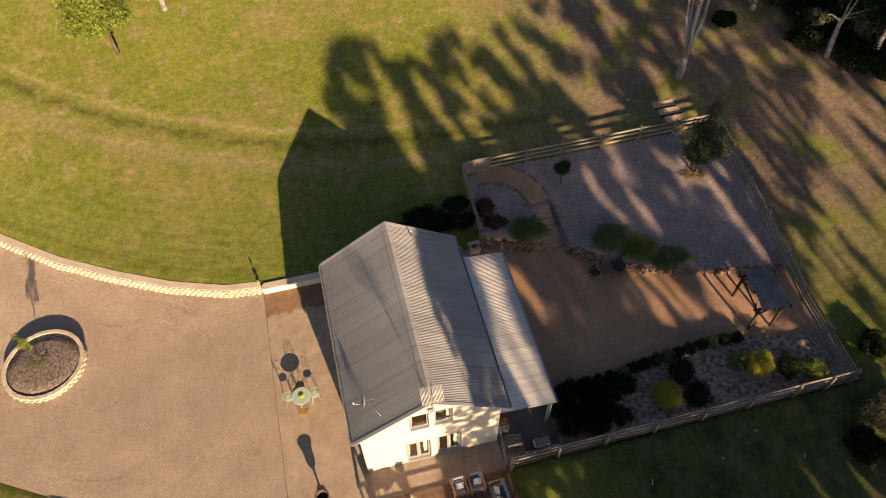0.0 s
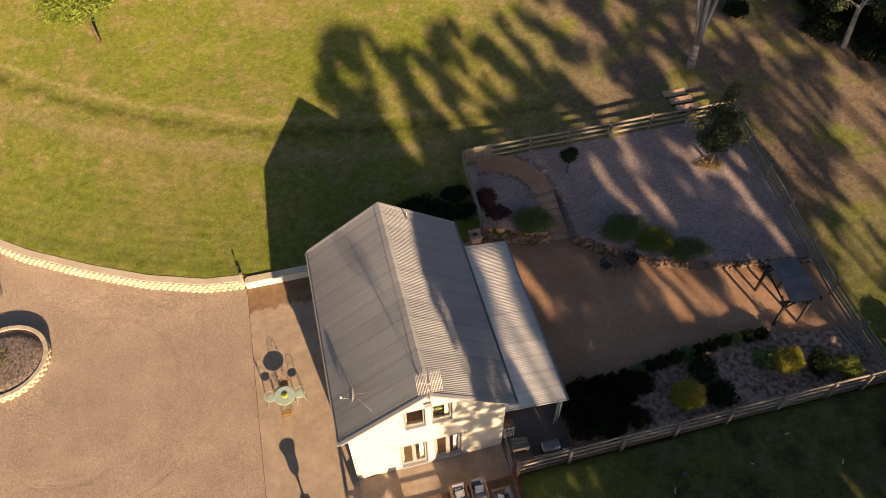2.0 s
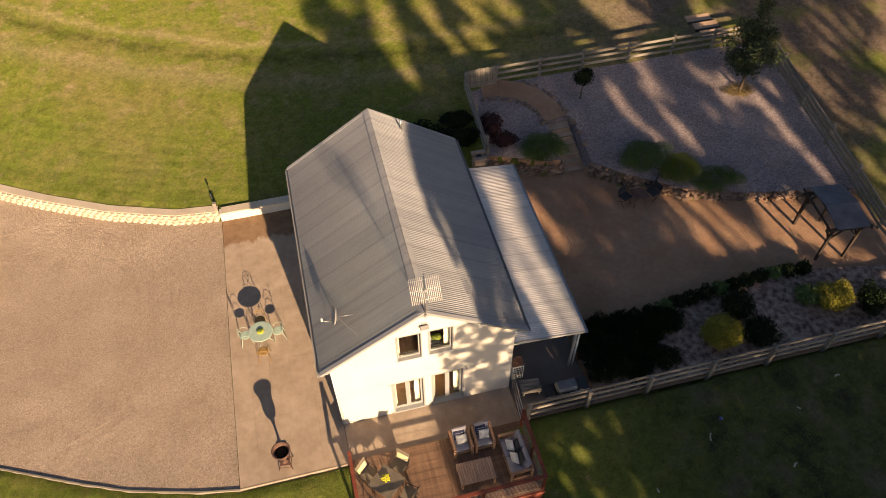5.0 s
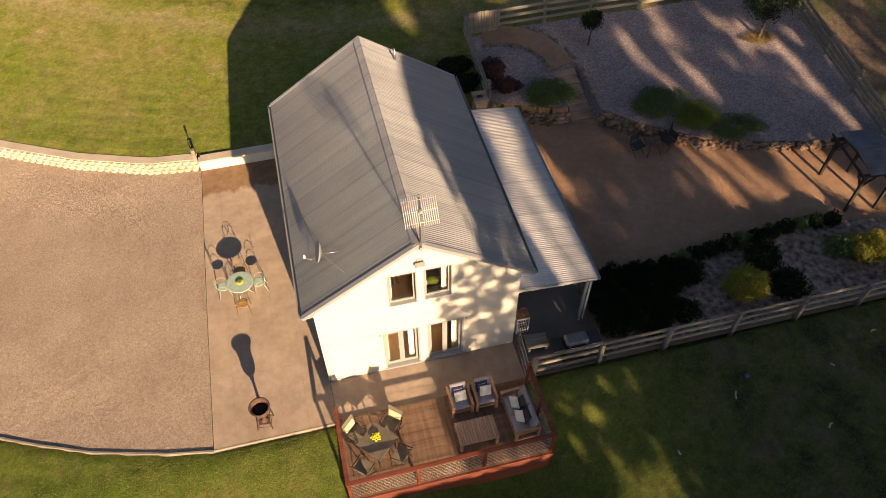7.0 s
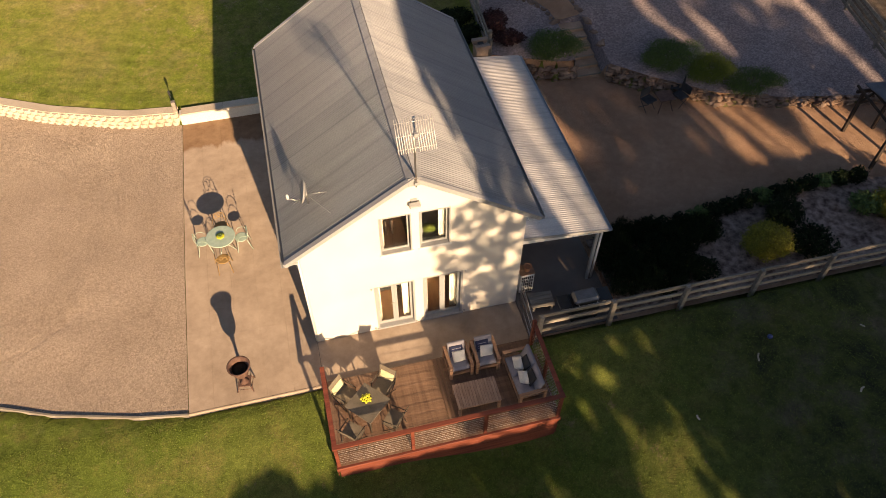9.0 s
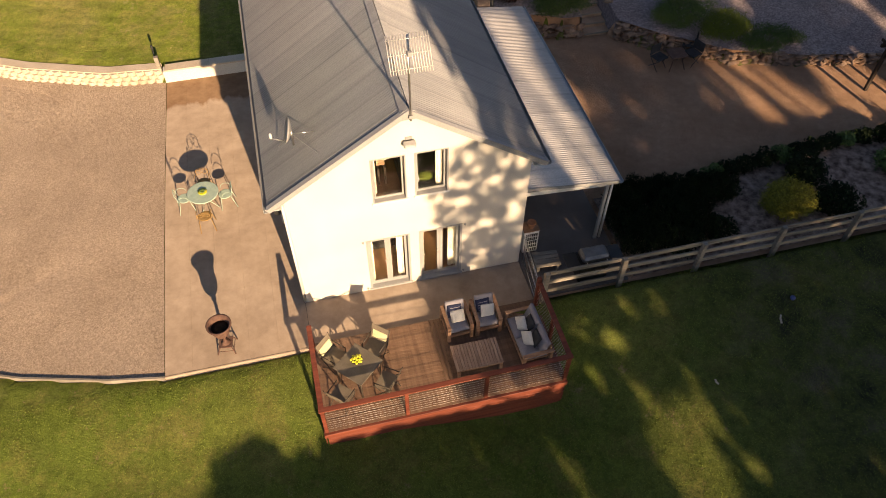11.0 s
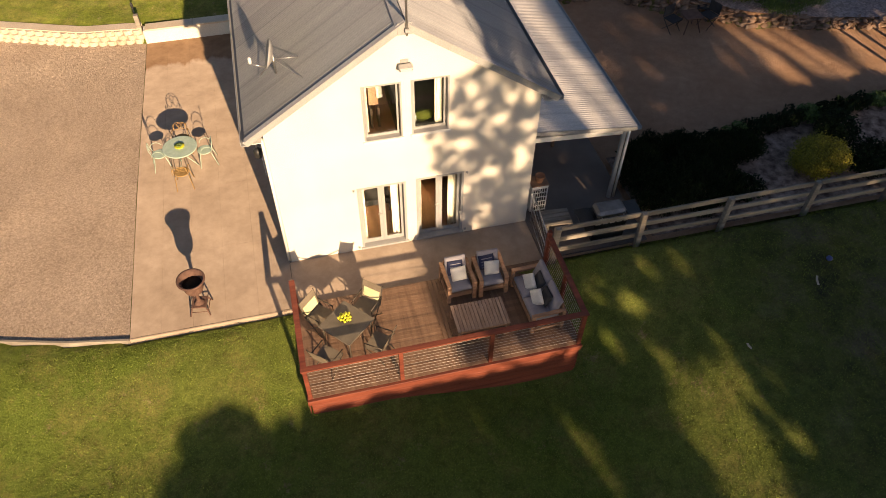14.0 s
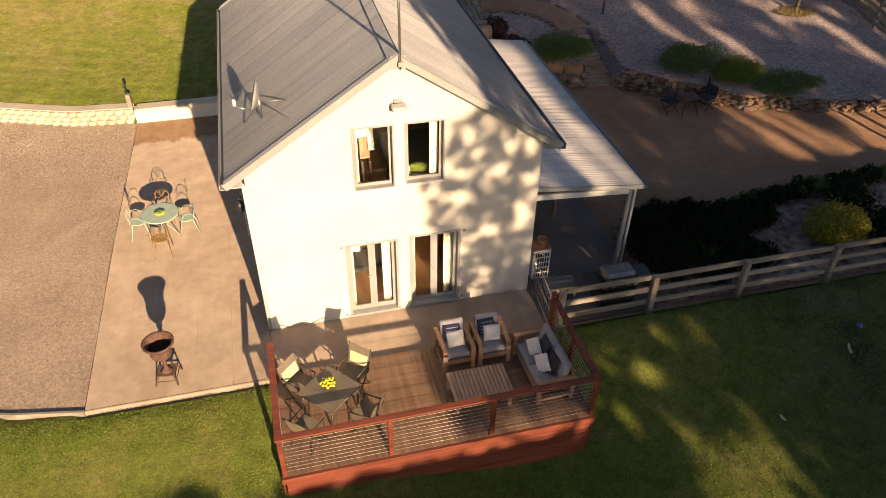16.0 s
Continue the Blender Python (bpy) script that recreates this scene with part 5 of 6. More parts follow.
for x, y, a in pl:
    nx_, ny_ = -math.sin(a), math.cos(a)
    rims.append([bm.verts.new((x + nx_ * d, y + 0.06 + ny_ * d, (wall_top(x) - 0.025 if k is None else back_height(x + nx_ * d, y + 0.06 + ny_ * d) + k))) for d, k in ((0.44, None), (0.8, 0.025), (1.2, 0.02), (1.7, -0.08))])
for p, q in zip(rims, rims[1:]):
    for j in range(3):
        bm.faces.new((p[j], q[j], q[j + 1], p[j + 1])).smooth = True
bmesh.ops.recalc_face_normals(bm, faces=bm.faces[:])
thing("lawn_edge", bm, GRASS, "mown edge of the lawn along the low wall", "lawn", kind="structure")
plain = tagged(new("rendered_wall"), "straight low cream wall behind the house", "wall", kind="structure")
for i in range(7):
    x0 = -3.62 + i * 1.55
    part("coping", box(bmesh.new(), x0, x0 + 1.54, 10.92, 11.32, 0.245, 0.305, bevel=0.008), CAPSTONE, plain)
part("wall_body", box(bmesh.new(), -3.70, 7.25, 10.96, 11.28, -0.4, 0.243), RENDER, plain)
lamp_stake = empty("garden_light", (-3.90, 11.60, 0.05), "thin black garden light on a stake beside the wall", "garden light", turn=0)
part("stake", bar(bmesh.new(), (0, 0, -0.1), (0, 0, 0.72), 0.016, 8), BLACK, lamp_stake)
part("lamp_head", lathe(bmesh.new(), ((0.02, 0.70), (0.045, 0.73), (0.045, 0.87), (0.03, 0.90)), 12), BLACK, lamp_stake)
post = empty("timber_post", (-3.82, 11.25, -0.2), "short pale timber post at the end of the wall", "post")
part("shaft", box(bmesh.new(), -0.07, 0.07, -0.07, 0.07, 0, 0.88, bevel=0.01), GREYWOOD, post)
part("cap", box(bmesh.new(), -0.075, 0.075, -0.075, 0.075, 0.881, 0.90, bevel=0.006), GREYWOOD, post)

# ---- round raised bed in the drive ----
RX, RY = -14.75, 9.35
bed = tagged(new("raised_bed"), "round raised bed of cream blocks filled with mulch", "garden bed")
bed.matrix_basis = pose(RX, RY, 0)
for row in range(2):
    n = 38
    for i in range(n):
        a = 6.2832 * (i + row * 0.5) / n
        piece("block", shapes[rnd.randrange(6)], bed, pose((1.84 - 0.03 * row) * math.cos(a), (1.84 - 0.03 * row) * math.sin(a), low_height(RX, RY) + 0.075 + row * 0.15, 0, 0, math.degrees(a) + 90 + rnd.uniform(-2, 2)))
cap_shapes = []
for i in range(3):
    bm = box(bmesh.new(), -0.155, 0.155, -0.10, 0.10, -0.04, 0.04, bevel=0.012)
    for v in bm.verts:
        v.co.x *= 1.0 - 0.32 * (v.co.y + 0.10)
        v.co += Vector((0, noise.noise(v.co * 8 + Vector((i, 0, 0))), 0)) * 0.02
    cap_shapes.append(mesh_of(bm, "cap_block", LIMESTONE))
for i in range(38):
    a = 6.2832 * i / 38
    piece("cap_block", cap_shapes[i % 3], bed, pose(1.86 * math.cos(a), 1.86 * math.sin(a), low_height(RX, RY) + 0.34, 0, 0, math.degrees(a) + 90 + rnd.uniform(-2, 2)))
bm = lathe(bmesh.new(), ((1.78, 0.0), (1.78, 0.31), (1.2, 0.35), (0.6, 0.37), (0.05, 0.38)), 40)
for v in bm.verts:
    v.co.z += 0.03 * noise.noise(v.co * 3) + low_height(RX, RY)
part("mulch", bm, MULCH, bed, "dark bark mulch")


# ---- field-stone terrace wall ----
terrace = tagged(new("stone_wall"), "rough dry-stone terrace wall of brown field stones", "wall", kind="structure")
stone_shapes = []
for i in range(8):
    stone_shapes.append(mesh_of(blob(bmesh.new(), (0, 0, 0), (0.5, 0.5, 0.5), 1, 0.8, i * 3.3), "stone", FIELDSTONE))
    for f in stone_shapes[-1].polygons:
        f.use_smooth = False
for x, y, a in polyline(STONES, 8.5, 24.1, 0.25):
    if 11.62 < x < 12.78:
        continue
    h = max(0.22, back_height(x, y + 0.2) * (0.8 if x > 11.7 else 0.5))
    z = 0.0
    while z < h:
        s = rnd.uniform(0.13, 0.25)
        piece("stone", stone_shapes[rnd.randrange(8)], terrace, pose(x + rnd.uniform(-0.08, 0.08), y + 0.05 + z * 0.25 + rnd.uniform(-0.06, 0.06), z + s * 0.22, rnd.uniform(-10, 10), rnd.uniform(-10, 10), rnd.uniform(-25, 25)) @ Matrix.Diagonal((s * rnd.uniform(1.1, 2.0), s * 1.2, s * rnd.uniform(0.5, 0.75), 1)))
        z += s * 0.5
bm = bmesh.new()
strip(bm, 8.45, 24.1, 60, lambda x: along(STONES, x) + 0.10, lambda x: along(STONES, x) + 0.32, 1,
      lambda x, y: -0.1 if y < along(STONES, x) + 0.2 else (back_height(x, y) - 0.02 if not 11.6 < x < 12.8 else -0.1))
part("wall_core", bm, EARTH, terrace)

# ---- path and steps from the gate ----
CURVE = [(9.2, 14.95), (10.0, 14.85), (10.9, 14.45), (11.55, 13.85), (11.95, 13.1), (12.1, 12.3)]
bm = bmesh.new()
rows = []
for i, (x, y) in enumerate(CURVE):
    (xa, ya), (xb, yb) = CURVE[max(0, i - 1)], CURVE[min(len(CURVE) - 1, i + 1)]
    d = Vector((xb - xa, yb - ya)).normalized()
    rows.append([bm.verts.new((x - d.y * k, y + d.x * k, back_height(x - d.y * k, y + d.x * k) + 0.06)) for k in (-0.55, -0.2, 0.2, 0.55)])
for a, c in zip(rows, rows[1:]):
    for j in range(3):
        bm.faces.new((a[j], c[j], c[j + 1], a[j + 1])).smooth = True
bmesh.ops.recalc_face_normals(bm, faces=bm.faces[:])
if bm.faces[:][0].normal.z < 0:
    bmesh.ops.reverse_faces(bm, faces=bm.faces[:])
bmesh.ops.subdivide_edges(bm, edges=bm.edges[:], cuts=2, use_grid_fill=True)
thing("garden_path", bm, EARTH, "curved path of reddish sand across the terrace", "path", kind="structure")
SANDSTONE = varied("worn_sand", (0.46, 0.31, 0.21), (0.62, 0.44, 0.31), 1.5, 24, 0.95, 0, 0.1, 0.6, 0.02)
steps = tagged(new("garden_steps"), "sandy garden steps edged with timber sleepers", "steps", kind="structure")
for i in range(6):
    y1 = 12.25 - i * 0.40
    z1 = back_height(12.1, 12.2) * (1 - (i + 1) / 6.5)
    x1 = 12.12 + 0.03 * i
    part("tread", box(bmesh.new(), x1 - 0.50, x1 + 0.50, y1 - 0.40, y1 + 0.02, z1 - 0.3, z1), SANDSTONE, steps)
    part("riser", box(bmesh.new(), x1 - 0.52, x1 + 0.52, y1 - 0.435, y1 - 0.402, z1 - 0.05, z1 + 0.010, bevel=0.006), GREYWOOD, steps)
for n, (x, y, s) in enumerate(((11.45, 12.2, 1), (11.5, 11.5, 1), (11.55, 10.8, 1), (12.8, 12.0, 1), (12.85, 11.3, 1), (12.9, 10.6, 1), (10.5, 14.0, 0.7), (11.1, 13.4, 0.7), (11.7, 14.5, 0.7), (12.4, 13.6, 0.7), (12.6, 12.8, 0.8), (10.0, 14.2, 0.6))):
    s *= 0.3
    piece("edge_stone", stone_shapes[n % 8], steps, pose(x, y, back_height(x, y) + 0.02, 0, 0, n * 40) @ Matrix.Diagonal((s * 1.5, s, s * 0.7, 1)))

k = 0
for (xa, ya), (xb, yb) in zip(CURVE, CURVE[1:]):
    d = Vector((xb - xa, yb - ya)).normalized()
    for f in (0.0, 0.34, 0.67):
        for side in (-0.68, 0.68):
            x, y, s = xa + (xb - xa) * f - d.y * side, ya + (yb - ya) * f + d.x * side, rnd.uniform(0.14, 0.26)
            if y < 15.0:
                piece("edge_stone", stone_shapes[k % 8], steps, pose(x, y, back_height(x, y) + 0.04, 0, 0, k * 53) @ Matrix.Diagonal((s * 1.4, s, s * 0.7, 1)))
            k += 1


# ---- fences ----
def fence(label, posts, rails, side, height=1.12, timber=GREYWOOD, group=""):
    """A post-and-rail fence through posts of x, y, z; rails are nailed on the given side."""
    o = tagged(new("fence"), label, "fence", group)
    for x, y, z in posts:
        part("post", box(bmesh.new(), -0.065, 0.065, -0.065, 0.065, -0.25, height, pose(x, y, z, rnd.uniform(-1.5, 1.5), rnd.uniform(-1.5, 1.5), rnd.uniform(-6, 6)), 0.012), timber, o)
    for (xa, ya, za), (xb, yb, zb) in zip(posts, posts[1:]):
        d = Vector((xb - xa, yb - ya, 0)).normalized()
        s = Vector((-d.y, d.x, 0)) * side * 0.088
        for h in rails:
            a, c = Vector((xa, ya, za + h + rnd.uniform(-0.02, 0.02))) + s, Vector((xb, yb, zb + h + rnd.uniform(-0.02, 0.02))) + s
            part("rail", beam(bmesh.new(), a - d * 0.04, c + d * 0.04, 0.04, 0.135), timber, o)
    return o


fence("weathered grey post-and-rail fence beside the lawn", [(x, -1.43, 0.0) for x in (6.25, 8.47, 10.76, 13.17, 15.55, 17.9, 20.3, 22.0, 23.3)], (0.28, 0.64, 1.0), 1)
fence("weathered grey post-and-rail fence behind the terrace", [(x, 15.18, back_height(x, 15.18)) for x in (9.98, 12.2, 14.4, 16.8, 19.15, 21.4, 24.0)], (0.35, 0.70, 1.02), -1)
east = [(23.35 + 0.70 * i / 7, -1.35 + i * 2.36, 0) for i in range(8)]
fence("dark weathered post-and-rail fence along the yard", [(x, y, max(0.0, back_height(x, y)) if y > 5.3 else 0.0) for x, y, _ in east], (0.25, 0.5, 0.75, 1.02), 1, 1.15)
fence("short weathered fence beside the house", [(x, y, back_height(x, y)) for x, y in ((8.48, 15.1), (8.42, 13.1), (8.36, 11.05))], (0.35, 0.70, 1.02), -1)
fence("pair of weathered rails closing the gap by the chimney", [(8.30, 10.8, 0.6), (7.75, 9.3, 0.6)], (0.35, 0.70, 1.02), -1)
pale = tagged(new("paling_gate"), "grey timber paling gate in the terrace fence", "gate")
for i in range(11):
    x = 8.60 + i * 0.122
    part("paling", box(bmesh.new(), x, x + 0.10, 15.14, 15.16, back_height(9.2, 15.1) + 0.06, back_height(9.2, 15.1) + 1.12 + rnd.uniform(-0.02, 0.02), bevel=0.004), GREYWOOD, pale)
for h in (0.25, 0.9):
    part("gate_rail", box(bmesh.new(), 8.58, 9.94, 15.162, 15.20, back_height(9.2, 15.1) + h, back_height(9.2, 15.1) + h + 0.09), GREYWOOD, pale)
sleepers = tagged(new("sleeper_steps"), "shallow sandy timber sleeper steps outside the fence", "steps", kind="structure")
for i, (x, y) in enumerate(((22.0, 15.9), (21.85, 16.5), (21.7, 17.1))):
    h = back_height(x, y)
    part("sleeper", box(bmesh.new(), x - 0.7, x + 0.7, y - 0.06, y + 0.06, h - 0.12, h + 0.075, bevel=0.015), DARKWOOD, sleepers)
    part("landing", strip(bmesh.new(), x - 0.68, x + 0.68, 6, lambda q: y + 0.065, lambda q: y + 0.535, 4, lambda p, q: h + 0.055 + 0.115 * (q - y) * 0.9), SANDSTONE, sleepers)

# ---- small garden shelter ----
perg = empty("garden_shelter", (20.80, 3.42, 0), "dark timber garden shelter with a small pitched roof", "shelter", turn=-6)
for x in (-0.68, 0.50):
    for y in (-1.0, 1.0):
        part("post", box(bmesh.new(), x - 0.055, x + 0.055, y - 0.055, y + 0.055, -0.05, 1.78, bevel=0.008), DARKWOOD, perg)
        for sx, sy in ((-1 if x > 0 else 1, 0), (0, -1 if y > 0 else 1)):
            part("brace", beam(bmesh.new(), (x, y, 1.25), (x + sx * 0.42, y + sy * 0.42, 1.74), 0.05, 0.07, (sy, sx, 0.01)), DARKWOOD, perg)
for y in (-1.0, 1.0):
    part("beam", box(bmesh.new(), -1.0, 0.95, y - 0.045, y + 0.045, 1.78, 1.90, bevel=0.006), DARKWOOD, perg)
for i in range(5):
    x = -0.9 + i * 0.42
    part("rafter", box(bmesh.new(), x - 0.025, x + 0.025, -1.2, 1.2, 1.901, 1.98), DARKWOOD, perg)
for s in (-1, 1):
    slope = part("roof_slope", beam(bmesh.new(), (0.0, s * 0.01, 2.20), (0.0, s * 1.15, 2.01), 1.34, 0.03), TARP, perg, "slate-grey shingled slope")
    for k in range(7):
        f0, f1 = k / 7, min(1.02, (k + 1.15) / 7)
        part("shingle_course", beam(bmesh.new(), (0.0, s * (0.01 + 1.14 * f0), 2.222 - 0.19 * f0), (0.0, s * (0.01 + 1.14 * f1), 2.232 - 0.19 * f1), 1.38, 0.012), TARP, slope)


# ---- boards left beside the fence ----
for n, (x, y, turn, length) in enumerate(((22.75, 0.85, 96, 1.5), (22.95, 0.70, 93, 1.9), (23.1, 0.9, 98, 1.2))):
    plank = thing("loose_board", box(bmesh.new(), -length / 2, length / 2, -0.07, 0.07, 0.0, 0.03, bevel=0.004), GREYWOOD, "loose weathered board lying beside the fence", "board", "loose boards by the fence")
    plank.matrix_basis = pose(x, y, 0.075 + 0.02 * n, 0, 0, turn)

# ---- table and stools by the terrace wall ----
fp = empty("fire_pit_table", (14.25, 7.35, 0), "small rusty table beside the terrace wall", "table")
part("tabletop", box(bmesh.new(), -0.32, 0.32, -0.30, 0.30, 0.52, 0.56, bevel=0.01), RUST, fp)
for sx in (-1, 1):
    for sy in (-1, 1):
        part("leg", bar(bmesh.new(), (sx * 0.30, sy * 0.30, -0.02), (sx * 0.12, sy * 0.12, 0.53), 0.018, 6), RUST, fp)
stool = empty("folding_stool", (13.65, 7.45, 0), "dark folding camp stool on the yard", "stool", "stools by the terrace wall", 20)
part("seat", box(bmesh.new(), -0.24, 0.24, -0.22, 0.22, 0.40, 0.43, bevel=0.01), CHARCOAL, stool)
part("backrest", box(bmesh.new(), -0.24, 0.24, 0.22, 0.25, 0.44, 0.80, bevel=0.008), CHARCOAL, stool)
for sx in (-1, 1):
    part("leg", bar(bmesh.new(), (sx * 0.22, -0.22, -0.02), (sx * 0.22, 0.22, 0.40), 0.014, 6), BLACK, stool)
    part("leg", bar(bmesh.new(), (sx * 0.20, 0.22, -0.02), (sx * 0.20, -0.22, 0.40), 0.014, 6), BLACK, stool)
for at, turn in (((14.95, 7.40, 0), -70), ((15.05, 7.95, 0), -120)):
    copy_thing(stool, pose(*at, 0, 0, turn))


# ---- plants ----
def leaves(clumps, count, size, seed, upright=0.0, slim=0.5, fill=0.55):
    """Mesh data for many small leaves spread through clumps of x, y, z and half sizes."""
    g = np.random.default_rng(seed)
    vol = np.array([c[3] * c[4] * c[5] for c in clumps]) ** 0.8
    pick = g.choice(len(clumps), count, p=vol / vol.sum())
    cl = np.array(clumps)[pick]
    d = g.normal(size=(count, 3))
    d /= np.linalg.norm(d, axis=1)[:, None]
    r = g.uniform(fill, 1.0, count) ** 0.6 * (1 + 0.16 * g.normal(size=count))
    p = cl[:, :3] + d * cl[:, 3:6] * r[:, None]
    n = d + g.normal(size=(count, 3)) * 0.7 + np.array([0, 0, 0.35])
    n /= np.linalg.norm(n, axis=1)[:, None]
    a = np.cross(n, g.normal(size=(count, 3)))
    a += np.array([0, 0, upright]) * np.linalg.norm(a, axis=1)[:, None]
    a /= np.linalg.norm(a, axis=1)[:, None]
    c = np.cross(n, a)
    c /= np.linalg.norm(c, axis=1)[:, None]
    s = size * g.uniform(0.6, 1.4, count)[:, None]
    v = np.stack([p - a * s, p + c * s * slim + n * s * 0.2, p + a * s, p - c * s * slim + n * s * 0.2], 1).reshape(-1, 3)
    f = np.arange(count * 4).reshape(-1, 4)
    return v, f


def leaf_mesh(name, mat, *args, **kw):
    v, f = leaves(*args, **kw)
    me = bpy.data.meshes.new(name)
    me.from_pydata(v.tolist(), [], f.tolist())
    me.materials.append(mat)
    return me


def shrub(at, size, mat, label, count=1400, leaf=0.05, upright=0.0, lumps=7, group="", name="shrub", slim=0.5):
    """A dense rounded bush: short stems under a crown of clumped leaves."""
    seed = int(abs(at[0] * 131 + at[1] * 17) * 10)
    g = random.Random(seed)
    o = empty(name, at, label, "shrub", group)
    sx, sy, sz = size
    cl = [(0, 0, sz * 0.48, sx * 0.78, sy * 0.78, sz * 0.46)]
    for i in range(lumps):
        a = 6.2832 * i / lumps + g.uniform(-0.3, 0.3)
        k = g.uniform(0.40, 0.72)
        cl.append((sx * k * math.cos(a), sy * k * math.sin(a), sz * g.uniform(0.35, 0.72), sx * 0.38, sy * 0.38, sz * 0.30))
    ob = new("foliage", leaf_mesh("foliage", mat, cl, count, leaf, seed, upright, slim))
    ob.parent = o
    bm = bmesh.new()
    for i in range(5):
        a = i * 1.26
        bar(bm, (0.05 * math.cos(a), 0.05 * math.sin(a), -0.05), (sx * 0.45 * math.cos(a), sy * 0.45 * math.sin(a), sz * 0.6), 0.018, 5, 0.008)
    part("stems", bm, BROWNBARK, o)
    return o


def up_at(x, y):
    return (x, y, back_height(x, y))


shrub(up_at(10.8, 10.45), (1.25, 0.95, 0.9), LEAF_GREEN, "dense green shrub above the terrace wall", 9000, 0.042, 0.9, slim=0.25)
shrub(up_at(15.0, 8.95), (1.25, 1.05, 0.9), LEAF_GREEN, "dense green shrub above the terrace wall", 8500, 0.042, 0.9, slim=0.25)
shrub(up_at(16.35, 8.0), (1.15, 0.95, 0.8), LEAF_LIME, "yellow-green shrub above the terrace wall", 7500, 0.042, 0.8, slim=0.25)
shrub(up_at(17.75, 7.1), (1.30, 0.75, 0.6), LEAF_GREEN, "low green shrub above the terrace wall", 6000, 0.042, 0.8, slim=0.25)
shrub(up_at(8.95, 12.5), (0.6, 0.8, 0.75), LEAF_RED, "dark red-leaved shrub by the fence", 1500, 0.06)
shrub(up_at(9.3, 11.5), (0.7, 0.5, 0.5), LEAF_RED, "dark red-leaved shrub by the fence", 1200, 0.06)

# near-black shrubs by the fence, with more added leftwards to deepen the house's shade
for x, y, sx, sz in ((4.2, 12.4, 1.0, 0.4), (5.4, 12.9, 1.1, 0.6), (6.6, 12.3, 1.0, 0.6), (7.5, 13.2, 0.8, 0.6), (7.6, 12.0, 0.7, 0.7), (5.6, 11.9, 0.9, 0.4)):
    shrub(up_at(x, y), (sx, sx * 0.75, sz), LEAF_DARK, "low near-black shrub that deepens the dark shade behind the house", 2600, 0.06, 0.2, 7, "low shrubs behind the house")

BEDSTONE = varied("bed_gravel", (0.13, 0.083, 0.064), (0.55, 0.40, 0.325), 4.5, 20, 0.95, 0, 0.1, 1.0, 0.05)
# bed along the front fence
HEDGE = [(8.9, 1.75), (11.5, 1.65), (13.6, 1.9), (15.7, 2.1), (18.0, 2.3), (20.0, 2.0), (23.6, 1.3)]
bm = bmesh.new()
strip(bm, 8.95, 23.6, 60, lambda x: -1.30, lambda x: along(HEDGE, x), 14, lambda x, y: 0.03 + 0.05 * noise.noise(Vector((x, y, 1))) * 0.5 + 0.02)
thing("mulch_bed", bm, BEDSTONE, "garden bed of brown pebbles and bark along the fence", "garden bed", kind="structure")
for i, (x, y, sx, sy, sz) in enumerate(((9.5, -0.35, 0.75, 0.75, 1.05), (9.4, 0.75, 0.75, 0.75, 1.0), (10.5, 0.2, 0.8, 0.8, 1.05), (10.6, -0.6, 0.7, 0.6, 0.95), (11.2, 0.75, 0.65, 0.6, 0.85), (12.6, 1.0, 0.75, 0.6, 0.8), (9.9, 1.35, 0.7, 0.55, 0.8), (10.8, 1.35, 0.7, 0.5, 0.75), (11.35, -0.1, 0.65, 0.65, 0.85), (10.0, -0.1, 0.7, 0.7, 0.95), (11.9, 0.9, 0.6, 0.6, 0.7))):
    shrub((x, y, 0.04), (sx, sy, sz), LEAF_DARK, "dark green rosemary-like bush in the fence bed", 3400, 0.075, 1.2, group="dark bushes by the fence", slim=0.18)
n = 0
x = 11.6
while x < 19.6:
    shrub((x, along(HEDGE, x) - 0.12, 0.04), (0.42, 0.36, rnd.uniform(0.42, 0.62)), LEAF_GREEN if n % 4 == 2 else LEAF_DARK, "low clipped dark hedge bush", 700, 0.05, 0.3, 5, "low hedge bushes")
    x += 0.62
    n += 1
shrub((14.25, -0.05, 0.04), (0.82, 0.78, 1.15), LEAF_GOLD, "rounded golden-yellow bush in the fence bed", 11000, 0.032)
shrub((15.75, -0.35, 0.04), (0.75, 0.75, 0.95), LEAF_DARK, "dark rounded bush in the fence bed", 2600, 0.05)
shrub((15.5, 0.95, 0.04), (0.75, 0.75, 1.0), LEAF_DARK, "dark rounded bush in the fence bed", 2600, 0.05)
shrub((19.3, 0.35, 0.04), (0.80, 0.75, 1.05), LEAF_GOLD, "golden-yellow bush in the fence bed", 9000, 0.034)
shrub((18.45, 0.75, 0.04), (0.55, 0.55, 0.75), LEAF_GREEN, "small green bush in the fence bed", 1500, 0.05)
shrub((20.55, -0.15, 0.04), (0.6, 0.6, 1.25), LEAF_DARK, "dark upright conifer-like bush in the bed", 2400, 0.05, 0.6)
shrub((21.75, -0.55, 0.04), (0.65, 0.6, 0.95), LEAF_LIME, "bright green bush in the corner of the bed", 6000, 0.036)
shrub((12.0, -0.4, 0.04), (0.5, 0.5, 0.5), LEAF_DARK, "dark low bush in the fence bed", 1200, 0.05)
shrub((23.9, -3.6, front_height(23.9, -3.6)), (1.6, 1.3, 1.7), LEAF_DRY, "dry straw-brown bush on the lawn", 3800, 0.10, 0.5)
shrub((21.95, -4.6, front_height(21.95, -4.6)), (1.0, 0.95, 0.9), LEAF_DARK, "near-black dense bush on the lawn", 6000, 0.055)
shrub((25.25, -0.1, 0.1), (0.8, 0.75, 0.95), LEAF_DARK, "near-black bush outside the fence corner", 4200, 0.06)
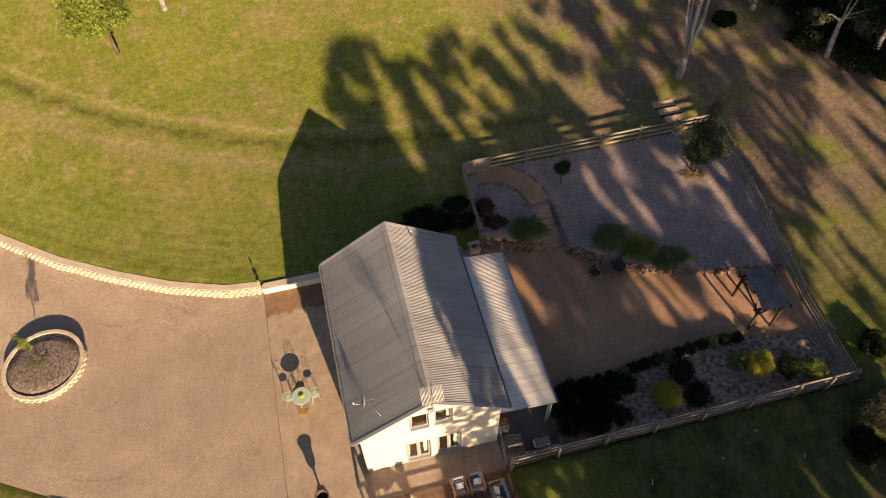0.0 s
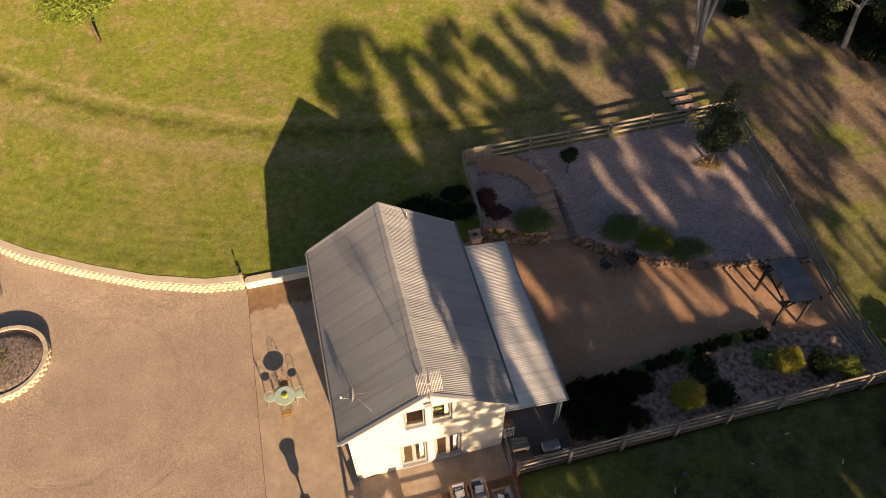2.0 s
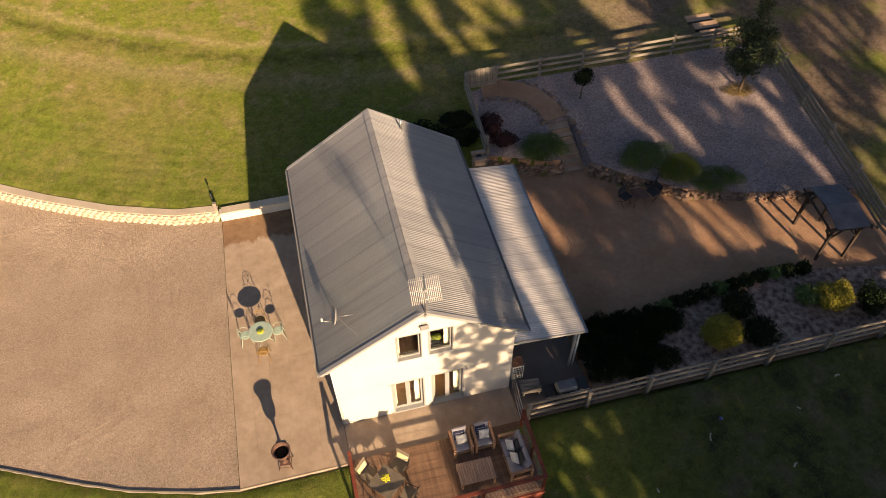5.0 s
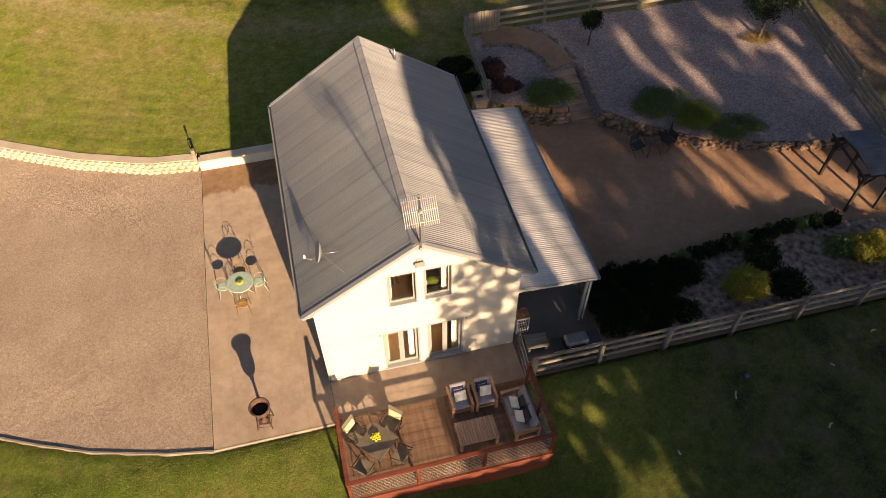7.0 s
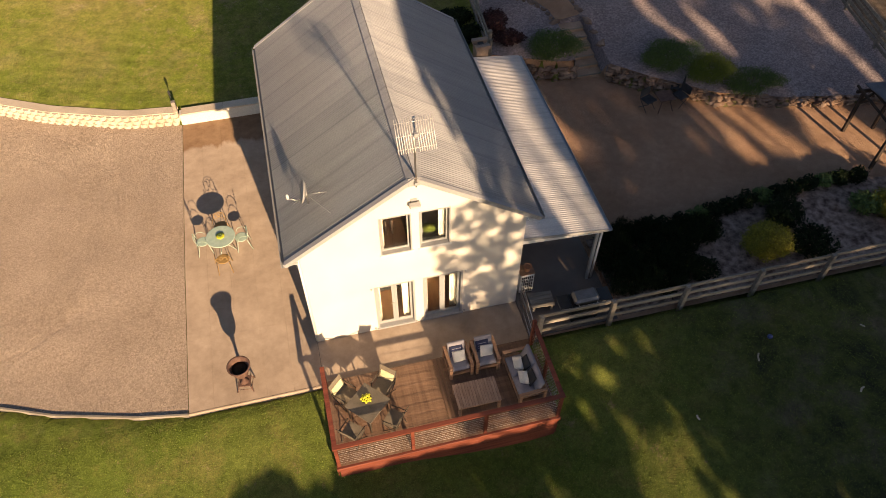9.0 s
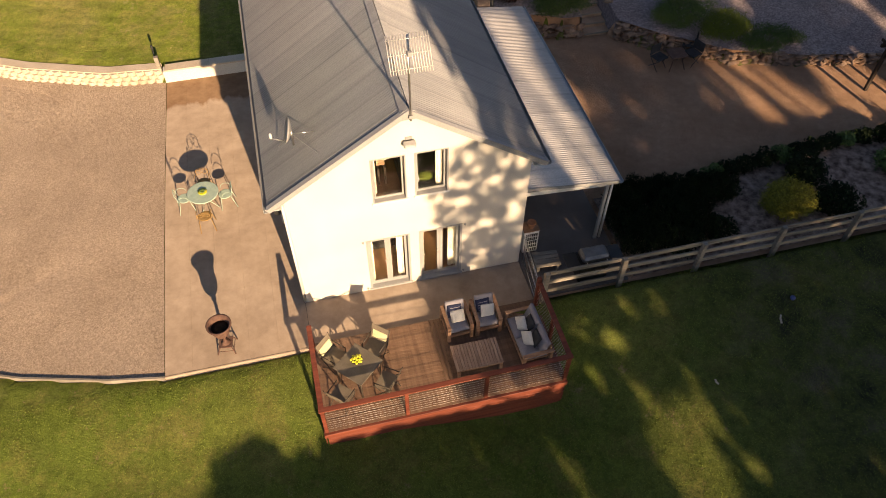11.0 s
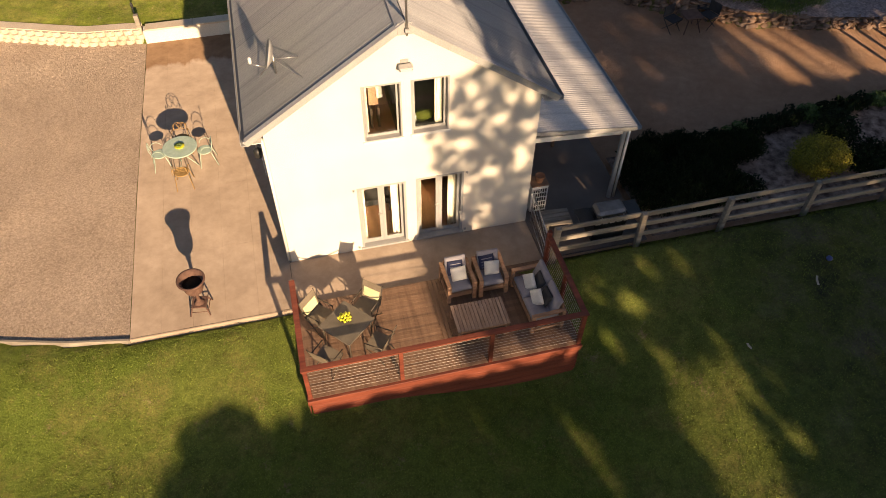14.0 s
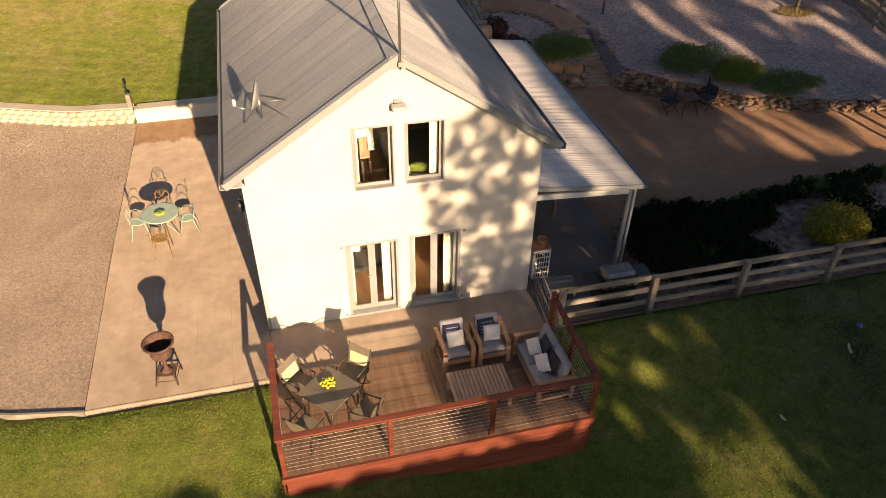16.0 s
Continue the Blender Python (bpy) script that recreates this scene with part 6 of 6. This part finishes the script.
shrub(up_at(21.4, 12.0), (0.95, 0.6, 0.22), LEAF_DRY, "low dry grass tussock at the foot of the tree", 1700, 0.045, 1.0, slim=0.2)
shrub((RX - 0.3, RY + 0.1, low_height(RX, RY) + 0.34), (0.75, 0.6, 0.28), LEAF_LIME, "low pale-green ground cover in the round bed", 420, 0.032, 0.4)


def tree(at, height, trunk, limbs, clumps, count, leaf, bark, mat, label, lean=(0, 0), seed=1, group="", fork_at=0.3):
    """A tapered trunk that forks into limbs, each ending in clumps of leaves. clumps: x, y, z, half sizes from the foot."""
    o = empty("tree", at, label, "tree", group)
    g = random.Random(seed)
    bm = bmesh.new()
    fork = Vector((lean[0] * fork_at, lean[1] * fork_at, height * fork_at))
    p = Vector((0, 0, -0.3))
    for i in range(5):
        wob = min(trunk * 0.16, fork.z * 0.012)
        q = Vector((fork.x * (i + 1) / 5 + g.uniform(-wob, wob), fork.y * (i + 1) / 5 + g.uniform(-wob, wob), -0.3 + (fork.z + 0.3) * (i + 1) / 5))
        bar(bm, p, q, trunk * (1.25 - 0.09 * i if i else 1.32), 14, trunk * (1.25 - 0.09 * (i + 1)))
        p = q
    part("trunk", bm, bark, o)
    for k in range(limbs):
        bm = bmesh.new()
        c = clumps[k % len(clumps)]
        end = Vector(c[:3])
        a, r = p.copy() if k < 3 else p.lerp(Vector((0, 0, 0)), 0.25), trunk * (0.62 if k < 3 else 0.4)
        for i in range(5):
            f = (i + 1) / 5
            mid = p.lerp(end, f) + Vector((0, 0, math.sin(f * 3.14) * height * 0.03)) + Vector((g.uniform(-1, 1), g.uniform(-1, 1), 0)) * height * 0.012
            bar(bm, a, mid, r, 8, r * 0.72)
            a, r = mid, r * 0.72
        for j in range(4):
            tip = end + Vector((g.uniform(-1, 1) * c[3], g.uniform(-1, 1) * c[4], g.uniform(-0.5, 1) * c[5])) * 0.8
            bar(bm, p.lerp(end, 0.6 + 0.1 * j), tip, trunk * 0.13, 5, trunk * 0.04)
        part("limb", bm, bark, o)
    ob = new("crown", leaf_mesh("crown", mat, clumps, count, leaf, seed, -0.3, 0.45, 0.15))
    ob.parent = o
    return o


def crown(h, r, n, seed, low=0.45):
    """Clumps for a crown of the given height and reach."""
    g = random.Random(seed)
    out = []
    for i in range(n):
        a, k, z = g.uniform(0, 6.28), math.sqrt(g.uniform(0.02, 1)), g.uniform(low, 1.0)
        w = r * (1.15 - 0.7 * abs((z - low) / (1 - low) - 0.35))
        s = r * g.uniform(0.22, 0.42)
        out.append((w * k * math.cos(a) * 0.8, w * k * math.sin(a) * 0.8, h * z, s, s, s * 0.6))
    return out


# trees that stand in the picture
tree(up_at(21.4, 12.05), 3.9, 0.07, 9, [(0.1, 0.3, 4.7, 0.3, 0.3, 0.55), (0.1, 0.0, 1.35, 0.55, 0.55, 0.45), (-0.45, 0.1, 1.5, 0.45, 0.45, 0.4), (0.09, 0.12, 2.35, 0.77, 0.86, 0.72), (-0.69, 0.24, 1.94, 0.57, 0.63, 0.48), (0.69, -0.24, 2.04, 0.62, 0.63, 0.54), (0.09, 0.36, 3.26, 0.51, 0.57, 0.72), (0.35, 0.96, 2.65, 0.57, 0.57, 0.6), (-0.35, -0.6, 2.65, 0.51, 0.57, 0.54), (-0.26, 0.72, 3.06, 0.51, 0.57, 0.54), (0.17, 0.6, 4.18, 0.36, 0.4, 0.6), (-0.95, 0.6, 2.55, 0.41, 0.46, 0.42), (0.95, 0.36, 2.75, 0.41, 0.46, 0.42)], 6400, 0.075, BROWNBARK, LEAF_GUM, "small sparse grey-green tree on the terrace", seed=3)
tree(up_at(13.66, 13.3), 1.6, 0.04, 2, [(0, 0, 1.25, 0.45, 0.45, 0.38), (0.2, 0.1, 1.35, 0.3, 0.3, 0.28), (-0.2, 0, 1.3, 0.3, 0.3, 0.28)], 2200, 0.05, BROWNBARK, LEAF_DARK, "small clipped round-headed tree on the terrace", seed=4)
tree(up_at(23.6, 19.3), 19, 0.23, 6, [(1.2, 1.0, 14, 2.0, 2.0, 1.4), (-0.4, 2.2, 16, 2.2, 2.2, 1.5), (0.4, 1.2, 18, 1.8, 1.8, 1.4), (2.4, 3.0, 15, 1.6, 1.6, 1.1), (-1.6, 3.0, 14, 1.6, 1.6, 1.1), (1.0, 4.0, 17, 2, 2, 1.4)], 9000, 0.16, GUMBARK, LEAF_GUM, "tall gum tree with a smooth pale forked trunk", (1.4, 1.6), 5, "gum trees", 0.07)
for n, (x, y, h) in enumerate(((33.8, 18.9, 9), (36.6, 18.2, 10), (35.4, 14.2, 8), (31.0, 24.0, 11), (38.5, 22.5, 12), (39.5, 15.5, 10), (35.0, 26.5, 12))):
    tree(up_at(x, y), h, 0.16, 5, crown(h, h * 0.27, 11, 40 + n, 0.32), 5200, 0.13, GUMBARK, LEAF_DARK if n % 2 else LEAF_GUM, "slender pale-trunked gum tree with dark foliage", (0.8 if n % 2 else -0.6, 0.5), 60 + n, "gum trees at the wood's edge")
for n, (x, y, sx) in enumerate(((28.4, 23.0, 0.9), (33.0, 20.3, 1.4), (35.8, 20.2, 1.5), (37.0, 16.5, 1.5), (30.5, 26.0, 1.3), (38.0, 13.0, 1.3), (34.2, 22.0, 2.0), (37.8, 20.0, 2.2), (36.0, 23.5, 2.2), (39.5, 18.0, 2.2), (33.0, 24.5, 1.8), (40.0, 24.0, 2.5), (35.2, 18.0, 1.7), (38.6, 16.0, 2.0), (41.5, 20.5, 2.8), (34.8, 25.5, 2.2), (38.0, 26.5, 2.8), (37.2, 22.2, 2.4), (42.0, 16.5, 2.4), (36.4, 28.5, 2.6))):
    shrub(up_at(x, y), (sx, sx * 0.9, sx * 0.9), LEAF_DARK, "dark scrub at the edge of the wood", 2600, 0.09, 0.2, group="scrub at the wood's edge")
tree(up_at(-10.75, 30.5), 5.2, 0.10, 5, [(-0.6, 0.3, 3.2, 1.7, 1.5, 1.1), (-1.6, 0.2, 2.5, 1.2, 1.2, 0.9), (0.8, 0.3, 2.7, 1.2, 1.2, 0.8), (0.0, 0.8, 4.4, 1.4, 1.3, 1.0), (-1.3, 1.0, 3.9, 1.3, 1.2, 0.9), (-0.7, 0.0, 2.1, 1.0, 1.0, 0.6)], 11000, 0.095, BROWNBARK, LEAF_YOUNG, "young tree with a fresh yellow-green crown on the lawn", (-0.4, 0.6), 8)
tree(up_at(-7.6, 33.9), 8, 0.17, 4, crown(8, 2.0, 8, 9, 0.5), 3500, 0.12, GUMBARK, LEAF_YOUNG, "pale-trunked tree at the far side of the lawn", (0.1, 0.5), 9)
tree((RX - 0.35, RY + 0.35, low_height(RX, RY) + 0.34), 2.3, 0.02, 5, [(0.08, 0, 1.5, 0.26, 0.26, 0.35), (-0.2, 0.1, 1.25, 0.22, 0.22, 0.28), (0.18, -0.05, 1.8, 0.22, 0.22, 0.3), (-0.05, 0.05, 2.2, 0.18, 0.18, 0.3), (0.2, 0.1, 1.05, 0.18, 0.18, 0.2)], 620, 0.045, BROWNBARK, LEAF_LIME, "thin sapling in the middle of the round bed", seed=11)

# the belt of tall gums on the sunny side, out of sight, that shades the yard
LX, LY = SUN.x / SUN.z, SUN.y / SUN.z
# openings in the belt, as two ends across the sun's way and up it, and a half width: over the terrace,
LIT_TERRACE = [(19.83, 6.62, 19.96, 5.44, 0.10), (19.35, 5.5, 19.38, 3.93, 0.08), (17.72, 4.75, 18.35, 4.05, 0.07), (17.78, 5.78, 17.62, 5.22, 0.05), (22.44, 5.84, 22.75, 5.03, 0.14),
               (23.97, 4.89, 24.09, 3.76, 0.15), (24.09, 3.76, 23.98, 2.54, 0.12), (25.07, 5.16, 25.2, 4.75, 0.10), (21.54, 4.78, 21.52, 4.51, 0.05), (23.2, 5.6, 23.6, 5.1, 0.11)]
# over the yard, its bed and the lean-to,
LIT_YARD = [(11.15, 2.9, 11.28, 2.05, 0.15), (16.95, 2.35, 17.2, 1.35, 0.17), (17.75, 2.4, 18.45, 1.4, 0.27), (18.4, 2.15, 19.05, 1.15, 0.20), (20.55, 1.95, 20.7, 0.85, 0.32), (21.6, 1.85, 21.75, 1.2, 0.42), (20.9, 0.72, 22.3, 0.48, 0.32),
            (9.0, 5.05, 8.35, 4.0, 0.42), (8.5, 4.2, 8.15, 3.0, 0.38), (7.85, 3.9, 7.45, 2.85, 0.28), (14.3, 0.72, 14.3, 0.76, 0.19), (19.4, 0.75, 19.5, 0.85, 0.62), (21.8, 0.4, 21.8, 0.45, 0.40), (6.4, 0.22, 6.85, 0.08, 0.14), (8.18, 0.37, 8.17, 0.24, 0.06), (7.55, 2.75, 8.45, 2.75, 0.28), (8.9, 4.6, 9.2, 4.9, 0.3)]
# over the front lawn and its far corner,
LIT_FRONT = [(6.42, -0.80, 7.28, -1.18, 0.22), (6.4, -1.70, 6.44, -1.88, 0.05), (8.22, -1.6, 8.02, -1.82, 0.12), (7.42, -2.12, 7.08, -2.5, 0.33), (7.08, -2.5, 6.58, -3.1, 0.31), (8.28, -2.24, 8.34, -2.42, 0.11), (4.65, -3.0, 4.73, -3.24, 0.14), (7.95, -0.55, 8.95, -0.70, 0.05),
             (24.0, -2.5, 24.0, -2.6, 0.85), (23.4, -0.9, 23.6, 0.15, 0.62), (24.3, -1.0, 24.4, 0.2, 0.55), (24.8, 0.95, 25.7, 0.3, 0.5), (25.2, -0.3, 26.6, -0.6, 0.6), (22.5, -1.6, 22.5, -1.7, 0.55), (25.2, -0.2, 25.3, -2.2, 0.45), (23.9, -1.6, 24.2, -2.8, 0.35), (24.5, -0.3, 24.6, -1.6, 0.3), (23.0, -1.2, 23.4, -2.2, 0.25), (20.0, -1.95, 20.3, -2.5, 0.22), (21.2, -0.95, 20.9, -1.6, 0.12), (18.1, -1.8, 18.2, -2.1, 0.08)]
# and over the lawn behind the house
LIT_LAWN = [(7.6, 10.1, 8.1, 9.6, 0.16), (6.0, 8.5, 7.0, 8.3, 0.14), (9.6, 9.85, 9.65, 8.85, 0.24), (9.15, 8.5, 9.15, 7.15, 0.26), (11.7, 9.7, 11.55, 8.75, 0.24), (11.55, 8.75, 12.0, 7.95, 0.16), (15.1, 10.55, 14.8, 9.65, 0.18), (13.8, 9.5, 14.3, 8.6, 0.20),
            (15.55, 9.35, 15.75, 8.65, 0.26), (12.95, 8.3, 13.7, 7.5, 0.22), (17.0, 11.8, 17.6, 9.7, 0.30), (18.8, 11.9, 19.4, 9.6, 0.32), (20.6, 12.4, 21.3, 10.95, 0.30), (22.0, 11.25, 22.6, 10.1, 0.42), (19.4, 9.6, 20.1, 8.6, 0.20)]
LIT_FAR = [(24.6, 6.95, 24.9, 7.5, 0.32), (20.4, 8.6, 20.45, 7.8, 0.40), (18.4, 7.3, 18.5, 7.25, 0.2), (20.0, 7.0, 20.05, 6.95, 0.2), (25.8, 11.9, 26.0, 10.9, 0.3), (21.8, 9.0, 21.2, 7.8, 0.2), (25.4, 8.0, 26.1, 6.9, 0.25), (35.5, 11.3, 36.0, 10.3, 0.35)]
OPEN = LIT_TERRACE + LIT_YARD + LIT_FRONT + LIT_LAWN + LIT_FAR
# the belt's outline against the sky, from the first tree's flank on
SKYLINE = [(5.4, 8.2), (5.8, 9.5), (6.5, 10.6), (7.5, 11.8), (8.5, 12.05), (9.7, 11.65), (10.1, 11.7), (10.6, 11.05), (12.7, 10.6), (13.0, 10.55), (13.2, 10.9), (14.1, 11.65), (15.25, 11.85), (15.7, 10.7), (17.4, 11.3), (19.7, 12.0), (22.4, 12.6), (26, 14.0), (60, 14.0)]
FLANK = [(-4.6, -4.5), (-2.3, -4.0), (-1.92, -1.8), (-1.88, -0.6), (-1.76, -0.5), (-1.74, 5.5), (-1.09, 5.5), (-1.07, 2.8), (-0.51, 2.8), (-0.49, 7.0), (5.2, 7.0), (5.3, 5.5), (15, 5.5)]


def shaded(u, v, s=0.0):
    """Whether the belt stands between the sun and this place of the plane that faces it."""
    low_bough = ((u + 2.5) / 0.85) ** 2 + ((v + 2.02) / 0.42) ** 2 < 1
    if not low_bough and (u < along(FLANK, v) or (u > 5.4 and v > along(SKYLINE, u) - 0.4 * s)):
        return False
    if u > (24.45 + 0.52 * v if v < 2 else 25.3) and -2.5 < v < 9.5 and not (u > 36 and v > 6.8):
        # open sunny ground beyond the corner of the yard, denser crowns before it
        rim = 24.5 + 0.52 * v + max(0.0, v - 1.6) * 1.15
        deep = -0.36 if u > rim and v < 8.4 else (0.42 if v > 7.2 else 0.12)
        if noise.noise(Vector((u * 2.3, v * 0.30, 3))) + 0.45 * noise.noise(Vector((u * 4.1, v * 0.7, 8))) > deep:
            return False
    for a, c, e, f, w in OPEN:
        k = min(1.0, max(0.0, ((u - a) * (e - a) + (v - c) * (f - c)) / max(1e-6, (e - a) ** 2 + (f - c) ** 2)))
        if math.hypot(u - a - k * (e - a), v - c - k * (f - c)) < w + 0.55 * s:
            return False
    return True


g = random.Random(21)
# across the sun's way, depth, height, the lowest and highest clump
BELT = [(-2.5, -26, 6.0, -4.5, -1.4), (3.0, -28, 11, -4.5, -1.4), (9.0, -38, 22, 0.0, 15), (14.5, -36, 22, 0.5, 15), (20, -40, 23, 0.3, 15), (26, -37, 20, -3, 15), (32, -42, 21, -3, 15), (38, -40, 21, -3, 15),
        (9.9, -27, 10, -4.5, 0.4), (12, -26, 10, -4.5, 1.0), (16.5, -28, 10, -4.5, 1.0), (21, -27, 10, -4.5, 0.6)]
clumps = [[] for q in BELT]


def fill_belt(v0, v1, step, small, large, keep, reach=46.5):
    """Clumps of leaves wherever the belt stands, each on the nearest tree."""
    for i in range(int(reach / step)):
        for j in range(int((v1 - v0) / step)):
            u, v, s = -4.8 + (i + g.random()) * step, v0 + (j + g.random()) * step, g.uniform(small, large)
            # thinner crowns over the wood's edge
            if not shaded(u, v, s) or g.random() > keep * (1 - 0.22 * smooth(18.5, 21, u) * smooth(6.6, 7.6, v)):
                continue
            n = min((q for q in range(len(BELT)) if BELT[q][3] <= v <= BELT[q][4]), key=lambda q: abs(u - BELT[q][0]) + g.uniform(0, 3))
            u0, y0 = BELT[n][:2]
            # up the sun's ray from the plane y = 0 to the tree's depth
            y = y0 + g.uniform(-2.0, 2.0)
            clumps[n].append((u - u0 + LX * (y - y0) / LY, y - y0, v + y / LY - front_height(u0, -14) + 0.2, s, s, s * 0.9))


fill_belt(-4.5, 0.6, 0.25, 0.18, 0.32, 1.0)
fill_belt(-3.4, -1.95, 0.2, 0.18, 0.30, 1.0, 4.8)
fill_belt(0.6, 7.0, 0.29, 0.22, 0.40, 1.0)
fill_belt(7.0, 14.2, 0.33, 0.26, 0.46, 0.80)
for n, (u0, y0, h, v0, v1) in enumerate(BELT):
    foot = (u0 + LX * (y0 / LY), y0, front_height(u0, -14) - 0.2)
    g.shuffle(clumps[n])
    tree(foot, h, 0.1 + h * 0.012, 6, clumps[n], len(clumps[n]) * 52, 0.14, GUMBARK, LEAF_GUM, "tall gum tree on the sunny side of the house", (0.5, 0.2), 80 + n, "gums on the sunny side")
# a slighter tree nearer the house, whose leaves dapple the gable, the roof and the deck
NEAR_Y = -24.0
NEAR_X = 5.2 + LX * NEAR_Y / LY
INNER_EDGE = [(-1.0, 2.6), (0.0, 3.0), (0.2, 3.5), (0.5, 4.25), (1.6, 4.25), (1.9, 3.75), (2.4, 3.6), (2.9, 3.6), (3.1, 3.25), (3.35, 3.35), (3.5, 3.95), (4.55, 3.95), (4.9, 4.5), (5.1, 4.78), (6.9, 4.82), (7.6, 5.1), (8.7, 6.2)]
# sun flecks on the gable and streaks on the roof
FLECKS = [(4.3, 4.5, 4.45, 4.3, 0.11), (5.2, 4.15, 5.35, 3.9, 0.13), (5.05, 3.5, 5.15, 3.35, 0.13), (4.15, 3.55, 4.35, 3.5, 0.08), (4.2, 3.0, 4.25, 2.75, 0.10), (5.65, 2.45, 5.75, 2.1, 0.19), (4.85, 2.1, 5.0, 1.9, 0.16), (4.75, 0.9, 4.85, 0.8, 0.09), (5.6, 4.2, 5.75, 3.9, 0.10), (4.4, 1.85, 4.6, 1.75, 0.08),
          (5.25, 6.9, 5.0, 5.4, 0.11), (7.0, 6.75, 6.4, 6.5, 0.11), (5.6, 4.85, 5.5, 4.6, 0.08), (5.6, 7.8, 5.4, 7.3, 0.12), (5.9, 5.9, 5.7, 5.4, 0.07), (6.4, 0.22, 6.85, 0.08, 0.16)]
cl = []
for i in range(15000):
    u, v, s = g.uniform(3.1, 8.2), g.uniform(-1.0, 8.6), g.uniform(0.07, 0.17)
    if u < along(INNER_EDGE, v) + 0.5 * s or (v < 4.7 and u > 7.4) or (v < 4.7 and noise.noise(Vector((u * 3.1, v * 3.1, 9))) < (-0.48 if v > 2.2 else -0.6)):
        continue
    lit = False
    u, v = u + 0.13 * noise.noise(Vector((u * 4, v * 4, 2))), v + 0.13 * noise.noise(Vector((u * 4, v * 4, 6)))
    for a, c, e, f, w in FLECKS:
        k = min(1.0, max(0.0, ((u - a) * (e - a) + (v - c) * (f - c)) / ((e - a) ** 2 + (f - c) ** 2)))
        lit = lit or math.hypot(u - a - k * (e - a), v - c - k * (f - c)) < 0.50 * w + 0.55 * s
    # thin leaves before the wall, denser ones over the roof
    if lit or len(cl) > 3800 or (v < 4.5 and g.random() < 0.42):
        continue
    y = NEAR_Y + g.uniform(-1.0, 1.0)
    cl.append((u + LX * (y / LY) - NEAR_X, y - NEAR_Y, v + y / LY + 0.5, s * 1.1, s, s))
tree((NEAR_X, NEAR_Y, -0.5), 14.5, 0.16, 6, cl, 76000, 0.06, GUMBARK, LEAF_GUM, "slender gum tree on the sunny side of the house", (0.3, 0.2), 99, "gums on the sunny side")

# ---- litter on the lawn ----
BARKSTRIP = varied("bleached_bark", (0.52, 0.44, 0.35), (0.70, 0.62, 0.52), 6, 40, 0.85, 0, 0.2, 0.4, 0.004)
BLUE = varied("faded_blue_plastic", (0.05, 0.075, 0.22), (0.08, 0.11, 0.30), 6, 60, 0.5, 0, 0.4, 0.1, 0.002)
for x, y, turn, n in ((12.1, -3.62, 70, 0.42), (17.6, -2.6, 10, 0.3), (14.4, -5.2, 40, 0.34), (9.6, -4.9, 110, 0.22), (19.2, -4.2, 60, 0.36), (15.6, -3.4, 150, 0.2)):
    n *= 0.65
    bm = beam(beam(bmesh.new(), (-n / 2, 0, 0.02), (0.02, 0.02, 0.05), 0.05, 0.012), (0, 0.02, 0.05), (n / 2, -0.03, 0.025), 0.045, 0.012)
    ob = thing("bark_strip", bm, BARKSTRIP, "curled strip of pale bark on the lawn", "bark", "bark strips on the lawn")
    ob.matrix_basis = pose(x, y, front_height(x, y) + 0.03, 0, 0, turn)
ball = thing("ball", blob(bmesh.new(), (12.75, -3.1, front_height(12.75, -3.1) + 0.055), (0.075, 0.075, 0.07), 2, 0.02), BLUE, "faded blue ball lying on the lawn", "ball")

# ---- grass ----
gg = np.random.default_rng(5)


def tufts(name, x0, x1, y0, y1, count, size, mat, label, keep):
    xs_, ys_ = gg.uniform(x0, x1, count), gg.uniform(y0, y1, count)
    vs, fs = [], []
    for x, y in zip(xs_, ys_):
        if not keep(x, y):
            continue
        z = land(x, y) + 0.05 * noise.noise(Vector((x * 0.5, y * 0.5, 0))) + 0.025 * noise.noise(Vector((x * 1.7, y * 1.7, 4)))
        for k in range(3):
            a, s = gg.uniform(0, 6.28), size * gg.uniform(0.6, 1.3)
            dx, dy, lx, ly = math.cos(a) * s * 0.16, math.sin(a) * s * 0.16, gg.normal() * s * 0.5, gg.normal() * s * 0.5
            i = len(vs)
            vs += [(x - dx, y - dy, z - 0.01), (x + dx, y + dy, z - 0.01), (x + lx, y + ly, z + s)]
            fs.append((i, i + 1, i + 2))
    me = bpy.data.meshes.new(name)
    me.from_pydata(vs, [], fs)
    me.materials.append(mat)
    return tagged(new(name, me), label, "grass", kind="stuff")


tufts("lawn_grass", -9, 16, -8.5, -1.45, 130000, 0.034, BLADES, "short green lawn grass before the deck",
      lambda x, y: y < along(FRONT, x) - 0.17 and not (-0.05 < x < 6.08 and y > -4.0) and (x < 6.5 or gg.random() < 0.5))
